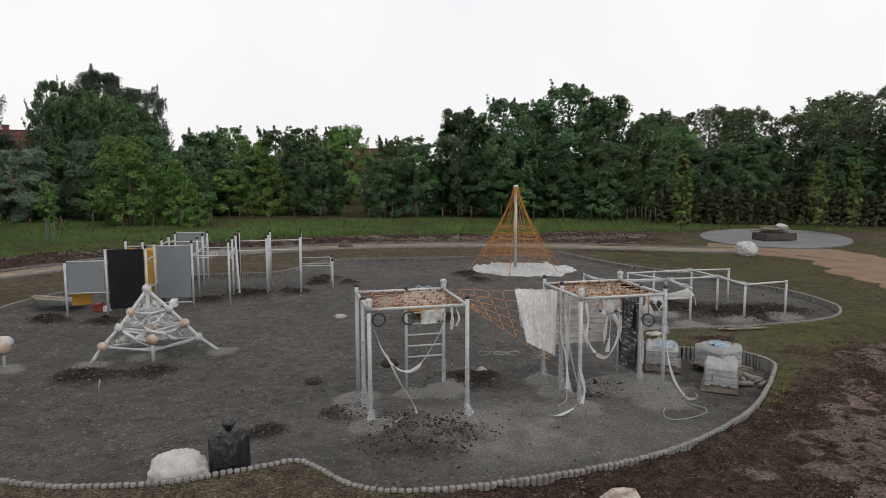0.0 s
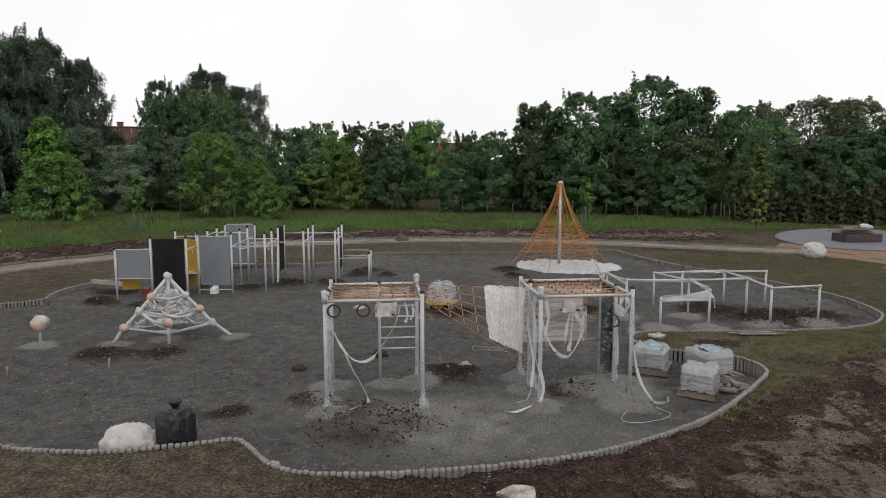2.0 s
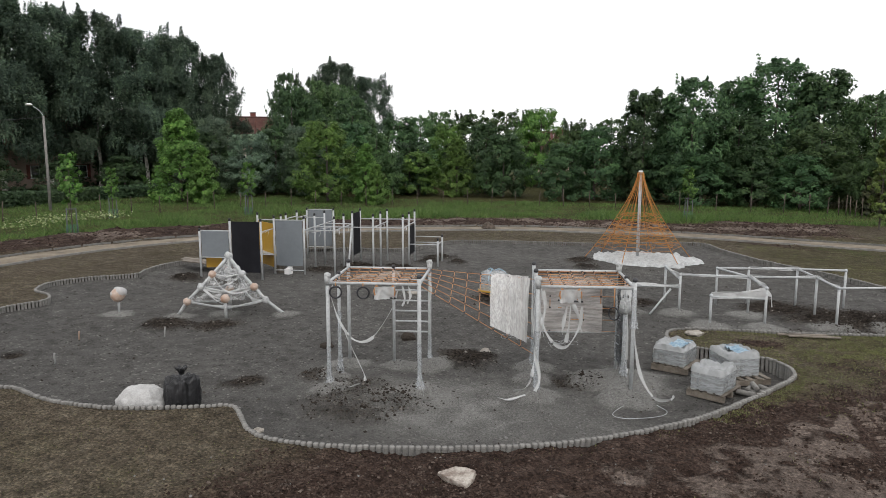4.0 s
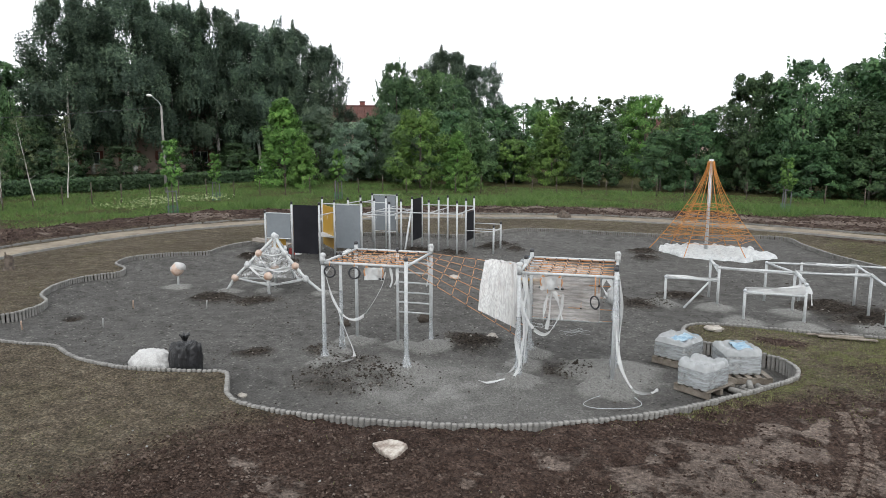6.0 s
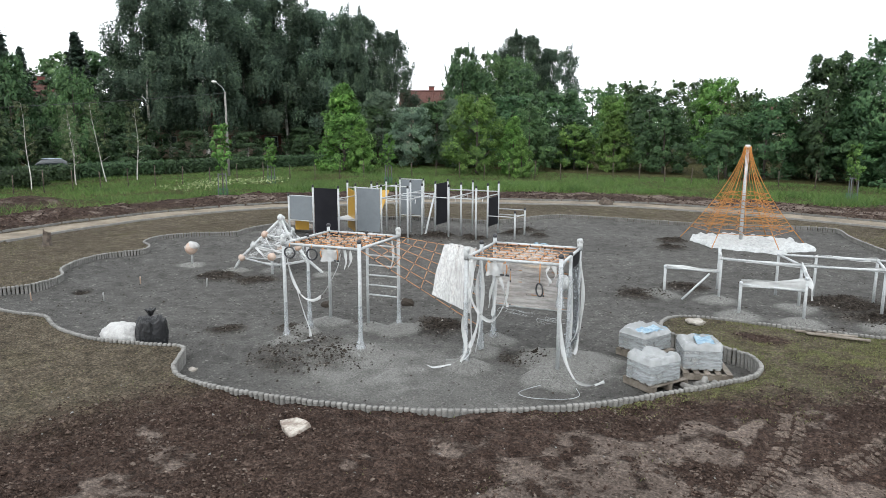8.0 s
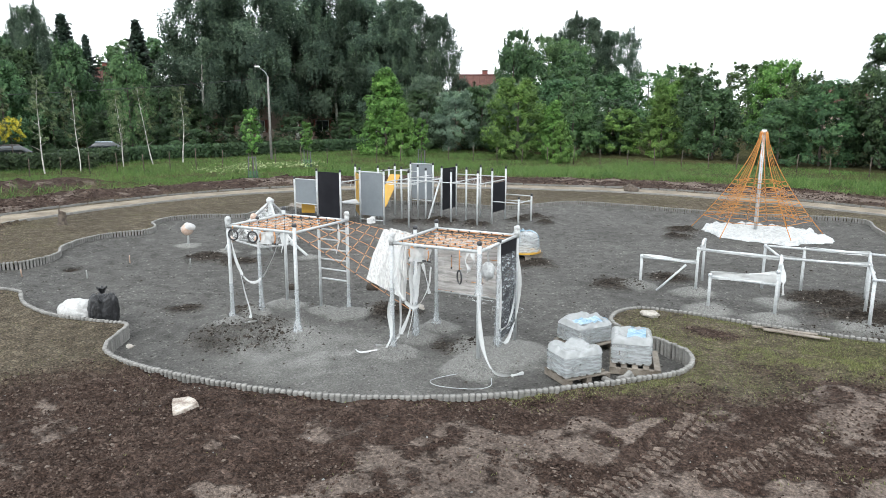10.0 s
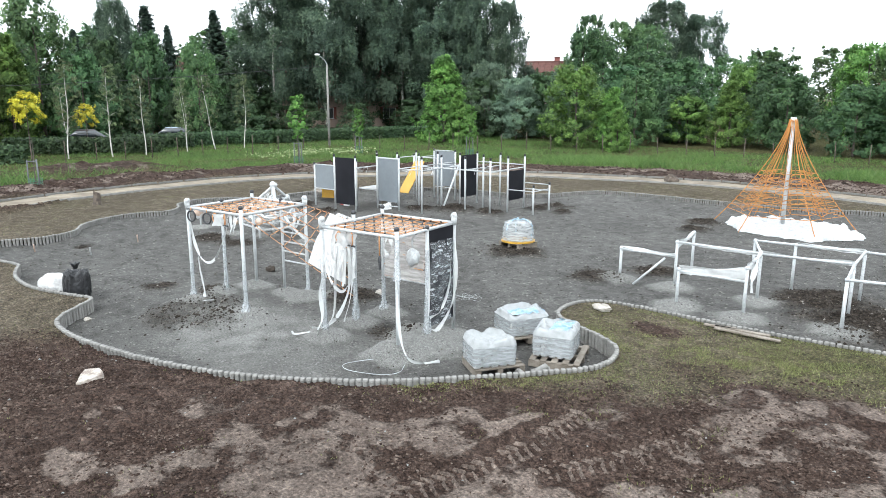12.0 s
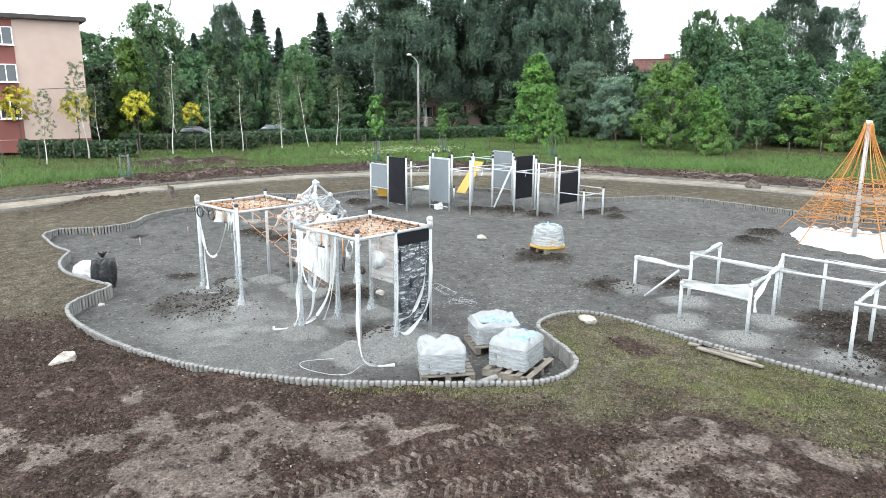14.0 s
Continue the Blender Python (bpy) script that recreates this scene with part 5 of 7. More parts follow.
def block_stack(x, y, turn, l, w, h, z, label, blue, seed):
    """A load of small concrete blocks in torn white film, blue print on top."""
    t = thing("block_stack", pose(x, y, z, 0, 0, turn), label, "block stack", "wrapped stacks")
    rng = random.Random(seed)
    nx, ny = int(l / 0.13), int(w / 0.13)
    first = part("block", box(bmesh.new(), (0, 0, 0), (.118, .118, h * .92), None, .012), M_BLOCK, t, "", False)
    first.matrix_basis = pose(-l / 2 + .065, -w / 2 + .065, h * .46)
    for i in range(nx):
        for j in range(ny):
            if (i or j) and (i in (0, nx - 1) or j in (0, ny - 1)):
                share(first, "block", pose(-l / 2 + .065 + i * (l - .13) / (nx - 1), -w / 2 + .065 + j * (w - .13) / (ny - 1), h * .46 + rng.uniform(-.01, .01)), t)
    bm = bmesh.new()
    seg, rows = 44, []
    prof = [(1.05, .10), (1.06, .3), (1.05, .55), (1.05, .8), (1.06, .97), (1.01, 1.09), (0.93, 1.20), (0.82, 1.24), (0.70, 1.06), (0.5, 0.99), (0.25, 1.0), (0.02, 1.0)]
    for j, (s, zz) in enumerate(prof):
        row = []
        for k in range(seg):
            a = 2 * math.pi * k / seg
            c, sn = math.cos(a), math.sin(a)
            q = 1 / max(abs(c), abs(sn)) ** 0.95
            nz = noise.noise(Vector((c * 2.3 + seed, sn * 2.3, j * .7)))
            f = s * (1 + (0.03 if j < 5 else 0.12) * nz) + (0.012 * noise.noise(Vector((c * 9, sn * 9, j * 2.1 + seed))) if s > .5 else 0)
            row.append(bm.verts.new((c * q * l / 2 * f, sn * q * w / 2 * f, h * (zz + (0.0 if j < 5 else 0.24 if j < 8 else .06) * noise.noise(Vector((c * 2.6, sn * 2.6, seed + j * .2))) + (.07 * noise.noise(Vector((c * 8, sn * 8, seed + j))) if 4 < j < 8 else 0)))))
        rows.append(row)
    for a, b in zip(rows[:5], rows[1:5]):
        for k in range(seg):
            bm.faces.new((a[k], a[(k + 1) % seg], b[(k + 1) % seg], b[k]))
    crest = bmesh.new()
    loops = [[crest.verts.new(v.co) for v in row] for row in rows[4:]]
    for a, b in zip(loops, loops[1:]):
        for k in range(seg):
            crest.faces.new((a[k], a[(k + 1) % seg], b[(k + 1) % seg], b[k]))
    bmesh.ops.delete(bm, geom=[v for row in rows[5:] for v in row], context="VERTS")
    part("film_wrap", bm, M_LOADFILM, t, "clear shrink film stretched round the blocks")
    part("film_collar", crest, M_COLLAR, t, "torn white film bunched on top")
    if blue:
        bm = bmesh.new()
        film_sheet(bm, (-l * .36, -w * .34, h * 1.20), (l * .34, -w * .38, h * 1.18), (l * .38, w * .08, h * 1.16), (-l * .32, w * .14, h * 1.18), 14, 8, 0.03, seed)
        film_sheet(bm, (l * .50, -w * .40, h * .72), (l * .56, w * .12, h * .70), (l * .50, w * .10, h * 1.22), (l * .45, -w * .38, h * 1.24), 8, 8, 0.02, seed + 1)
        part("blue_print", bm, M_BLUE, t, "crumpled blue printed film")
    return t


pallet("pallet", 6.5, 15.85, 118, 1.08, 0.9, "weathered wooden pallet on the sand")
block_stack(6.42, 15.85, 118, 0.80, 0.70, 0.40, -0.09, "concrete blocks in torn white film on a wooden pallet", True, 3)
pallet("pallet", 6.0, 14.64, 66, .92, 0.74, "wooden pallet sunk under a load of blocks")
block_stack(5.98, 14.56, 66, 0.76, 0.62, 0.38, -0.09, "concrete blocks in torn white film on a sunken pallet", False, 8)
pallet("pallet", 5.25, 16.17, 72, .92, 0.8, "wooden pallet on the sand")
block_stack(5.22, 16.2, 72, 0.84, 0.70, 0.35, -0.09, "concrete blocks in white and blue printed film on a wooden pallet", True, 5)
for k, (x, y, a) in enumerate(((6.85, 14.9, 20), (6.7, 15.1, 70), (7.0, 15.15, 130), (6.6, 14.75, 160), (6.95, 14.7, 50), (6.78, 15.0, 100))):
    bm = pipe(bmesh.new(), [(-.17, 0, .055), (-.16, 0, .055), (.16, 0, .055), (.17, 0, .055)], .055, 10)
    ob = tagged(part("loose_palisade", bm, M_PALI), "spare round concrete palisade lying on the sand", "concrete block", "spare palisades")
    ob.matrix_basis = pose(x, y, SAND_Z + (.08 if k == 5 else 0), 0, 0, a)

round_t = thing("spinner_carousel", pose(-0.65, 22.45, SAND_Z), "round carousel platform under clear film on a wooden pallet", "carousel")
for k in range(5):
    part("pallet_board", box(bmesh.new(), (0, -.36 + .18 * k, .17), (.9, .12, .03), None, .004), M_WOOD, round_t, "", False)
for k in range(3):
    part("pallet_bearer", box(bmesh.new(), (-.38 + .38 * k, 0, .08), (.1, .85, .15), None, .004), M_WOOD, round_t, "", False)
part("platform", pipe(bmesh.new(), [(0, 0, .19), (0, 0, .2), (0, 0, .23), (0, 0, .24)], .53, 36), M_YELLOW, round_t, "yellow round platform", False)
bm = bmesh.new()
rows = []
for j, (r, z) in enumerate(((.52, .26), (.5, .45), (.47, .65), (.43, .8), (.3, .86), (.02, .87))):
    rows.append([bm.verts.new((r * (1 + .08 * noise.noise(Vector((math.cos(a) * 2, math.sin(a) * 2, j)))) * math.cos(a), r * math.sin(a), z + .03 * noise.noise(Vector((math.cos(a), math.sin(a), j))))) for a in (2 * math.pi * k / 32 for k in range(32))])
for a, b in zip(rows, rows[1:]):
    for k in range(32):
        bm.faces.new((a[k], a[(k + 1) % 32], b[(k + 1) % 32], b[k]))
part("film_cover", bm, M_LOADFILM, round_t, "clouded film cover")
for k in range(3):
    a = 2.1 * k + .4
    part("grip", pipe(bmesh.new(), spline([(.42 * math.cos(a), .42 * math.sin(a), .26), (.45 * math.cos(a), .45 * math.sin(a), .7), (.2 * math.cos(a), .2 * math.sin(a), .9), (0, 0, .85)], 5), .022, 8), M_BLUE, round_t, "pale blue grip rail")


def sack(name, x, y, z, sx, sy, sz, mat, label, seed, knot):
    """A filled bag: boxy body with sagging folds; knot adds a gathered tuft on top."""
    bm = bmesh.new()
    bmesh.ops.create_icosphere(bm, subdivisions=5, radius=1)
    for v in bm.verts:
        p = v.co.copy()
        q = Vector([math.copysign(abs(c) ** (.62 if knot else .85), c) for c in p])
        fold = abs(noise.noise(Vector((math.atan2(p.y, p.x) * 2.6, p.z * .9, seed))))
        f = 1 + .09 * noise.noise(q * 1.4 + Vector((seed, 0, 0))) + .06 * noise.noise(q * 4 + Vector((0, seed, 0))) - .14 * fold + (.05 if knot else .015) * abs(noise.noise(q * 9))
        if knot and q.z > .6:
            f *= 1 - .5 * (q.z - .6)
        v.co = Vector((q.x * sx * f, q.y * sy * f, (max(q.z, -.8) + .8) * sz * f))
    if knot:
        for a in range(5):
            pipe(bm, spline([(0, 0, 1.6 * sz), (.05 * math.cos(a * 1.3), .05 * math.sin(a * 1.3), 1.74 * sz), (.11 * math.cos(a * 1.3), .11 * math.sin(a * 1.3), 1.84 * sz)], 2), .05, 6, .02)
    ob = tagged(part(name, bm, mat), label, "sack")
    ob.matrix_basis = pose(x, y, z, 0, 0, seed * 40)


sack("bin_bag", -3.3, 10.28, SAND_Z - .02, .29, .27, .50, M_BAGB, "full black bin bag knotted shut beside the kerb", 2, True)
sack("white_sack", -3.98, 10.0, SAND_Z - .02, .44, .36, .31, M_SACK, "slumped white woven sack beside a black bin bag", 5, False)
sack("white_bag", 15.5, 35.3, -0.02, .7, .45, .42, M_SACK, "big white sack lying in the grass", 7, False)


def rock(name, x, y, z, sx, sy, sz, mat, label, seed, category="stone", turn=0):
    bm = bmesh.new()
    bmesh.ops.create_icosphere(bm, subdivisions=3, radius=1)
    for v in bm.verts:
        p = v.co.copy()
        q = Vector([round(c * 1.6 + .3 * noise.noise(p * 2 + Vector((seed,) * 3))) / 1.6 for c in p])
        f = p.lerp(q, .3) * (1 + .25 * noise.noise(p * 1.8 + Vector((seed,) * 3)))
        v.co = Vector((f.x * sx, f.y * sy, f.z * sz))
    ob = tagged(part(name, bm, mat, None, "", False), label, category)
    ob.matrix_basis = pose(x, y, z, 0, 0, turn)


slab = bmesh.new()
rim = [(-.31, .02), (-.12, -.10), (.22, -.27), (.27, -.08), (.25, .16), (.10, .20), (-.08, .20)]
low, high = [slab.verts.new((x, y, -.06)) for x, y in rim], [slab.verts.new((x * .95, y * .93, .045 + .05 * y - .05 * max(x, 0))) for x, y in rim]
slab.faces.new(high), slab.faces.new(low[::-1])
for k in range(7):
    slab.faces.new((low[k], low[(k + 1) % 7], high[(k + 1) % 7], high[k]))
bmesh.ops.bevel(slab, geom=list(slab.edges), offset=.012, segments=1, affect="EDGES")
slab = tagged(part("stone_slab", slab, M_SLAB, None, "", False), "broken pale stone plate lying on brown soil", "stone")
slab.matrix_basis = pose(2.42, 9.03, 0.02, 7, -5, 0)
rock("stone", 5.65, 18.25, 0.06, .22, .14, .08, M_STONE, "pale stone on the grass beside the kerb", 5)
rock("stone", 0.9, 15.9, SAND_Z + .03, .13, .1, .09, M_STONE, "small pale stone on dark sand", 6)
rock("stone", -1.3, 16.4, SAND_Z + .05, .2, .14, .12, M_SCLOD, "dark lump lying on the sand", 9)
rock("stone", -2.9, 15.0, SAND_Z + .04, .18, .12, .1, M_SCLOD, "dark lump lying on the sand", 11)
rock("stone", -1.5, 10.0, SAND_Z + .03, .1, .07, .05, M_STONE, "pale stone on dark sand by the kerb", 12)
rock("stone", -3.3, 21.8, SAND_Z + .05, .2, .14, .1, M_STONE, "grey stone on dark sand", 14)
rock("stone", -11.2, 12.4, SAND_Z + .03, .25, .1, .03, M_WRAP, "flat white offcut on dark sand", 15)
rock("tree_stump", -5.6, 39.6, 0.1, .38, .3, .32, M_STUMP, "short weathered stump on the lawn", 21, "stump")


def stump(x, y, h, r, lean, label, seed):
    t = thing("tree_stump", pose(x, y, 0, 0, 0, seed * 60), label, "stump")
    bm, seg, rows = bmesh.new(), 16, []
    for j in range(9):
        z = -0.1 + (h + .1) * j / 8
        rows.append([])
        for k in range(seg):
            a = 2 * math.pi * k / seg
            rr = r * (1.35 - .5 * min(1, j / 3)) * (1 + .25 * noise.noise(Vector((math.cos(a) * 1.5, math.sin(a) * 1.5, seed + j * .2))))
            zz = z - (.35 * h * (0.5 + 0.5 * math.cos(a)) if j == 8 else 0)
            rows[-1].append(bm.verts.new((rr * math.cos(a) + lean * z, rr * math.sin(a), zz)))
    for a, b in zip(rows, rows[1:]):
        for k in range(seg):
            bm.faces.new((a[k], a[(k + 1) % seg], b[(k + 1) % seg], b[k]))
    bm.faces.new(rows[-1])
    part("trunk", bm, M_STUMP, t)
    part("splinter", pipe(bmesh.new(), [(lean * h - .08, .02, h * .5), (lean * h - .13, .03, h * 1.15)], r * .45, 7, r * .12), M_STUMP, t, "split prong")


stump(-16.9, 14.4, .55, .16, .1, "split old stump standing beside the path", 2)
for k, (x, y, a, l) in enumerate(((8.3, 19.08, 14, 1.0), (8.45, 18.95, 10, 1.2), (7.9, 19.0, 20, .6), (-13.2, 23.6, 30, 1.6), (-13.1, 23.3, 26, 1.6), (-12.9, 23.05, 34, 1.5), (17, 37.5, 120, 3.0), (18.6, 34, 118, 2.6))):
    ob = tagged(part("plank", box(bmesh.new(), (0, 0, .03), (l, .1 if k < 3 or k > 5 else .34, .03), None, .005), M_WOOD, None, "", False), "weathered wooden plank lying by the kerb" if k < 6 else "long batten lying in the grass", "plank", "loose planks")
    sd_in = 3 <= k <= 5
    ob.matrix_basis = pose(x, y, 0.02 if not sd_in else 0.08, 0, 10 if sd_in else 0, a)
for k, (x, y) in enumerate(((-9.67, 10.65), (-8.15, 11.83), (-9.24, 13.54), (-7.44, 14.57))):
    ob = tagged(part("marker_peg", pipe(bmesh.new(), [(0, 0, -.1), (0, 0, .2), (0.01, 0, .24)], .02, 8), M_BALL if k in (0, 2) else M_BLOCK), "short orange marker peg in the sand" if k in (0, 2) else "short pale marker peg in the sand", "peg", "marker pegs")
    ob.matrix_basis = pose(x, y, SAND_Z, 4, 3 * k, 0)
bm = pipe(bmesh.new(), [(p.x, p.y, SAND_Z + .05) for p in spline([(4.55, 13.6, 0), (4.3, 13.1, 0), (4.22, 12.7, 0), (4.5, 12.62, 0), (5.0, 12.9, 0), (5.15, 13.2, 0), (4.95, 13.5, 0)], 6)], .006, 6)
tagged(part("hose", bm, M_STEEL), "thin pale hose lying in a loop on the sand", "hose")
for k, (x, y) in enumerate(((1.4, 17.4), (2.4, 17.2))):
    bm = bmesh.new()
    rng = random.Random(k)
    for _ in range(4):
        r, ox, oy = rng.uniform(.12, .3), rng.uniform(-.3, .3), rng.uniform(-.2, .2)
        pipe(bm, [(ox + r * math.cos(a) * 1.4, oy + r * math.sin(a) * .7, .04 + .03 * math.sin(3 * a)) for a in (2 * math.pi * q / 20 for q in range(20))], .003, 4)
    ob = tagged(part("strapping_tangle", bm, M_POST), "tangle of thin packing strap on the sand", "strapping")
    ob.matrix_basis = pose(x, y, SAND_Z, 0, 0, 40 * k)
pad_stack = thing("plank_pile", pose(20.3, 42.4, 0.09, 0, 0, 15), "pile of boards and sacks on a dark pallet on the pad", "plank pile")
part("pallet_base", box(bmesh.new(), (0, 0, .22), (2.2, 1.3, .42), None, .03), M_DARKTRIM, pad_stack, "dark pallet base", False)
for k in range(7):
    rng = random.Random(k)
    part("board", box(bmesh.new(), (rng.uniform(-.4, .3), rng.uniform(-.5, .5), .5 + .05 * k), (rng.uniform(1.2, 2.4), .25, .06), Matrix.Rotation(rng.uniform(-.4, .4), 3, "Z")), M_WOOD, pad_stack, "", False)
part("white_sack", ball(bmesh.new(), (.6, .1, .8), .35, 14, .5, .4), M_WRAP, pad_stack, "white sack on top")


# ---------------------------------------------------------------- trees
def leaf_quads(pos, nrm, size, rng, long=1.5):
    """Small leaf sprays: one pointed blade at each place, facing roughly along nrm."""
    n = len(pos)
    out = nrm / (np.linalg.norm(nrm, axis=1, keepdims=True) + 1e-9)
    nrm = out + rng.normal(0, 0.5, (n, 3))
    nrm /= np.linalg.norm(nrm, axis=1, keepdims=True) + 1e-9
    ref = rng.normal(0, 1, (n, 3))
    a = np.cross(nrm, ref)
    a /= np.linalg.norm(a, axis=1, keepdims=True) + 1e-9
    b = np.cross(nrm, a)
    s = (size * rng.uniform(0.6, 1.3, n))[:, None]
    v = np.stack([pos - a * s * long * .5, pos + a * s * long * .5, pos + b * s * rng.uniform(.6, 1.1, (n, 1)) + a * s * rng.uniform(-.3, .3, (n, 1))], 1).reshape(-1, 3)
    return v, np.arange(3 * n).reshape(-1, 3)


def soft_normals(ob, nrm):
    """Leaves shade with the roundness of their spray, not as flat chips."""
    nrm = nrm / (np.linalg.norm(nrm, axis=1, keepdims=True) + 1e-9)
    ob.data.shade_smooth()
    ob.data.normals_split_custom_set_from_vertices(np.repeat(nrm, 3, 0).tolist())


def lobed_crown(h0, h1, r, lobes, n, size, rng, shape="round"):
    """Leaf places on many small rounded sprays that fill a crown from h0 to h1 with radius r; also a tone for each spray."""
    P, N, T = [], [], []
    lobes = int(lobes * 3.6)
    per = n // lobes
    bulge = rng.uniform(0.74, 1.2, (5, 7))
    for i in range(lobes):
        t = rng.uniform(0, 1) ** 0.85
        if shape == "round":
            prof = math.sqrt(max(0.05, 1 - (2 * t - 0.85) ** 2 / 1.35))
        elif shape == "dome":
            prof = math.sqrt(1 - 0.93 * t ** 2.5) * (0.72 + 0.28 * min(1, 3 * t))
        elif shape == "cone":
            prof = (1.05 - 0.95 * t) ** 0.85 * min(1, 0.55 + 2.2 * t)
        else:
            prof = 0.5 + 0.5 * math.sin(math.pi * min(1, t * 1.05 + .08))
        a = rng.uniform(0, 2 * math.pi)
        k, row = a / (2 * math.pi) * 7, bulge[int(t * 4.99)]
        wob = row[int(k) % 7] * (1 - k % 1) + row[(int(k) + 1) % 7] * (k % 1)
        q = rng.uniform(0.2, 1) ** 0.42 * prof * r * 0.88 * wob
        c = np.array([q * math.cos(a), q * math.sin(a), h0 + t * (h1 - h0) * 0.94])
        lr = r * rng.uniform(0.11, 0.24) * (0.6 + 0.4 * prof)
        out = np.array([math.cos(a) * q / r, math.sin(a) * q / r, 0.25 + 0.45 * t])
        out /= np.linalg.norm(out)
        m = per
        w = rng.normal(0, 1, (m, 3))
        w /= np.linalg.norm(w, axis=1, keepdims=True) + 1e-9
        w *= (rng.uniform(0, 1, m) ** 0.38)[:, None]
        w += out * 0.25 * (1 - np.abs(w @ out))[:, None]
        if i % 6 == 0:
            # an upright or outward shoot that breaks the outline
            axis_up = out * 0.8 + np.array([0, 0, 0.9])
            axis_up /= np.linalg.norm(axis_up)
            along = rng.uniform(-0.6, 2.1, m)
            w = w * (0.62 * np.clip(1.0 - along / 2.4, 0.12, 1))[:, None] + axis_up * along[:, None]
        w *= lr
        w[:, 2] *= 0.78
        P.append(c + w)
        N.append(w / lr * 0.7 + out * 0.8 + np.array([0, 0, 0.3]))
        T.append(np.full(m, rng.uniform(0.1, 1.0)))
    return np.concatenate(P), np.concatenate(N), np.concatenate(T)


def tree_trunk(h, r, limbs, rng, reach, h0, sway=0.0, seg=8, apart=None):
    bm = bmesh.new()
    pts = [(sway * math.sin(2.2 * k / 6) * h * .1, sway * .6 * math.sin(1.3 * k) * h * .05, -0.3 + (h * .92 + .3) * k / 7) for k in range(8)]
    pts = spline(pts, 2)
    pipe(bm, pts, r, seg, r * .15)
    for k in range(limbs):
        z = h0 * .75 + (h * .8 - h0 * .75) * (k + .5) / limbs
        a = 2.4 * k + rng.uniform(0, .8)
        q = reach * rng.uniform(.5, .95) * (1 - .55 * (z / h))
        c = min(pts, key=lambda p: abs(p.z - z))
        pipe(bm if apart is None else apart[k], [c + p for p in spline([(0, 0, z - c.z), (q * .4 * math.cos(a), q * .4 * math.sin(a), z - c.z + q * .25), (q * math.cos(a), q * math.sin(a), z - c.z + q * .55)], 3)], r * .42 * (1 - .5 * z / h), 6, r * .06)
    return bm


KINDS = {}


def make_kind(key, name, label, category, mat, bark, h, r, h0, lobes, n, size, shape, limbs=6, trunk_r=None, seed=1, sway=0.0, hang=0, long=1.5, group=""):
    """Build one tree of a kind off stage; plant() makes the copies."""
    rng = np.random.default_rng(seed)
    t = thing(name, pose(0, 0, 0), label, category, group)
    apart = [bmesh.new() for _ in range(limbs)] if hang or key == "airy" or key.startswith("sapling") else None
    part("trunk", tree_trunk(h * (.62 if hang else 1), trunk_r or h * .018, limbs, rng, r, h0, sway, 8, apart), bark, t, "")
    for limb in apart or ():
        part("limb", limb, M_BARK if hang else bark, t)
    P, N, T = lobed_crown(h0, h, r, lobes, int(n * 1.45), size, rng, shape)
    size = size * .74
    if hang:
        order = rng.permutation(len(P))
        cut = len(P) * 3 // 10
        body, body_n, body_t = P[order[:cut]], N[order[:cut]], T[order[:cut]]
        keep = order[cut:][:len(P) * 8 // 10 // hang]
        strand, tones = [], []
        for p, tone in zip(P[keep], T[keep]):
            m = int(hang * rng.uniform(.5, 1.5))
            drop = rng.uniform(.10, .17)
            s = np.stack([p[0] + rng.normal(0, .035, m).cumsum(), p[1] + rng.normal(0, .035, m).cumsum(), p[2] - np.arange(m) * drop], -1)
            s = s[s[:, 2] > 1.4]
            strand.append(s)
            tones.append(np.full(len(s), np.clip(tone + rng.normal(0, .2), .1, 1)))
        P = np.concatenate(strand)
        N = np.stack([P[:, 0] / r, P[:, 1] / r, np.full(len(P), .35)], -1) + rng.normal(0, .3, P.shape)
        P, N, T = np.concatenate([P, body]), np.concatenate([N, body_n]), np.concatenate(tones + [body_t])
    v, f = leaf_quads(P, N, size, rng, long)
    crown = raw("crown", v, f, mat, t, "")
    soft_normals(crown, N)
    att = crown.data.attributes.new("spray", "FLOAT", "POINT")
    att.data.foreach_set("value", np.repeat(T, 3).astype(np.float32))
    KINDS[key] = (t, h)
    return t


make_kind("oak", "oak_tree", "tall broad oak with dark green leaves at the wood's edge", "tree", L_OAK, M_BARK, 12.0, 4.8, 0.8, 62, 11000, .30, "round", seed=1)
make_kind("oak2", "oak_tree", "tall oak with dark green lobed crown", "tree", L_OAK, M_BARK, 12.0, 4.2, 0.6, 54, 10000, .30, "tall", seed=2)
make_kind("oak3", "deciduous_tree", "broad woodland tree with mid green leaves", "tree", L_MID, M_BARK, 11.0, 4.3, 0.4, 54, 10000, .28, "round", seed=3)
make_kind("mid", "deciduous_tree", "bushy young tree with green leaves on the meadow's edge", "tree", L_MID, M_BARK, 7.5, 3.1, 0.15, 46, 8500, .22, "tall", seed=4)
make_kind("dark", "deciduous_tree", "dense dark green tree at the meadow's edge", "tree", L_OAK, M_BARK, 8.0, 3.4, 0.1, 46, 8500, .24, "tall", seed=5)
make_kind("light", "maple_tree", "young maple with fresh light green leaves", "tree", L_LIGHT, M_BARK, 8.0, 3.2, 0.2, 50, 9500, .21, "cone", seed=6)
make_kind("fresh", "deciduous_tree", "full young tree with fresh green leaves at the meadow's edge", "tree", L_LIGHT, M_BARK, 8.0, 3.3, 0.15, 48, 9500, .2, "tall", seed=19)
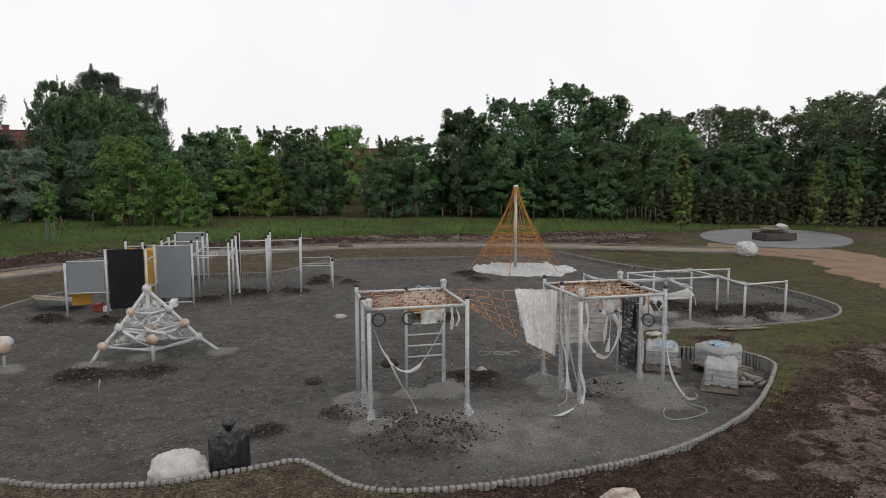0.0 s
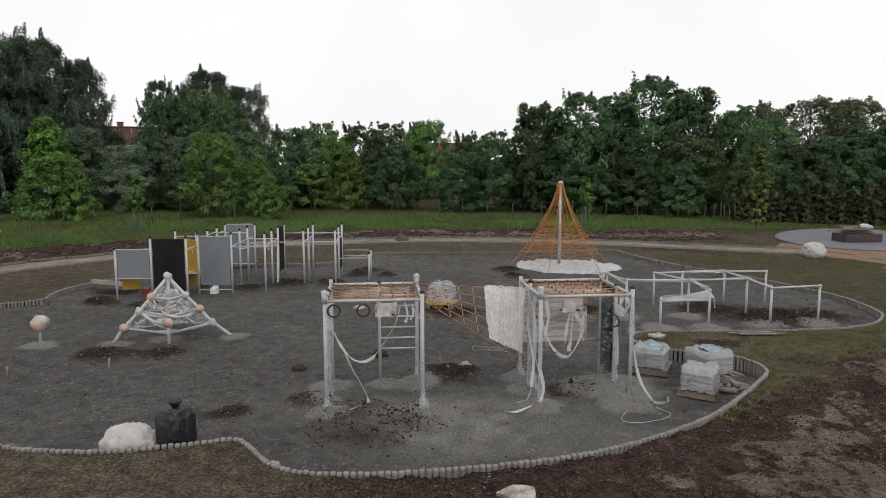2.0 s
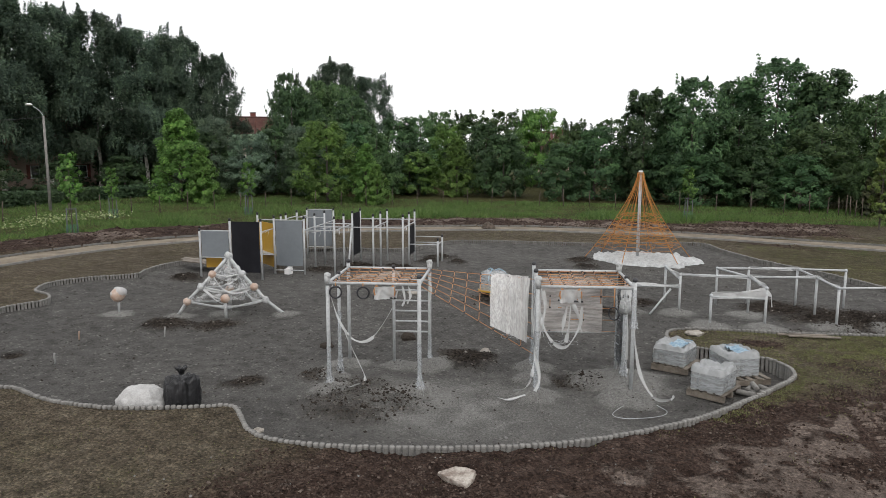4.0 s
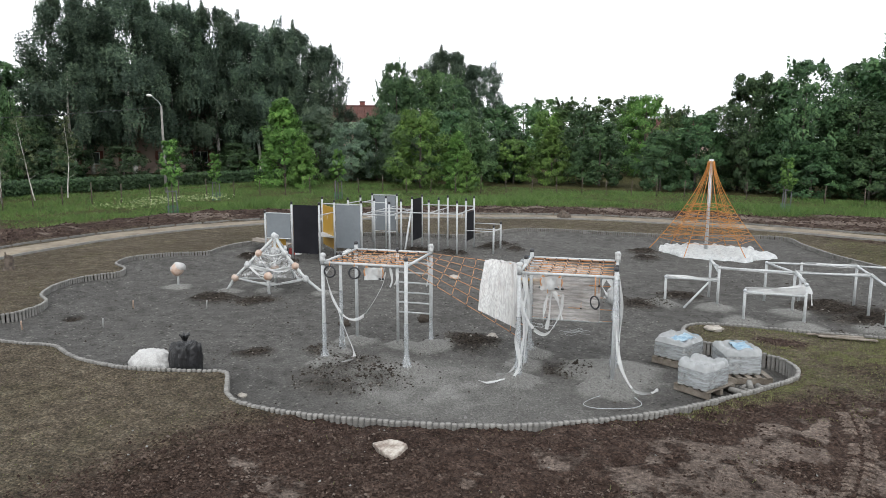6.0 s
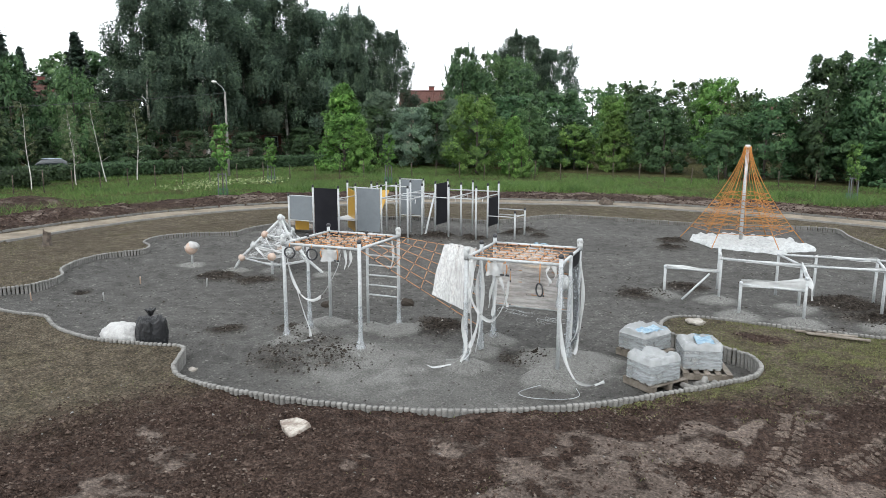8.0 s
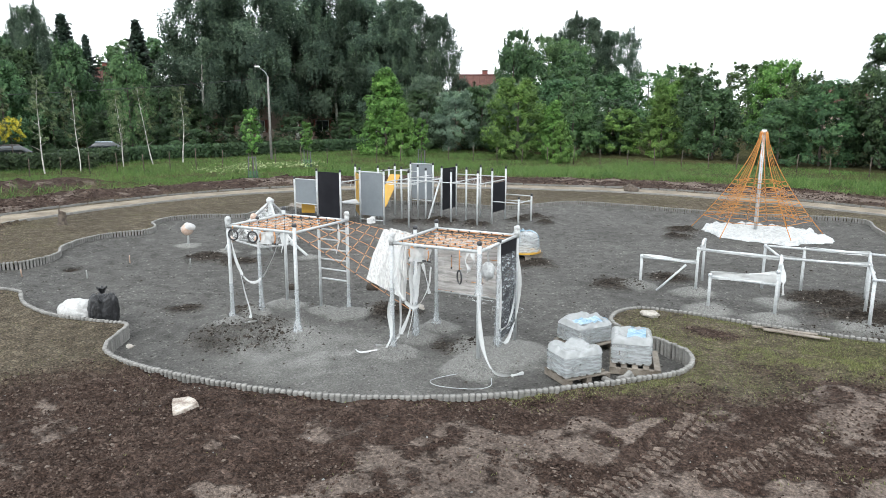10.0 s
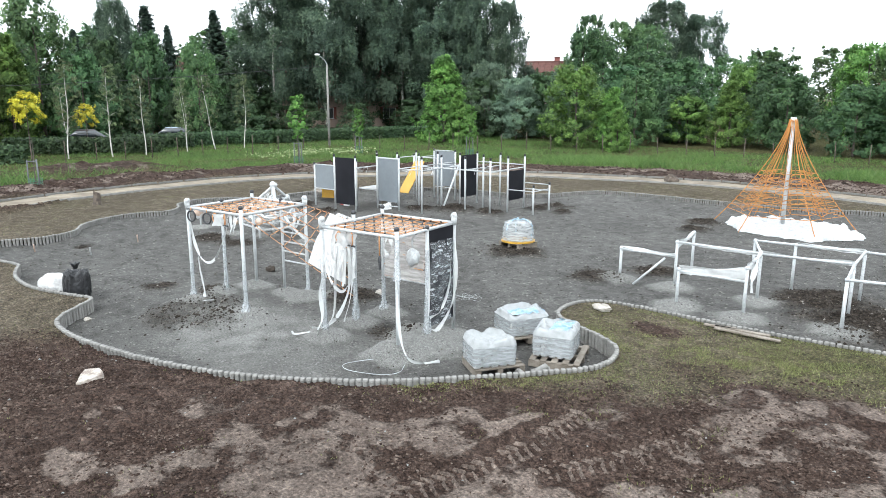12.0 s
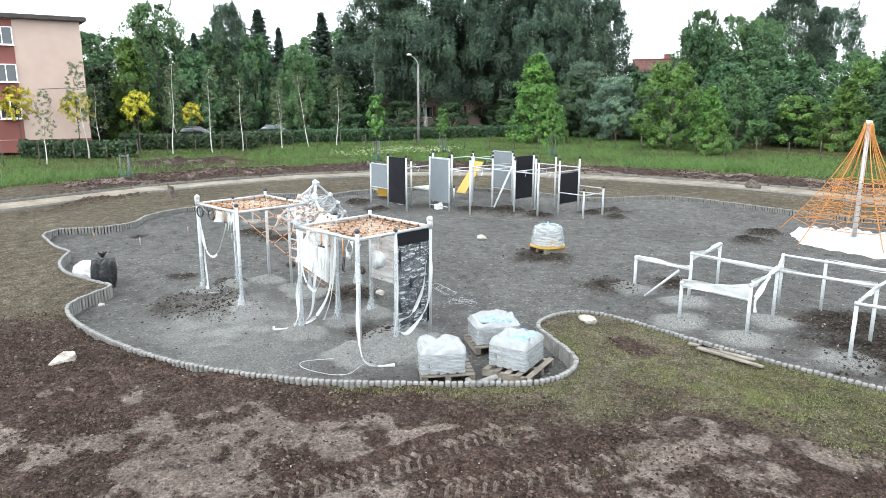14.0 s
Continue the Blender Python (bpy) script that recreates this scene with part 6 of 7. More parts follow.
# added dark undergrowth that also stands in for deep shade below the crowns
make_kind("under", "shrub", "dark undergrowth shrub, added for the deep shade under the trees", "bush", L_HEDGE, M_BARK, 8.0, 3.4, 0.1, 40, 6500, .26, "tall", seed=20)
make_kind("bush", "round_bush", "round bushy shrub with fresh green leaves", "bush", L_LIGHT, M_BARK, 4.6, 2.1, 0.1, 36, 6500, .18, "round", seed=7)
make_kind("silver", "willow_tree", "silvery grey-green willow bush", "tree", L_SILVER, M_BARK, 7.5, 3.4, 0.2, 48, 12000, .145, "tall", seed=8, long=2.2)
make_kind("birch", "weeping_birch", "tall weeping birch with hanging twigs and pale trunk", "tree", L_BIRCH, M_BIRCH, 17.5, 5.2, 3.4, 46, 34000, .155, "dome", limbs=9, trunk_r=.22, seed=9, hang=8, long=2.3, sway=.3)
make_kind("birch2", "weeping_birch", "tall weeping birch with dark hanging foliage", "tree", L_BIRCH, M_BIRCH, 17.0, 5.0, 3.0, 44, 32000, .155, "dome", limbs=9, trunk_r=.2, seed=10, hang=8, long=2.3, sway=-.3)
make_kind("sapling", "birch_sapling", "slender young birch with white trunk and thin foliage", "tree", L_SAPLING, M_BIRCH, 6.2, 1.0, 1.7, 22, 1900, .085, "tall", limbs=12, trunk_r=.05, seed=11, sway=.35, group="birch row")
make_kind("sapling2", "birch_sapling", "leaning young birch with white trunk and sparse leaves", "tree", L_SAPLING, M_BIRCH, 6.6, .95, 1.9, 22, 1800, .085, "tall", limbs=11, trunk_r=.05, seed=12, sway=-.25, group="birch row")
make_kind("yellow", "golden_tree", "small tree with bright yellow leaves", "tree", L_YELLOW, M_BARK, 4.6, 1.15, 2.5, 20, 1700, .13, "round", trunk_r=.05, seed=13)
make_kind("lime", "lime_sapling", "staked sapling with lime green leaves", "tree", L_LIGHT, M_BARK, 4.4, .72, 1.7, 18, 1400, .15, "tall", trunk_r=.04, seed=14)
make_kind("poplar", "columnar_tree", "slim columnar tree with fine green leaves", "tree", L_POPLAR, M_BARK, 5.2, .66, .6, 40, 4200, .13, "tall", trunk_r=.05, seed=15)
make_kind("thuja", "thuja", "dark thuja in a hedge with browned tips", "conifer", L_THUJA, M_BARK, 2.9, .75, 0.0, 26, 2600, .15, "cone", trunk_r=.05, seed=16, group="thuja hedge")
make_kind("airy", "deciduous_tree", "tall open-crowned tree with thin brownish green leaves", "tree", L_DUSK, M_BARK, 12.0, 4.6, 1.0, 40, 5600, .27, "round", limbs=16, seed=18)
make_kind("far", "distant_tree", "far tree over the hedge line", "tree", L_MID, M_BARK, 10.5, 4.2, 1.0, 40, 5000, .36, "round", seed=17)


def spruce_kind():
    rng = np.random.default_rng(30)
    t = thing("spruce_tree", pose(0, 0, 0), "tall dark spruce with drooping branches", "conifer")
    bm = pipe(bmesh.new(), [(0, 0, -.3), (0, 0, 7), (0, 0, 13.9)], .2, 8, .015)
    P, N = [], []
    for k in range(170):
        z = 0.9 + 12.9 * (k / 170)
        reach = (4.3 * (1 - z / 14.0) + .12) * rng.uniform(.62, 1.12)
        a = 2.399 * k
        pipe(bm, [(0, 0, z), (reach * .6 * math.cos(a), reach * .6 * math.sin(a), z - .16 * reach), (reach * math.cos(a), reach * math.sin(a), z - .08 * reach)], .03, 4, .008)
        n = int(26 + 60 * reach)
        u = rng.uniform(.1, 1.05, n)
        w = rng.normal(0, .2, n) * (1.25 - .95 * u)
        P.append(np.stack([reach * u * math.cos(a) - w * math.sin(a), reach * u * math.sin(a) + w * math.cos(a), z - .2 * reach * u * (1.35 - u) - np.abs(rng.normal(0, .13, n))], -1))
        N.append(np.tile([.5 * math.cos(a), .5 * math.sin(a), .8], (n, 1)))
    part("trunk", bm, M_BARK, t)
    P, N = np.concatenate(P), np.concatenate(N)
    v, f = leaf_quads(P, N, .17, rng, 1.9)
    soft_normals(raw("crown", v, f, L_SPRUCE, t), N)
    KINDS["spruce"] = (t, 14.0)


spruce_kind()
USED = set()
TREE_RNG = random.Random(5)


def plant(key, x, y, h, wide=1.0, z=None, tilt=(0, 0)):
    t, h0 = KINDS[key]
    s = h / h0
    gz = float(covers(np.array([x]), np.array([y]), np.array([50.0]))[0][0]) - 0.05 if z is None else z
    m = pose(x, y, gz, tilt[0], tilt[1], TREE_RNG.uniform(0, 360))
    ob = t if key not in USED else copy_thing(t, m)
    USED.add(key)
    ob.matrix_basis = m
    ob.scale = (s * wide, s * wide, s)
    return ob


# the wood behind the meadow, clockwise
for key, x, y, h, w in (("oak2", 1.5, 66.4, 10.4, .8), ("oak", 5.6, 65.2, 11.2, .8), ("oak", 13, 73, 13.4, .95), ("oak2", 16.6, 70.5, 11.9, .95), ("oak3", 20, 67.6, 9.7, .85), ("oak", 9.5, 67, 8.0, 1.15), ("oak3", 15.6, 64.5, 7.2, 1.2), ("dark", 4, 66.5, 6.8, 1.2), ("dark", 10.5, 63.5, 5.2, 1.3), ("mid", 19, 60.5, 5.6, 1.1), ("dark", 13.8, 61, 4.4, 1.5), ("dark", 6.5, 63, 4.6, 1.5), ("oak2", 10, 78, 12.0, 1.0), ("oak", 3, 80, 10.5, 1.0), ("oak3", 24, 72, 9, 1.0), ("dark", -2.8, 66.5, 6.9, 1.1), ("fresh", -11.4, 84, 9.9, .95), ("mid", -5.4, 71, 7.6, .95), ("dark", -5.4, 64.5, 5.4, 1.1), ("dark", -14.6, 71, 7.6, 1.05)):
    plant(key, x, y, h, w)
for key, x, y, h, w in (("dark", -11.8, 67.5, 6.4, 1.1), ("fresh", -21.5, 80, 8.0, 1.0), ("dark", -24.8, 72, 8.3, 1.1), ("far", -32, 105, 10.4, 1.1), ("far", -19.2, 98, 9.9, 1.2), ("mid", -19.5, 82, 9.0, 1.1), ("mid", -13.4, 88, 9.2, .8), ("light", -16.5, 67, 6.0, 1.1), ("bush", -20.6, 67.0, 4.7, 1.15), ("fresh", -25.4, 56.5, 7.6, 1.1), ("light", -21.6, 56.6, 5.4, .95), ("light", -19.6, 54.6, 3.6, 1.1), ("light", -37.5, 51.6, 8.5, 1.1), ("light", -34.3, 50.6, 5.0, 1.0), ("silver", -40.6, 60.8, 8.0, 1.0), ("silver", -36.2, 60.4, 6.4, 1.1), ("silver", -31.2, 62.4, 7.2, .9), ("dark", -30.5, 62, 6.2, 1.2), ("mid", -23, 62, 6.4, 1.0), ("dark", -28.5, 68, 7.6, 1.2)):
    plant(key, x, y, h, w)
for key, x, y, h, w in (("dark", -35.5, 64, 7.0, 1.2), ("dark", -40.5, 60, 6.6, 1.2), ("oak3", -46.0, 91, 14.6, .7), ("oak", -49.6, 89.4, 15.6, .55), ("birch", -63.5, 131, 22.5, 1.3), ("oak3", -44, 95, 14.4, .8), ("birch2", -57.5, 134, 20.0, 1.15), ("oak2", -43.4, 80.4, 12.6, .72), ("oak2", -36.5, 84, 11.5, .9), ("dark", -33.5, 78, 9.5, 1.1), ("oak2", -41.5, 82, 11.0, .9), ("airy", 28, 86, 11.0, 1.0), ("airy", 32, 84.5, 11.8, 1.1), ("airy", 36.8, 84.3, 11.5, 1.1), ("airy", 40.5, 80.5, 10.6, 1.1), ("airy", 42.5, 74, 12.4, 1.1), ("airy", 44, 67, 13.0, 1.1), ("oak", 47, 62, 12.6, 1.1), ("oak2", 34, 74, 8.0, 1.2), ("dark", 29.5, 70, 7.0, 1.3)):
    plant(key, x, y, h, w)
for key, x, y, h, w in (("dark", 38, 66, 6.6, 1.4), ("oak", 50, 55, 12, 1.1), ("dark", 25, 66, 6.4, 1.3), ("far", 30, 98, 12, 1.2), ("far", 20, 95, 11.5, 1.2), ("far", 40, 95, 12, 1.2), ("far", 49, 90, 13, 1.3), ("far", 46, 80, 11.5, 1.3), ("far", 52, 74, 13, 1.3), ("far", -4, 92, 8.5, 1.2)):
    plant(key, x, y, h, w)
for key, x, y, h, w in (("birch2", -62.8, 47.4, 19.6, 1.1), ("birch", -60, 52.5, 20.4, 1.1), ("birch2", -58.6, 57, 20.2, 1.1), ("birch", -56, 60.8, 19.6, 1.1), ("birch2", -52.4, 64, 18.4, 1.1), ("birch", -49.2, 66.2, 17.6, 1.0), ("birch2", -46.4, 68.9, 15.8, .95), ("birch", -66, 51.5, 17.8, 1.1), ("birch2", -62, 62, 17.5, 1.0), ("birch", -55, 69, 16.5, 1.0), ("spruce", -70.9, 43.6, 14.4, 1.2), ("spruce", -71, 35.5, 14.3, 1.35), ("spruce", -74, 39, 12.5, 1.0), ("spruce", -76, 29, 11.5, 1.1), ("oak3", -59, 21.5, 13.4, .75), ("light", -55.5, 18.5, 9.7, .8), ("birch", -66.5, 30.6, 14.6, .75), ("dark", -59.3, 31.3, 10.6, .62), ("oak2", -62, 28, 10.2, .8), ("dark", -53, 23.5, 8.3, .8)):
    plant(key, x, y, h, w)
# dark shrubs set where deep shade shows below and behind the birches
for key, x, y, h, w in (("dark", -57, 12.8, 8.0, .9), ("under", -54, 27.5, 5.5, 1.1), ("under", -57.5, 36, 6.5, 1.1), ("under", -62, 26, 9, 1.0), ("under", -66, 22, 9, 1.1), ("under", -60.5, 40.5, 6.5, 1.2), ("far", -80, 20, 11, 1.2), ("far", -84, 34, 12, 1.2), ("far", -82, 48, 13, 1.2), ("far", -72, 62, 14, 1.2), ("under", -60, 16, 7, 1.1), ("under", -64.5, 43.5, 7.5, 1.2), ("under", -68, 41, 9, 1.3), ("under", -56, 66.5, 9, 1.2), ("under", -59.5, 63.5, 9, 1.2), ("under", -51, 69.5, 8.5, 1.2), ("under", -69, 33, 8.5, 1.3), ("under", -66, 28, 8, 1.2), ("oak3", -52.5, 33.6, 9.6, .62), ("oak", -78, 33, 12.5, 1.1), ("oak2", -73, 24, 11.5, 1.2), ("oak", -71, 16, 11, 1.1), ("oak2", -76, 50, 13, 1.1)):
    plant(key, x, y, h, w)
for key, x, y, h, w in (("under", -52, 38, 3.6, 1.6), ("under", -50.5, 44, 3.8, 1.6), ("under", -50, 50, 3.6, 1.6), ("under", -48, 56, 4.0, 1.5), ("under", -45.5, 60.5, 4.2, 1.5), ("under", -55, 33, 4.2, 1.5), ("mid", -43, 64, 5.0, 1.3), ("under", -62, 46, 4.5, 1.5), ("under", -54.5, 62, 4.2, 1.5), ("under", -72, 40, 6, 1.4), ("far", -70, 72, 13, 1.2), ("far", -63, 79, 12, 1.2), ("far", -66, 86, 11, 1.2), ("far", -78, 60, 13, 1.2), ("far", -88, 12, 11, 1.2), ("far", -30, 92, 9, 1.2), ("far", 8, 90, 9, 1.3), ("under", -39, 68, 6.5, 1.2), ("under", 0.5, 69, 5.5, 1.3), ("under", -22, 68, 5.5, 1.3)):
    plant(key, x, y, h, w)
for key, x, y, h, w in (("dark", 22, 63, 4.6, 1.4),):
    plant(key, x, y, h, w)
for k, (x, y, h) in enumerate(((-36.2, 10.4, 5.0), (-39.3, 13.1, 6.9), (-40.6, 19.0, 7.2), (-40.3, 21.9, 6.9), (-40.6, 24.3, 6.4), (-41.9, 28.0, 6.0), (-42.2, 30.5, 6.6), (-42.6, 33.2, 6.4), (-41.7, 27.9, 5.2), (-45, 14.5, 5.5), (-46, 20.5, 5.5))):
    plant("sapling" if k % 2 else "sapling2", x, y, h, 1.0, None, (3 * math.sin(k * 2.3), 6 * math.sin(k * 1.7 + 1)))
for x, y, h in ((-42.4, 9.2, 5.1), (-42.6, 12.9, 4.7), (-40.6, 16.7, 4.8), (-45.1, 21.5, 3.9)):
    plant("yellow", x, y, h, 1.0)
for x, y, h in ((-26.1, 29.1, 4.6), (-24.0, 42.3, 3.9), (5.5, 49.5, 3.6), (-31.5, 37.5, 3.6)):
    plant("lime", x, y, h)
for x, y, h in ((16.1, 46.9, 5.7), (25.8, 47.8, 5.2), (27.6, 46.8, 5.0)):
    plant("poplar", x, y, h)
for k in range(30):
    plant("thuja", 17.5 + k * 0.75, 56.6 - k * 0.17 + .15 * math.sin(k * 2.1), 2.9 + .35 * math.sin(k * 3.7), 1.0)
for key, (t, h0) in KINDS.items():
    if key not in USED:
        plant(key, 60, 60, h0)


def tree_stake(x, y, h, label):
    t = thing("tree_stake_frame", pose(x, y, 0), label, "tree stake", "tree stakes")
    for k in range(3):
        a = 2.1 * k + .3
        part("stake", pipe(bmesh.new(), [(.3 * math.cos(a), .3 * math.sin(a), -.2), (.26 * math.cos(a), .26 * math.sin(a), h)], .03, 7), M_PAD, t)
    for k in range(3):
        a, b = 2.1 * k + .3, 2.1 * (k + 1) + .3
        part("cross_batten", pipe(bmesh.new(), [(.27 * math.cos(a), .27 * math.sin(a), h - .08), (.27 * math.cos(b), .27 * math.sin(b), h - .08)], .02, 6), M_PAD, t)
    bm = bmesh.new()
    for j in range(6):
        pipe(bm, [(.3 * math.cos(a), .3 * math.sin(a), .05 + .1 * j) for a in (2 * math.pi * q / 12 for q in range(13))], .008, 4)
    for q in range(12):
        a = 2 * math.pi * q / 12
        pipe(bm, [(.3 * math.cos(a), .3 * math.sin(a), 0), (.3 * math.cos(a), .3 * math.sin(a), .58)], .008, 4)
    part("green_guard", bm, M_MESHG, t, "green plastic mesh guard")
    return t


for x, y, h in ((-23.4, 13.5, 1.45), (-26.1, 29.1, 1.5), (-24.0, 42.3, 1.5), (5.5, 49.5, 1.5), (-31.5, 37.5, 1.4)):
    tree_stake(x, y, h, "three wooden stakes round a sapling with green mesh guard")
bare = thing("bare_sapling", pose(-23.4, 13.5, 0), "leafless staked sapling stem", "tree")
part("stem", pipe(bmesh.new(), spline([(0, 0, 0), (.05, 0, 1.0), (-.02, .05, 1.8), (.06, .02, 2.5)], 4), .03, 7, .01), M_BARK, bare)

# fence of thin posts along the meadow, street lamp, wire
FENCE = [(p.x, p.y) for p in spline([(-36, 8, 0), (-37.5, 20, 0), (-36.5, 31, 0), (-31.5, 42, 0), (-23.5, 51, 0), (-12, 56.2, 0), (0, 58, 0), (14, 57.5, 0), (17, 55.5, 0)], 6)]
fence = thing("post_fence", pose(0, 0, 0), "row of thin old fence posts without wire", "fence")
fpts = dense(FENCE, 4.2)
for k, (x, y) in enumerate(fpts):
    part("fence_post", pipe(bmesh.new(), [(x, y, -.2), (x + .05 * math.sin(k * 3.1), y + .05 * math.cos(k * 5.3), 1.35 + .15 * math.sin(k * 1.7))], .04, 6, .03), M_STUMP, fence)

lamp = thing("street_lamp", pose(-40.3, 40.3, 0), "concrete street lamp with a short arm, unlit", "street lamp")
part("pole", pipe(bmesh.new(), [(0, 0, -.3), (0, 0, 3.5), (0, 0, 7.1)], .12, 10, .08), M_PALI, lamp)
part("arm", pipe(bmesh.new(), spline([(0, 0, 7.1), (-.2, -.14, 7.5), (-.62, -.45, 7.9)], 4), .022, 8), M_STEEL, lamp)
bm = ball(bmesh.new(), (-.72, -.52, 7.93), .24, 12, .42)
part("lantern", bm, M_WHITE, lamp, "pale oval lantern")
wire = thing("overhead_cable", pose(-40.3, 40.3, 7.0), "slack overhead cable between the lamp and the flats", "cable")
part("cable", pipe(bmesh.new(), [(-4.8 * k / 12, -30 * k / 12, -1.4 * k / 12 * 1.6 + 1.1 * ((k / 12 - .5) ** 2 - .25)) for k in range(13)], .02, 5), M_CAP, wire)


# ---------------------------------------------------------------- houses
def window_part(parent, m, w, h, shutter=False):
    """A window set in a wall: frame, mullion, pane, sill; m maps x along the wall, y outwards, z up."""
    fr = bmesh.new()
    for s in (-1, 1):
        box(fr, (s * w / 2, .02, 0), (.08, .1, h + .08))
        box(fr, (0, .02, s * h / 2), (w, .1, .08))
    box(fr, (0, .02, 0), (.07, .09, h))
    f = part("window", fr, M_WHITE, parent, "", False)
    f.matrix_basis = m
    p = part("pane", box(bmesh.new(), (0, 0, 0), (w - .06, .02, h - .06)), M_GLASS, f, "dark window glass", False)
    s = part("sill", box(bmesh.new(), (0, .1, -h / 2 - .07), (w + .2, .2, .05)), M_WHITE, f, "", False)


def wall_block(t, lx, ly, h, mat, z0=0.0):
    return part("wall", box(bmesh.new(), (lx / 2, ly / 2, z0 + h / 2), (lx, ly, h)), mat, t, "", False)


# block of flats: local x runs along the long side away from the corner, y along the gable
flats = thing("apartment_building", pose(-45.2, 13.9, 0.2, 0, 0, 183), "four-storey block of flats with pink plaster gable and maroon window bands", "building")
FL, FW, FH = 28.0, 11.0, 9.5
wall_block(flats, FL, FW, FH, M_PLASTER)
part("plinth", box(bmesh.new(), (FL / 2, FW / 2, .45), (FL + .06, FW + .06, .9)), M_MAROON, flats, "maroon plinth", False)
part("roof", box(bmesh.new(), (FL / 2, FW / 2, FH + .17), (FL + .9, FW + .9, .34), None, .05), M_DARKTRIM, flats, "dark flat roof with overhang", False)
part("downpipe", pipe(bmesh.new(), [(-.08, FW - .3, 0), (-.08, FW - .3, FH)], .07, 8), M_DARKTRIM, flats)
part("maroon_strip", box(bmesh.new(), (-.006, 5.75, 5.2), (.03, 2.7, 8.5)), M_MAROON, flats, "maroon strip between windows", False)
for st in range(3):
    window_part(flats, pose(-.04, 5.1, 3.1 + 2.6 * st, 0, 0, 90), 1.3, 1.2)
    part("vent", box(bmesh.new(), (-.01, 1.2 + 1.6 * st, .55), (.04, .5, .3)), M_DARKTRIM, flats, "", False)

pink = thing("apartment_building", pose(-67.5, 50.0, 0.3, 0, 0, 58), "pink plastered block of flats behind weeping birches", "building")
wall_block(pink, 16, 9, 9.0, M_PLASTER)
part("roof", box(bmesh.new(), (8, 4.5, 9.15), (16.8, 9.8, .3), None, .05), M_DARKTRIM, pink, "dark flat roof", False)
for st in range(3):
    for k in range(4):
        part("maroon_band", box(bmesh.new(), (2 + 4 * k, -.006, 1.9 + 2.9 * st), (2.4, .03, 1.6)), M_MAROON, pink, "", False)
        window_part(pink, pose(2 + 4 * k, -.05, 1.9 + 2.9 * st, 0, 0, 180), 1.6, 1.3)


def tiled_house(x, y, turn, lx, ly, eave, ridge, label):
    t = thing("house", pose(x, y, 0.2, 0, 0, turn), label, "house", "houses")
    bm = bmesh.new()
    box(bm, (0, 0, eave / 2), (lx, ly, eave))
    v = [bm.verts.new(q) for q in ((-lx / 2, -ly / 2, eave), (-lx / 2, ly / 2, eave), (-lx / 2, 0, ridge - .1), (lx / 2, -ly / 2, eave), (lx / 2, ly / 2, eave), (lx / 2, 0, ridge - .1))]
    bm.faces.new((v[0], v[2], v[1])), bm.faces.new((v[3], v[4], v[5]))
    part("wall", bm, M_PLASTER, t, "", False)
    for s in (-1, 1):
        bm = bmesh.new()
        rows = 26
        for k in range(rows):
            a0, a1 = k / rows, (k + 1) / rows + .012
            p = lambda a, up: (0, s * (ly / 2 + .5) * (1 - a), eave - .35 + (ridge - eave + .35) * a + up)
            q0, q1 = Vector(p(a0, .09)), Vector(p(min(a1, 1), .04))
            for c in range(int(lx / .9)):
                x0 = -lx / 2 - .4 + c * (lx + .8) / int(lx / .9)
                x1 = x0 + (lx + .8) / int(lx / .9) - .03
                vs = [bm.verts.new(w) for w in ((x0, q0.y, q0.z), (x1, q0.y, q0.z), (x1, q1.y, q1.z), (x0, q1.y, q1.z), (x0, q0.y, q0.z - .05), (x1, q0.y, q0.z - .05))]
                bm.faces.new(vs[:4]), bm.faces.new((vs[4], vs[5], vs[1], vs[0]))
        part("roof_slope", bm, M_BRICK, t, "red clay roof tiles", False)
    part("ridge_cap", pipe(bmesh.new(), [(-lx / 2 - .4, 0, ridge + .05), (lx / 2 + .4, 0, ridge + .05)], .14, 8), M_BRICK, t)
    ch = part("chimney", box(bmesh.new(), (-.4, .3, ridge + .05), (.8, .6, 1.3), None, .02), M_MAROON, t, "brick chimney", False)
    part("chimney_cap", box(bmesh.new(), (-.4, .3, ridge + .74), (.95, .75, .1)), M_DARKTRIM, ch, "", False)
    for s in (-1, 1):
        window_part(t, pose(s * lx * .22, -ly / 2 - .03, eave * .55, 0, 0, 180), 1.2, 1.4)
    return t


tiled_house(-55.6, 90.4, 32, 9.5, 9, 5.4, 9.2, "house with red tiled roof and brick chimney beyond the trees")
tiled_house(-77.5, 43.0, 62, 9, 9, 5.2, 8.9, "house with dull red tiled roof behind a spruce")
tiled_house(-13.5, 112, 10, 10, 9, 4.2, 7.3, "far house with orange-red tiled roof")
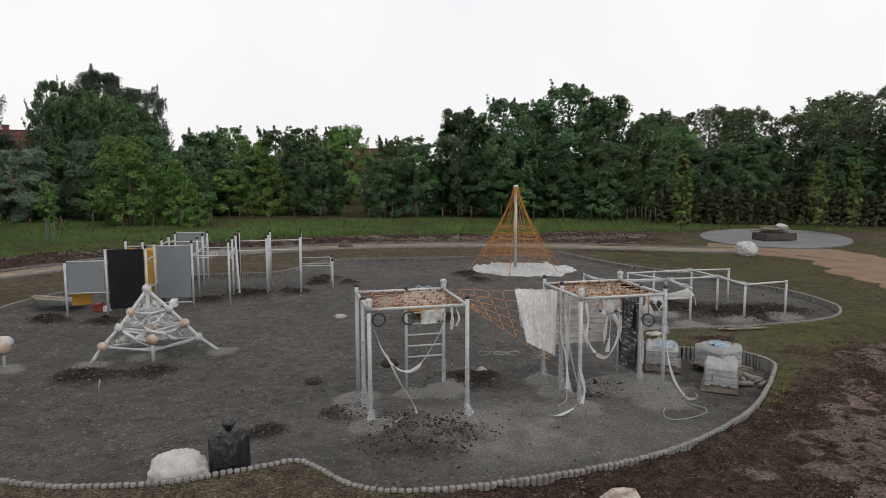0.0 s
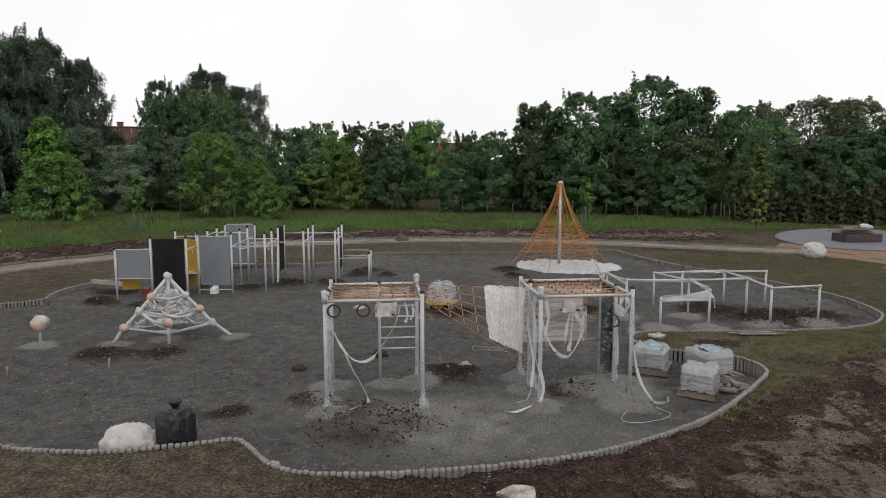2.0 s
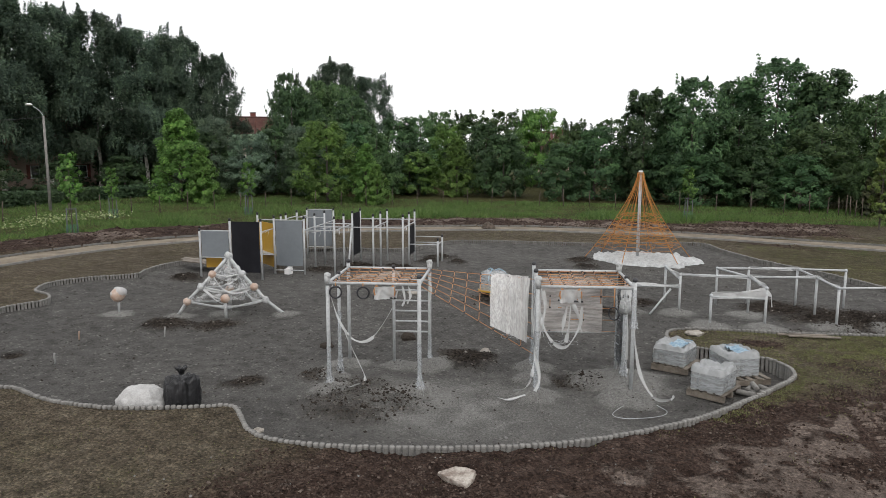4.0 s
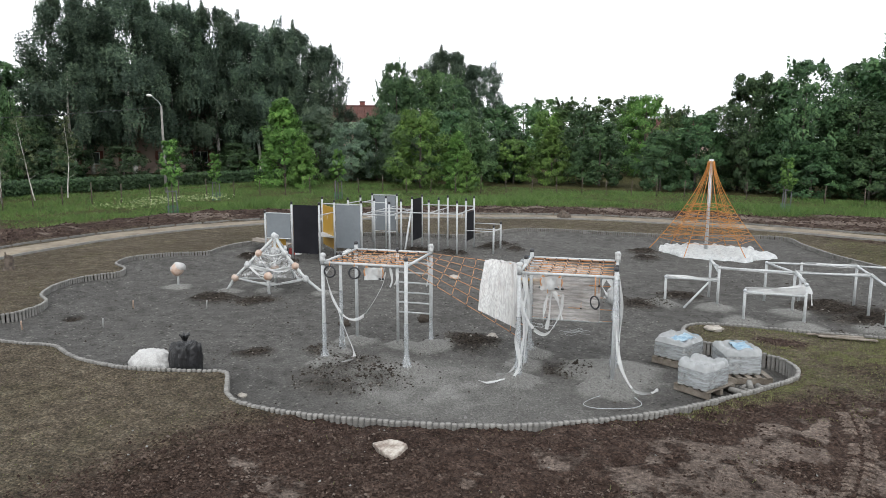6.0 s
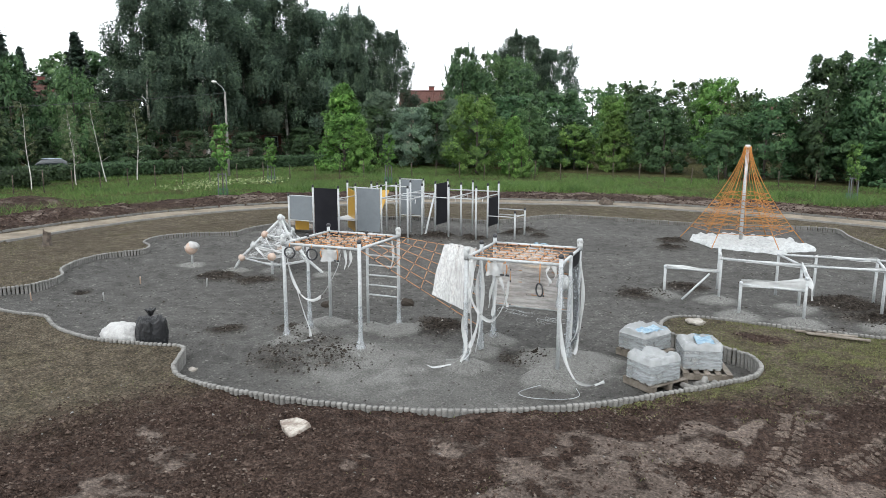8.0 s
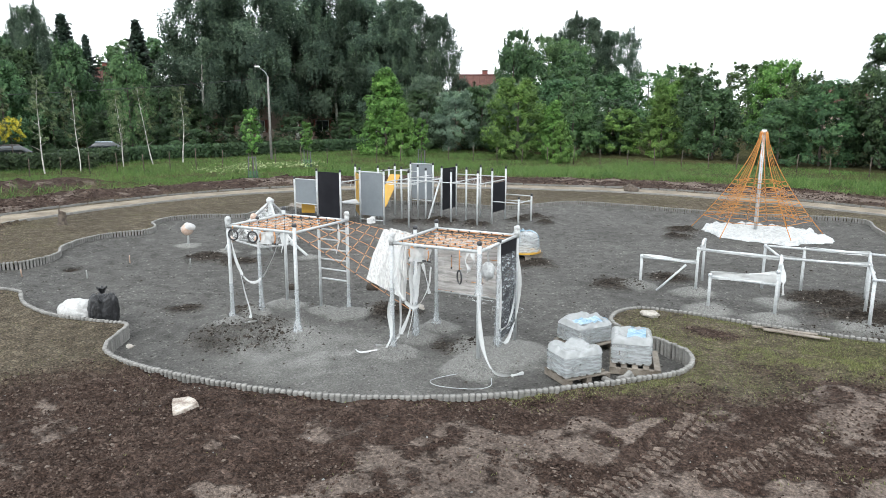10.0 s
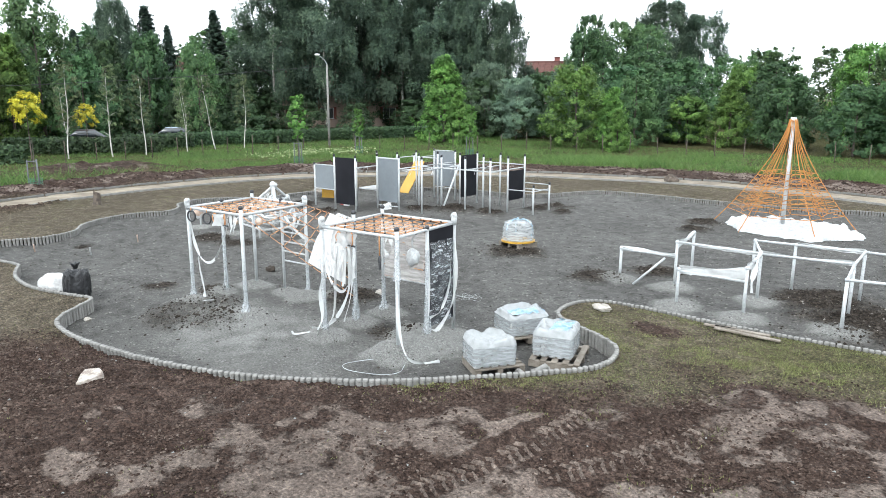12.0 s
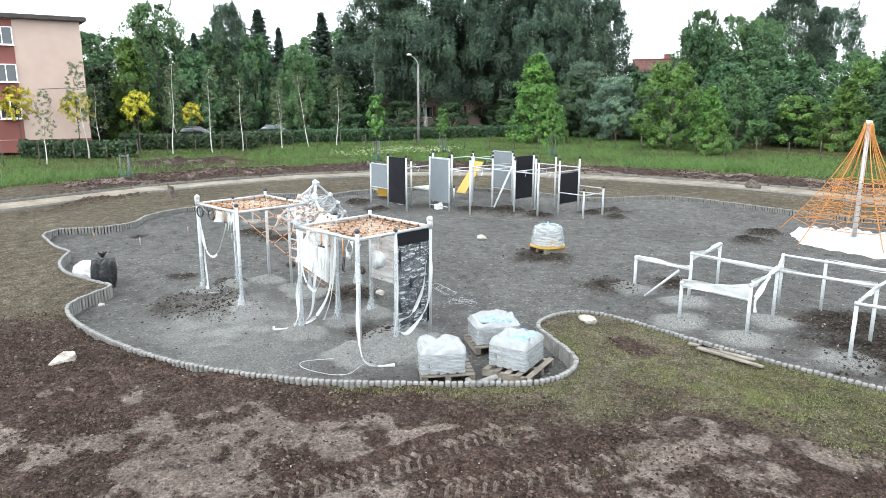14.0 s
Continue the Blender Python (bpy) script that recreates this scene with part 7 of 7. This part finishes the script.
for k, (x, y, a, l) in enumerate(((-41.5, 10.5, 60, 3.0), (-39.6, 14.0, 62, 4.5), (-46.5, 18.5, 62, 5), (-43.6, 22.5, 62, 8), (-46.3, 27, 78, 6), (-46.8, 34, 88, 10), (-46, 44, 88, 12), (-45, 55, 82, 10))):
    rng = np.random.default_rng(80 + k)
    n = int(900 * l)
    P = np.stack([rng.uniform(-l / 2, l / 2, n), rng.uniform(-.6, .6, n), rng.uniform(0, 1.0, n) ** .8 + .12 * np.sin(np.arange(n))], -1)
    v, f = leaf_quads(P, np.tile([0, 0, .5], (n, 1)) + P * np.array([0, 1.2, 0]), .17, rng)
    hd = thing("clipped_hedge", pose(x, y, .15, 0, 0, a), "low clipped dark green hedge", "hedge", "hedges")
    raw("foliage", v, f, L_HEDGE, hd)
    bm = bmesh.new()
    for q in range(int(l * 2)):
        pipe(bm, [(-l / 2 + q * .5, 0, -.2), (-l / 2 + q * .5 + .05, .05, .9)], .03, 5)
    part("stems", bm, M_BARK, hd)


def car(x, y, turn, paint, label):
    t = thing("parked_car", pose(x, y, .25, 0, 0, turn), label, "car")
    bm = bmesh.new()
    sect = [(-2.0, .5, .62, .8), (-1.85, .3, .78, .84), (-1.3, .25, .85, .86), (-.9, .25, .88, .86), (1.1, .25, .9, .86), (1.8, .28, .86, .84), (2.0, .45, .72, .78)]
    rows = []
    for px, zb, zt, w in sect:
        rows.append([bm.verts.new(q) for q in ((px, -w, zb), (px, -w, zt - .15), (px, -w * .92, zt), (px, w * .92, zt), (px, w, zt - .15), (px, w, zb))])
    for a, b in zip(rows, rows[1:]):
        for k in range(6):
            bm.faces.new((a[k], a[(k + 1) % 6], b[(k + 1) % 6], b[k]))
    bm.faces.new(rows[0]), bm.faces.new(rows[-1][::-1])
    part("body", bm, paint, t)
    bm, rows = bmesh.new(), []
    for px, zt, w in ((-1.15, .88, .78), (-.45, 1.38, .66), (.9, 1.42, .66), (1.7, .9, .74)):
        rows.append([bm.verts.new(q) for q in ((px, -w, zt), (px, w, zt), (px, .8, .85), (px, -.8, .85))])
    for a, b in zip(rows, rows[1:]):
        for k in range(4):
            bm.faces.new((a[k], a[(k + 1) % 4], b[(k + 1) % 4], b[k]))
    part("cabin_glass", bm, M_GLASS, t, "dark glazed cabin")
    part("roof", box(bmesh.new(), (.22, 0, 1.42), (1.35, 1.3, .05), None, .02), paint, t)
    for sx in (-1.25, 1.3):
        for sy in (-.8, .8):
            w = part("wheel", pipe(bmesh.new(), [(sx, sy - .1, .3), (sx, sy + .1, .3)], .31, 18), M_RUBBER, t, "black tyre")
            part("rim", pipe(bmesh.new(), [(sx, sy - .11, .3), (sx, sy + .11, .3)], .19, 14), M_STEEL, w)


car(-48.0, 29.0, 70, M_CARP, "pale blue parked car behind the hedge")
car(-47.5, 21.8, 75, M_DARKTRIM, "dark parked car behind the hedge")


# ---------------------------------------------------------------- kerb of round concrete palisades
def build_kerb():
    line = [Vector((*p, 0)) for p in KERB]
    line.append(line[0])
    spots, heading, left = [], [], 0.0
    for a, b in zip(line, line[1:]):
        d = (b - a).length
        while left < d:
            spots.append(a.lerp(b, left / d))
            heading.append(math.degrees(math.atan2(b.y - a.y, b.x - a.x)))
            left += 0.101
        left -= d
    kerb = thing("kerb", pose(0, 0, 0), "winding kerb of round grey concrete palisades", "kerb", kind="structure")
    seg = 10
    prof = [(.80, -.55), (.82, -.065), (1.0, -.035), (.94, -.009), (.78, 0.0)]

    def sect(k):
        """A rounded square, its flats along the kerb."""
        a = 2 * math.pi * (k + .5) / seg
        c, w = math.cos(a), math.sin(a)
        return math.copysign(abs(c) ** .8, c) * .047, math.copysign(abs(w) ** .8, w) * .046

    verts = [(r * sect(k)[0], r * sect(k)[1], z) for r, z in prof for k in range(seg)] + [(0, 0, .001)]
    quads = [(j * seg + k, j * seg + (k + 1) % seg, (j + 1) * seg + (k + 1) % seg, (j + 1) * seg + k) for j in range(4) for k in range(seg)]
    bm = bmesh.new()
    bv = [bm.verts.new(v) for v in verts]
    for q in quads:
        bm.faces.new([bv[i] for i in q])
    for k in range(seg):
        bm.faces.new((bv[4 * seg + k], bv[4 * seg + (k + 1) % seg], bv[-1]))
    rng = random.Random(4)
    both = list(zip(spots, heading))
    near = [q for q in both if q[0].y < 16.6 and -5.5 < q[0].x < 8][:300]
    kept = {id(q) for q in near}
    rest = [q for q in both if id(q) not in kept]
    first = None
    for p, turn in near:
        m = pose(p.x + rng.uniform(-.006, .006), p.y + rng.uniform(-.006, .006), KERB_Z + rng.uniform(-.007, .006) + 0.015 * math.sin(p.x * 1.1), rng.uniform(-1.5, 1.5), rng.uniform(-1.5, 1.5), turn + rng.uniform(-4, 4))
        if first is None:
            first = part("palisade", bm, M_PALI, kerb, "", False)
            first.matrix_basis = m
        else:
            share(first, "palisade", m, kerb)
    vs, fs = [], []
    tri = np.array([(4 * seg + k, 4 * seg + (k + 1) % seg, 5 * seg) for k in range(seg)])
    qa = np.array(quads)
    faces = np.concatenate([qa[:, [0, 1, 2]], qa[:, [0, 2, 3]], tri])
    va = np.array(verts)
    for i, (p, turn) in enumerate(rest):
        a = radians(turn)
        c, s = math.cos(a), math.sin(a)
        w = va @ np.array([[c, s, 0], [-s, c, 0], [0, 0, 1]])
        vs.append(w + np.array([p.x + rng.uniform(-.008, .008), p.y + rng.uniform(-.008, .008), KERB_Z + rng.uniform(-.01, .008)]))
        fs.append(faces + i * len(va))
    tagged(raw("palisades_beyond", np.concatenate(vs), np.concatenate(fs), M_PALI, kerb, smooth=False), kind="stuff")


build_kerb()


# ---------------------------------------------------------------- grass, clods, pebbles
def blades(name, x, y, z, h, w, mat, label, category, seed, lean=.35):
    rng = np.random.default_rng(seed)
    n = len(x)
    a, b = rng.uniform(0, 2 * np.pi, n), rng.uniform(0, 2 * np.pi, n)
    h = h * rng.uniform(.5, 1.3, n)
    w = w * rng.uniform(.7, 1.3, n)
    base = np.stack([x, y, z], -1)
    side = np.stack([np.cos(a) * w, np.sin(a) * w, np.zeros(n)], -1) / 2
    tip = base + np.stack([np.cos(b) * h * lean * rng.uniform(0, 1.6, n), np.sin(b) * h * lean * rng.uniform(0, 1.6, n), h], -1)
    v = np.stack([base - side, base + side, tip], 1).reshape(-1, 3)
    tagged(raw(name, v, np.arange(3 * n).reshape(-1, 3), mat), label, category, kind="stuff")


def scatter(n, x0, x1, y0, y1, seed):
    rng = np.random.default_rng(seed)
    return rng.uniform(x0, x1, n), rng.uniform(y0, y1, n), rng


def grow():
    x, y, rng = scatter(330000, -50, 30, 5, 62, 1)
    sd = line_dist(x, y, KERB, True)
    keep = sd > 3
    x, y, sd = x[keep], y[keep], sd[keep]
    z, turf, mud, meadow = covers(x, y, sd)
    pad = ((x - 21.1) / 6.5) ** 2 + ((y - 44.2) / 6.5) ** 2 > 1
    keep = (meadow * (1 - mud) > rng.uniform(0.25, 1, len(x))) & pad
    x, y, z = x[keep], y[keep], z[keep]
    pd = line_dist(x, y, PATH_LINE, False)
    tall = 0.10 + 0.30 * smooth(11, 6.5, pd) * smooth(.35, .7, vnoise(x * .45, y * .45, 18)) + (0.12 + 0.22 * smooth(16, 8, pd)) * smooth(.2, .8, vnoise(x * .35, y * .35, 7)) * (.5 + vnoise(x * 1.4, y * 1.4, 8))
    blades("meadow_grass", x, y, z - .03, tall, .04, L_GRASS, "tall green meadow grass", "grass", 2, 1.1)
    x, y, rng = scatter(900, -35, -29.5, 28.5, 39, 8)
    z, turf, mud, meadow = covers(x, y, np.full(x.shape, 9.0))
    keep = (meadow > .5) & (mud < .4) & (vnoise(x * .5, y * .5, 3) > .5)
    P = np.stack([x, y, z + rng.uniform(.2, .45, len(x))], -1)[keep]
    v, f = leaf_quads(P, np.tile([0, 0, 2.0], (len(P), 1)), .13, rng, 1.1)
    tagged(raw("cow_parsley", v, f, L_FLOWER), "white flowering umbels in tall grass", "wild flowers", kind="stuff")
    # sparse lawn round the kerb
    x, y, rng = scatter(650000, -22, 24, 3, 44, 3)
    hx, hy, _ = scatter(560000, 3.5, 14.5, 12.5, 21.5, 33)
    x, y = np.concatenate([x, hx]), np.concatenate([y, hy])
    sd = line_dist(x, y, KERB, True)
    keep = sd > .08
    x, y, sd = x[keep], y[keep], sd[keep]
    z, turf, mud, meadow = covers(x, y, sd)
    clump = smooth(.4, .75, vnoise(x * 4.5, y * 4.5, 91)) * (.5 + vnoise(x * 1.3, y * 1.3, 92))
    dens = (0.08 + 0.6 * turf * clump + .4 * clump * (vnoise(x * .8, y * .8, 9) > .5)) * (1 - mud) * (meadow < .5)
    dens = dens + 0.5 * smooth(.5, .15, sd) * (vnoise(x * .9, y * .9, 12) > .5) + .06 * mud * (vnoise(x * 1.4, y * 1.4, 13) > .66)
    dens = np.where((x > 4) & (y < 21.5) & (y > 12.5), dens * .85, np.where(x > 5, dens * 1.6, dens * .4))
    on_path = line_dist(x, y, PATH_LINE, False) < .95
    on_dirt = line_dist(x, y, DIRT_LINE, False) < 2.4
    keep = (dens > rng.uniform(0, 1, len(x))) & ~on_path & ~on_dirt
    x, y, z, turf = x[keep], y[keep], z[keep], turf[keep]
    green = (turf + .5 * vnoise(x * .7, y * .7, 15)) > .95
    blades("sparse_lawn", x[~green], y[~green], z[~green] - .01, .040, .017, L_DRY, "thin yellowish new lawn", "grass", 4, .8)
    blades("lawn_tufts", x[green], y[green], z[green] - .01, .055, .018, L_LAWN, "fresh green grass tufts", "grass", 5, .7)


grow()


def lumps(name, x, y, z, size, mat, label, category, seed, flat=.7):
    """Many small angular lumps as one mesh."""
    rng = np.random.default_rng(seed)
    n = len(x)
    o = np.array([(1, 0, 0), (-1, 0, 0), (0, 1, 0), (0, -1, 0), (0, 0, 1), (0, 0, -1)], float)
    f = np.array([(0, 2, 4), (2, 1, 4), (1, 3, 4), (3, 0, 4), (2, 0, 5), (1, 2, 5), (3, 1, 5), (0, 3, 5)])
    v = o[None] * rng.uniform(.6, 1.3, (n, 6, 1)) + rng.normal(0, .18, (n, 6, 3))
    v *= (size * np.exp(rng.normal(0, .38, n)))[:, None, None]
    v[..., 2] *= flat
    a = rng.uniform(0, 6.28, n)
    c, s = np.cos(a)[:, None], np.sin(a)[:, None]
    v = np.stack([v[..., 0] * c - v[..., 1] * s, v[..., 0] * s + v[..., 1] * c, v[..., 2]], -1) + np.stack([x, y, z], -1)[:, None]
    tagged(raw(name, v.reshape(-1, 3), (f[None] + 6 * np.arange(n)[:, None, None]).reshape(-1, 3), mat), label, category, kind="stuff")


def clods():
    x, y, rng = scatter(150000, -2, 14, 4, 18.5, 11)
    sd = line_dist(x, y, KERB, True)
    z, turf, mud, meadow = covers(x, y, sd)
    keep = (sd > .12) & (mud * (1 - dried(x, y, mud, sd)) * (0.15 + 1.1 * smooth(.35, .75, vnoise(x * .9, y * .9, 17))) > rng.uniform(0, 1, len(x)))
    lumps("soil_clods", x[keep], y[keep], z[keep] + .003, .017, M_CLOD, "crumbly clods of brown soil", "soil", 1)
    # bars of soil pressed up between the lugs of the tyres
    rng = np.random.default_rng(44)
    bars, quads = [], []
    for ox, oy, ax, ay, ln in RUTS:
        for k in range(int(ln / .15)):
            for side in (-1, 1):
                u = k * .15 + .075 * (side > 0) + rng.uniform(-.015, .015)
                if rng.uniform() < .14:
                    continue
                c = np.array([ox + ax * u, oy + ay * u]) - .15 * math.sin(u * .9) * np.array([-ay, ax])
                d = np.array([-ay, ax]) * side * .93 - np.array([ax, ay]) * .36
                nrm = np.array([-d[1], d[0]])
                e0, e1, w = c + d * .02, c + d * rng.uniform(.18, .25), rng.uniform(.030, .042)
                base = [e0 - nrm * w, e0 + nrm * w, e1 + nrm * w, e1 - nrm * w, e0 * .88 + e1 * .12, e0 * .15 + e1 * .85]
                i = 6 * len(bars)
                bars.append(np.array([(*q, up) for q, up in zip(base, (-.02, -.02, -.02, -.02, rng.uniform(.026, .042), rng.uniform(.014, .03)))]))
                quads += [(i, i + 3, i + 5), (i, i + 5, i + 4), (i + 1, i + 4, i + 5), (i + 1, i + 5, i + 2), (i, i + 4, i + 1), (i + 2, i + 5, i + 3)]
    bars = np.concatenate(bars)
    bars[:, 2] += covers(bars[:, 0], bars[:, 1])[0] + .012
    tread = raw("tyre_tread", bars, np.array(quads), M_GROUND)
    # bars coloured pale against the dark ruts, painting light onto their tops
    set_cover(tread, np.zeros(len(bars)), np.ones(len(bars)), np.full(len(bars), .85))
    tagged(tread, "tread bars of tyre tracks pressed into the soil", "soil", kind="stuff")
    x, y, rng = scatter(300, -2, 14, 4, 18, 12)
    sd = line_dist(x, y, KERB, True)
    z, turf, mud, meadow = covers(x, y, sd)
    keep = (sd > .12)
    lumps("pale_pebbles", x[keep], y[keep], z[keep] + .006, .014, M_GRAVEL, "pale pebbles on the soil", "pebbles", 2)
    x, y, rng = scatter(150000, -16, 13, 9, 37, 13)
    sd = line_dist(x, y, KERB, True)
    z, grav, dug = sand_height(x, y)
    keep = (sd < -.1) & (dug > rng.uniform(.1, 1, len(x)))
    lumps("sand_lumps", x[keep], y[keep], z[keep] + .004, .022, M_SCLOD, "dug lumps of dark earth", "soil", 3)
    keep = (sd < -.1) & (.03 > rng.uniform(0, 1, len(x)))
    lumps("sand_crumbs", x[keep], y[keep], z[keep] + .003, .016, M_SCLOD, "scattered dark crumbs", "soil", 4)
    x, y, rng = scatter(200000, -3, 8, 9.5, 16.5, 14)
    sd = line_dist(x, y, KERB, True)
    z, grav, dug = sand_height(x, y)
    keep = (sd < -.1) & (smooth(.8, 1.0, grav) * .5 + .03 * (grav > .3) > rng.uniform(0, 1, len(x)))
    lumps("gravel", x[keep], y[keep], z[keep] + .003, .011, M_GRAVEL, "grey gravel heaped round the posts", "gravel", 5)
    x, y, rng = scatter(26000, -28, 14, 10, 50, 15)
    sd = line_dist(x, y, KERB, True)
    z, turf, mud, meadow = covers(x, y, sd)
    keep = (sd > 3) & (mud > rng.uniform(.3, 1, len(x))) & ((y > 36) | (x < -15))
    lumps("berm_clods", x[keep], y[keep], z[keep] + .008, .048, M_CLOD, "clods on the strip of turned soil", "soil", 6)


clods()
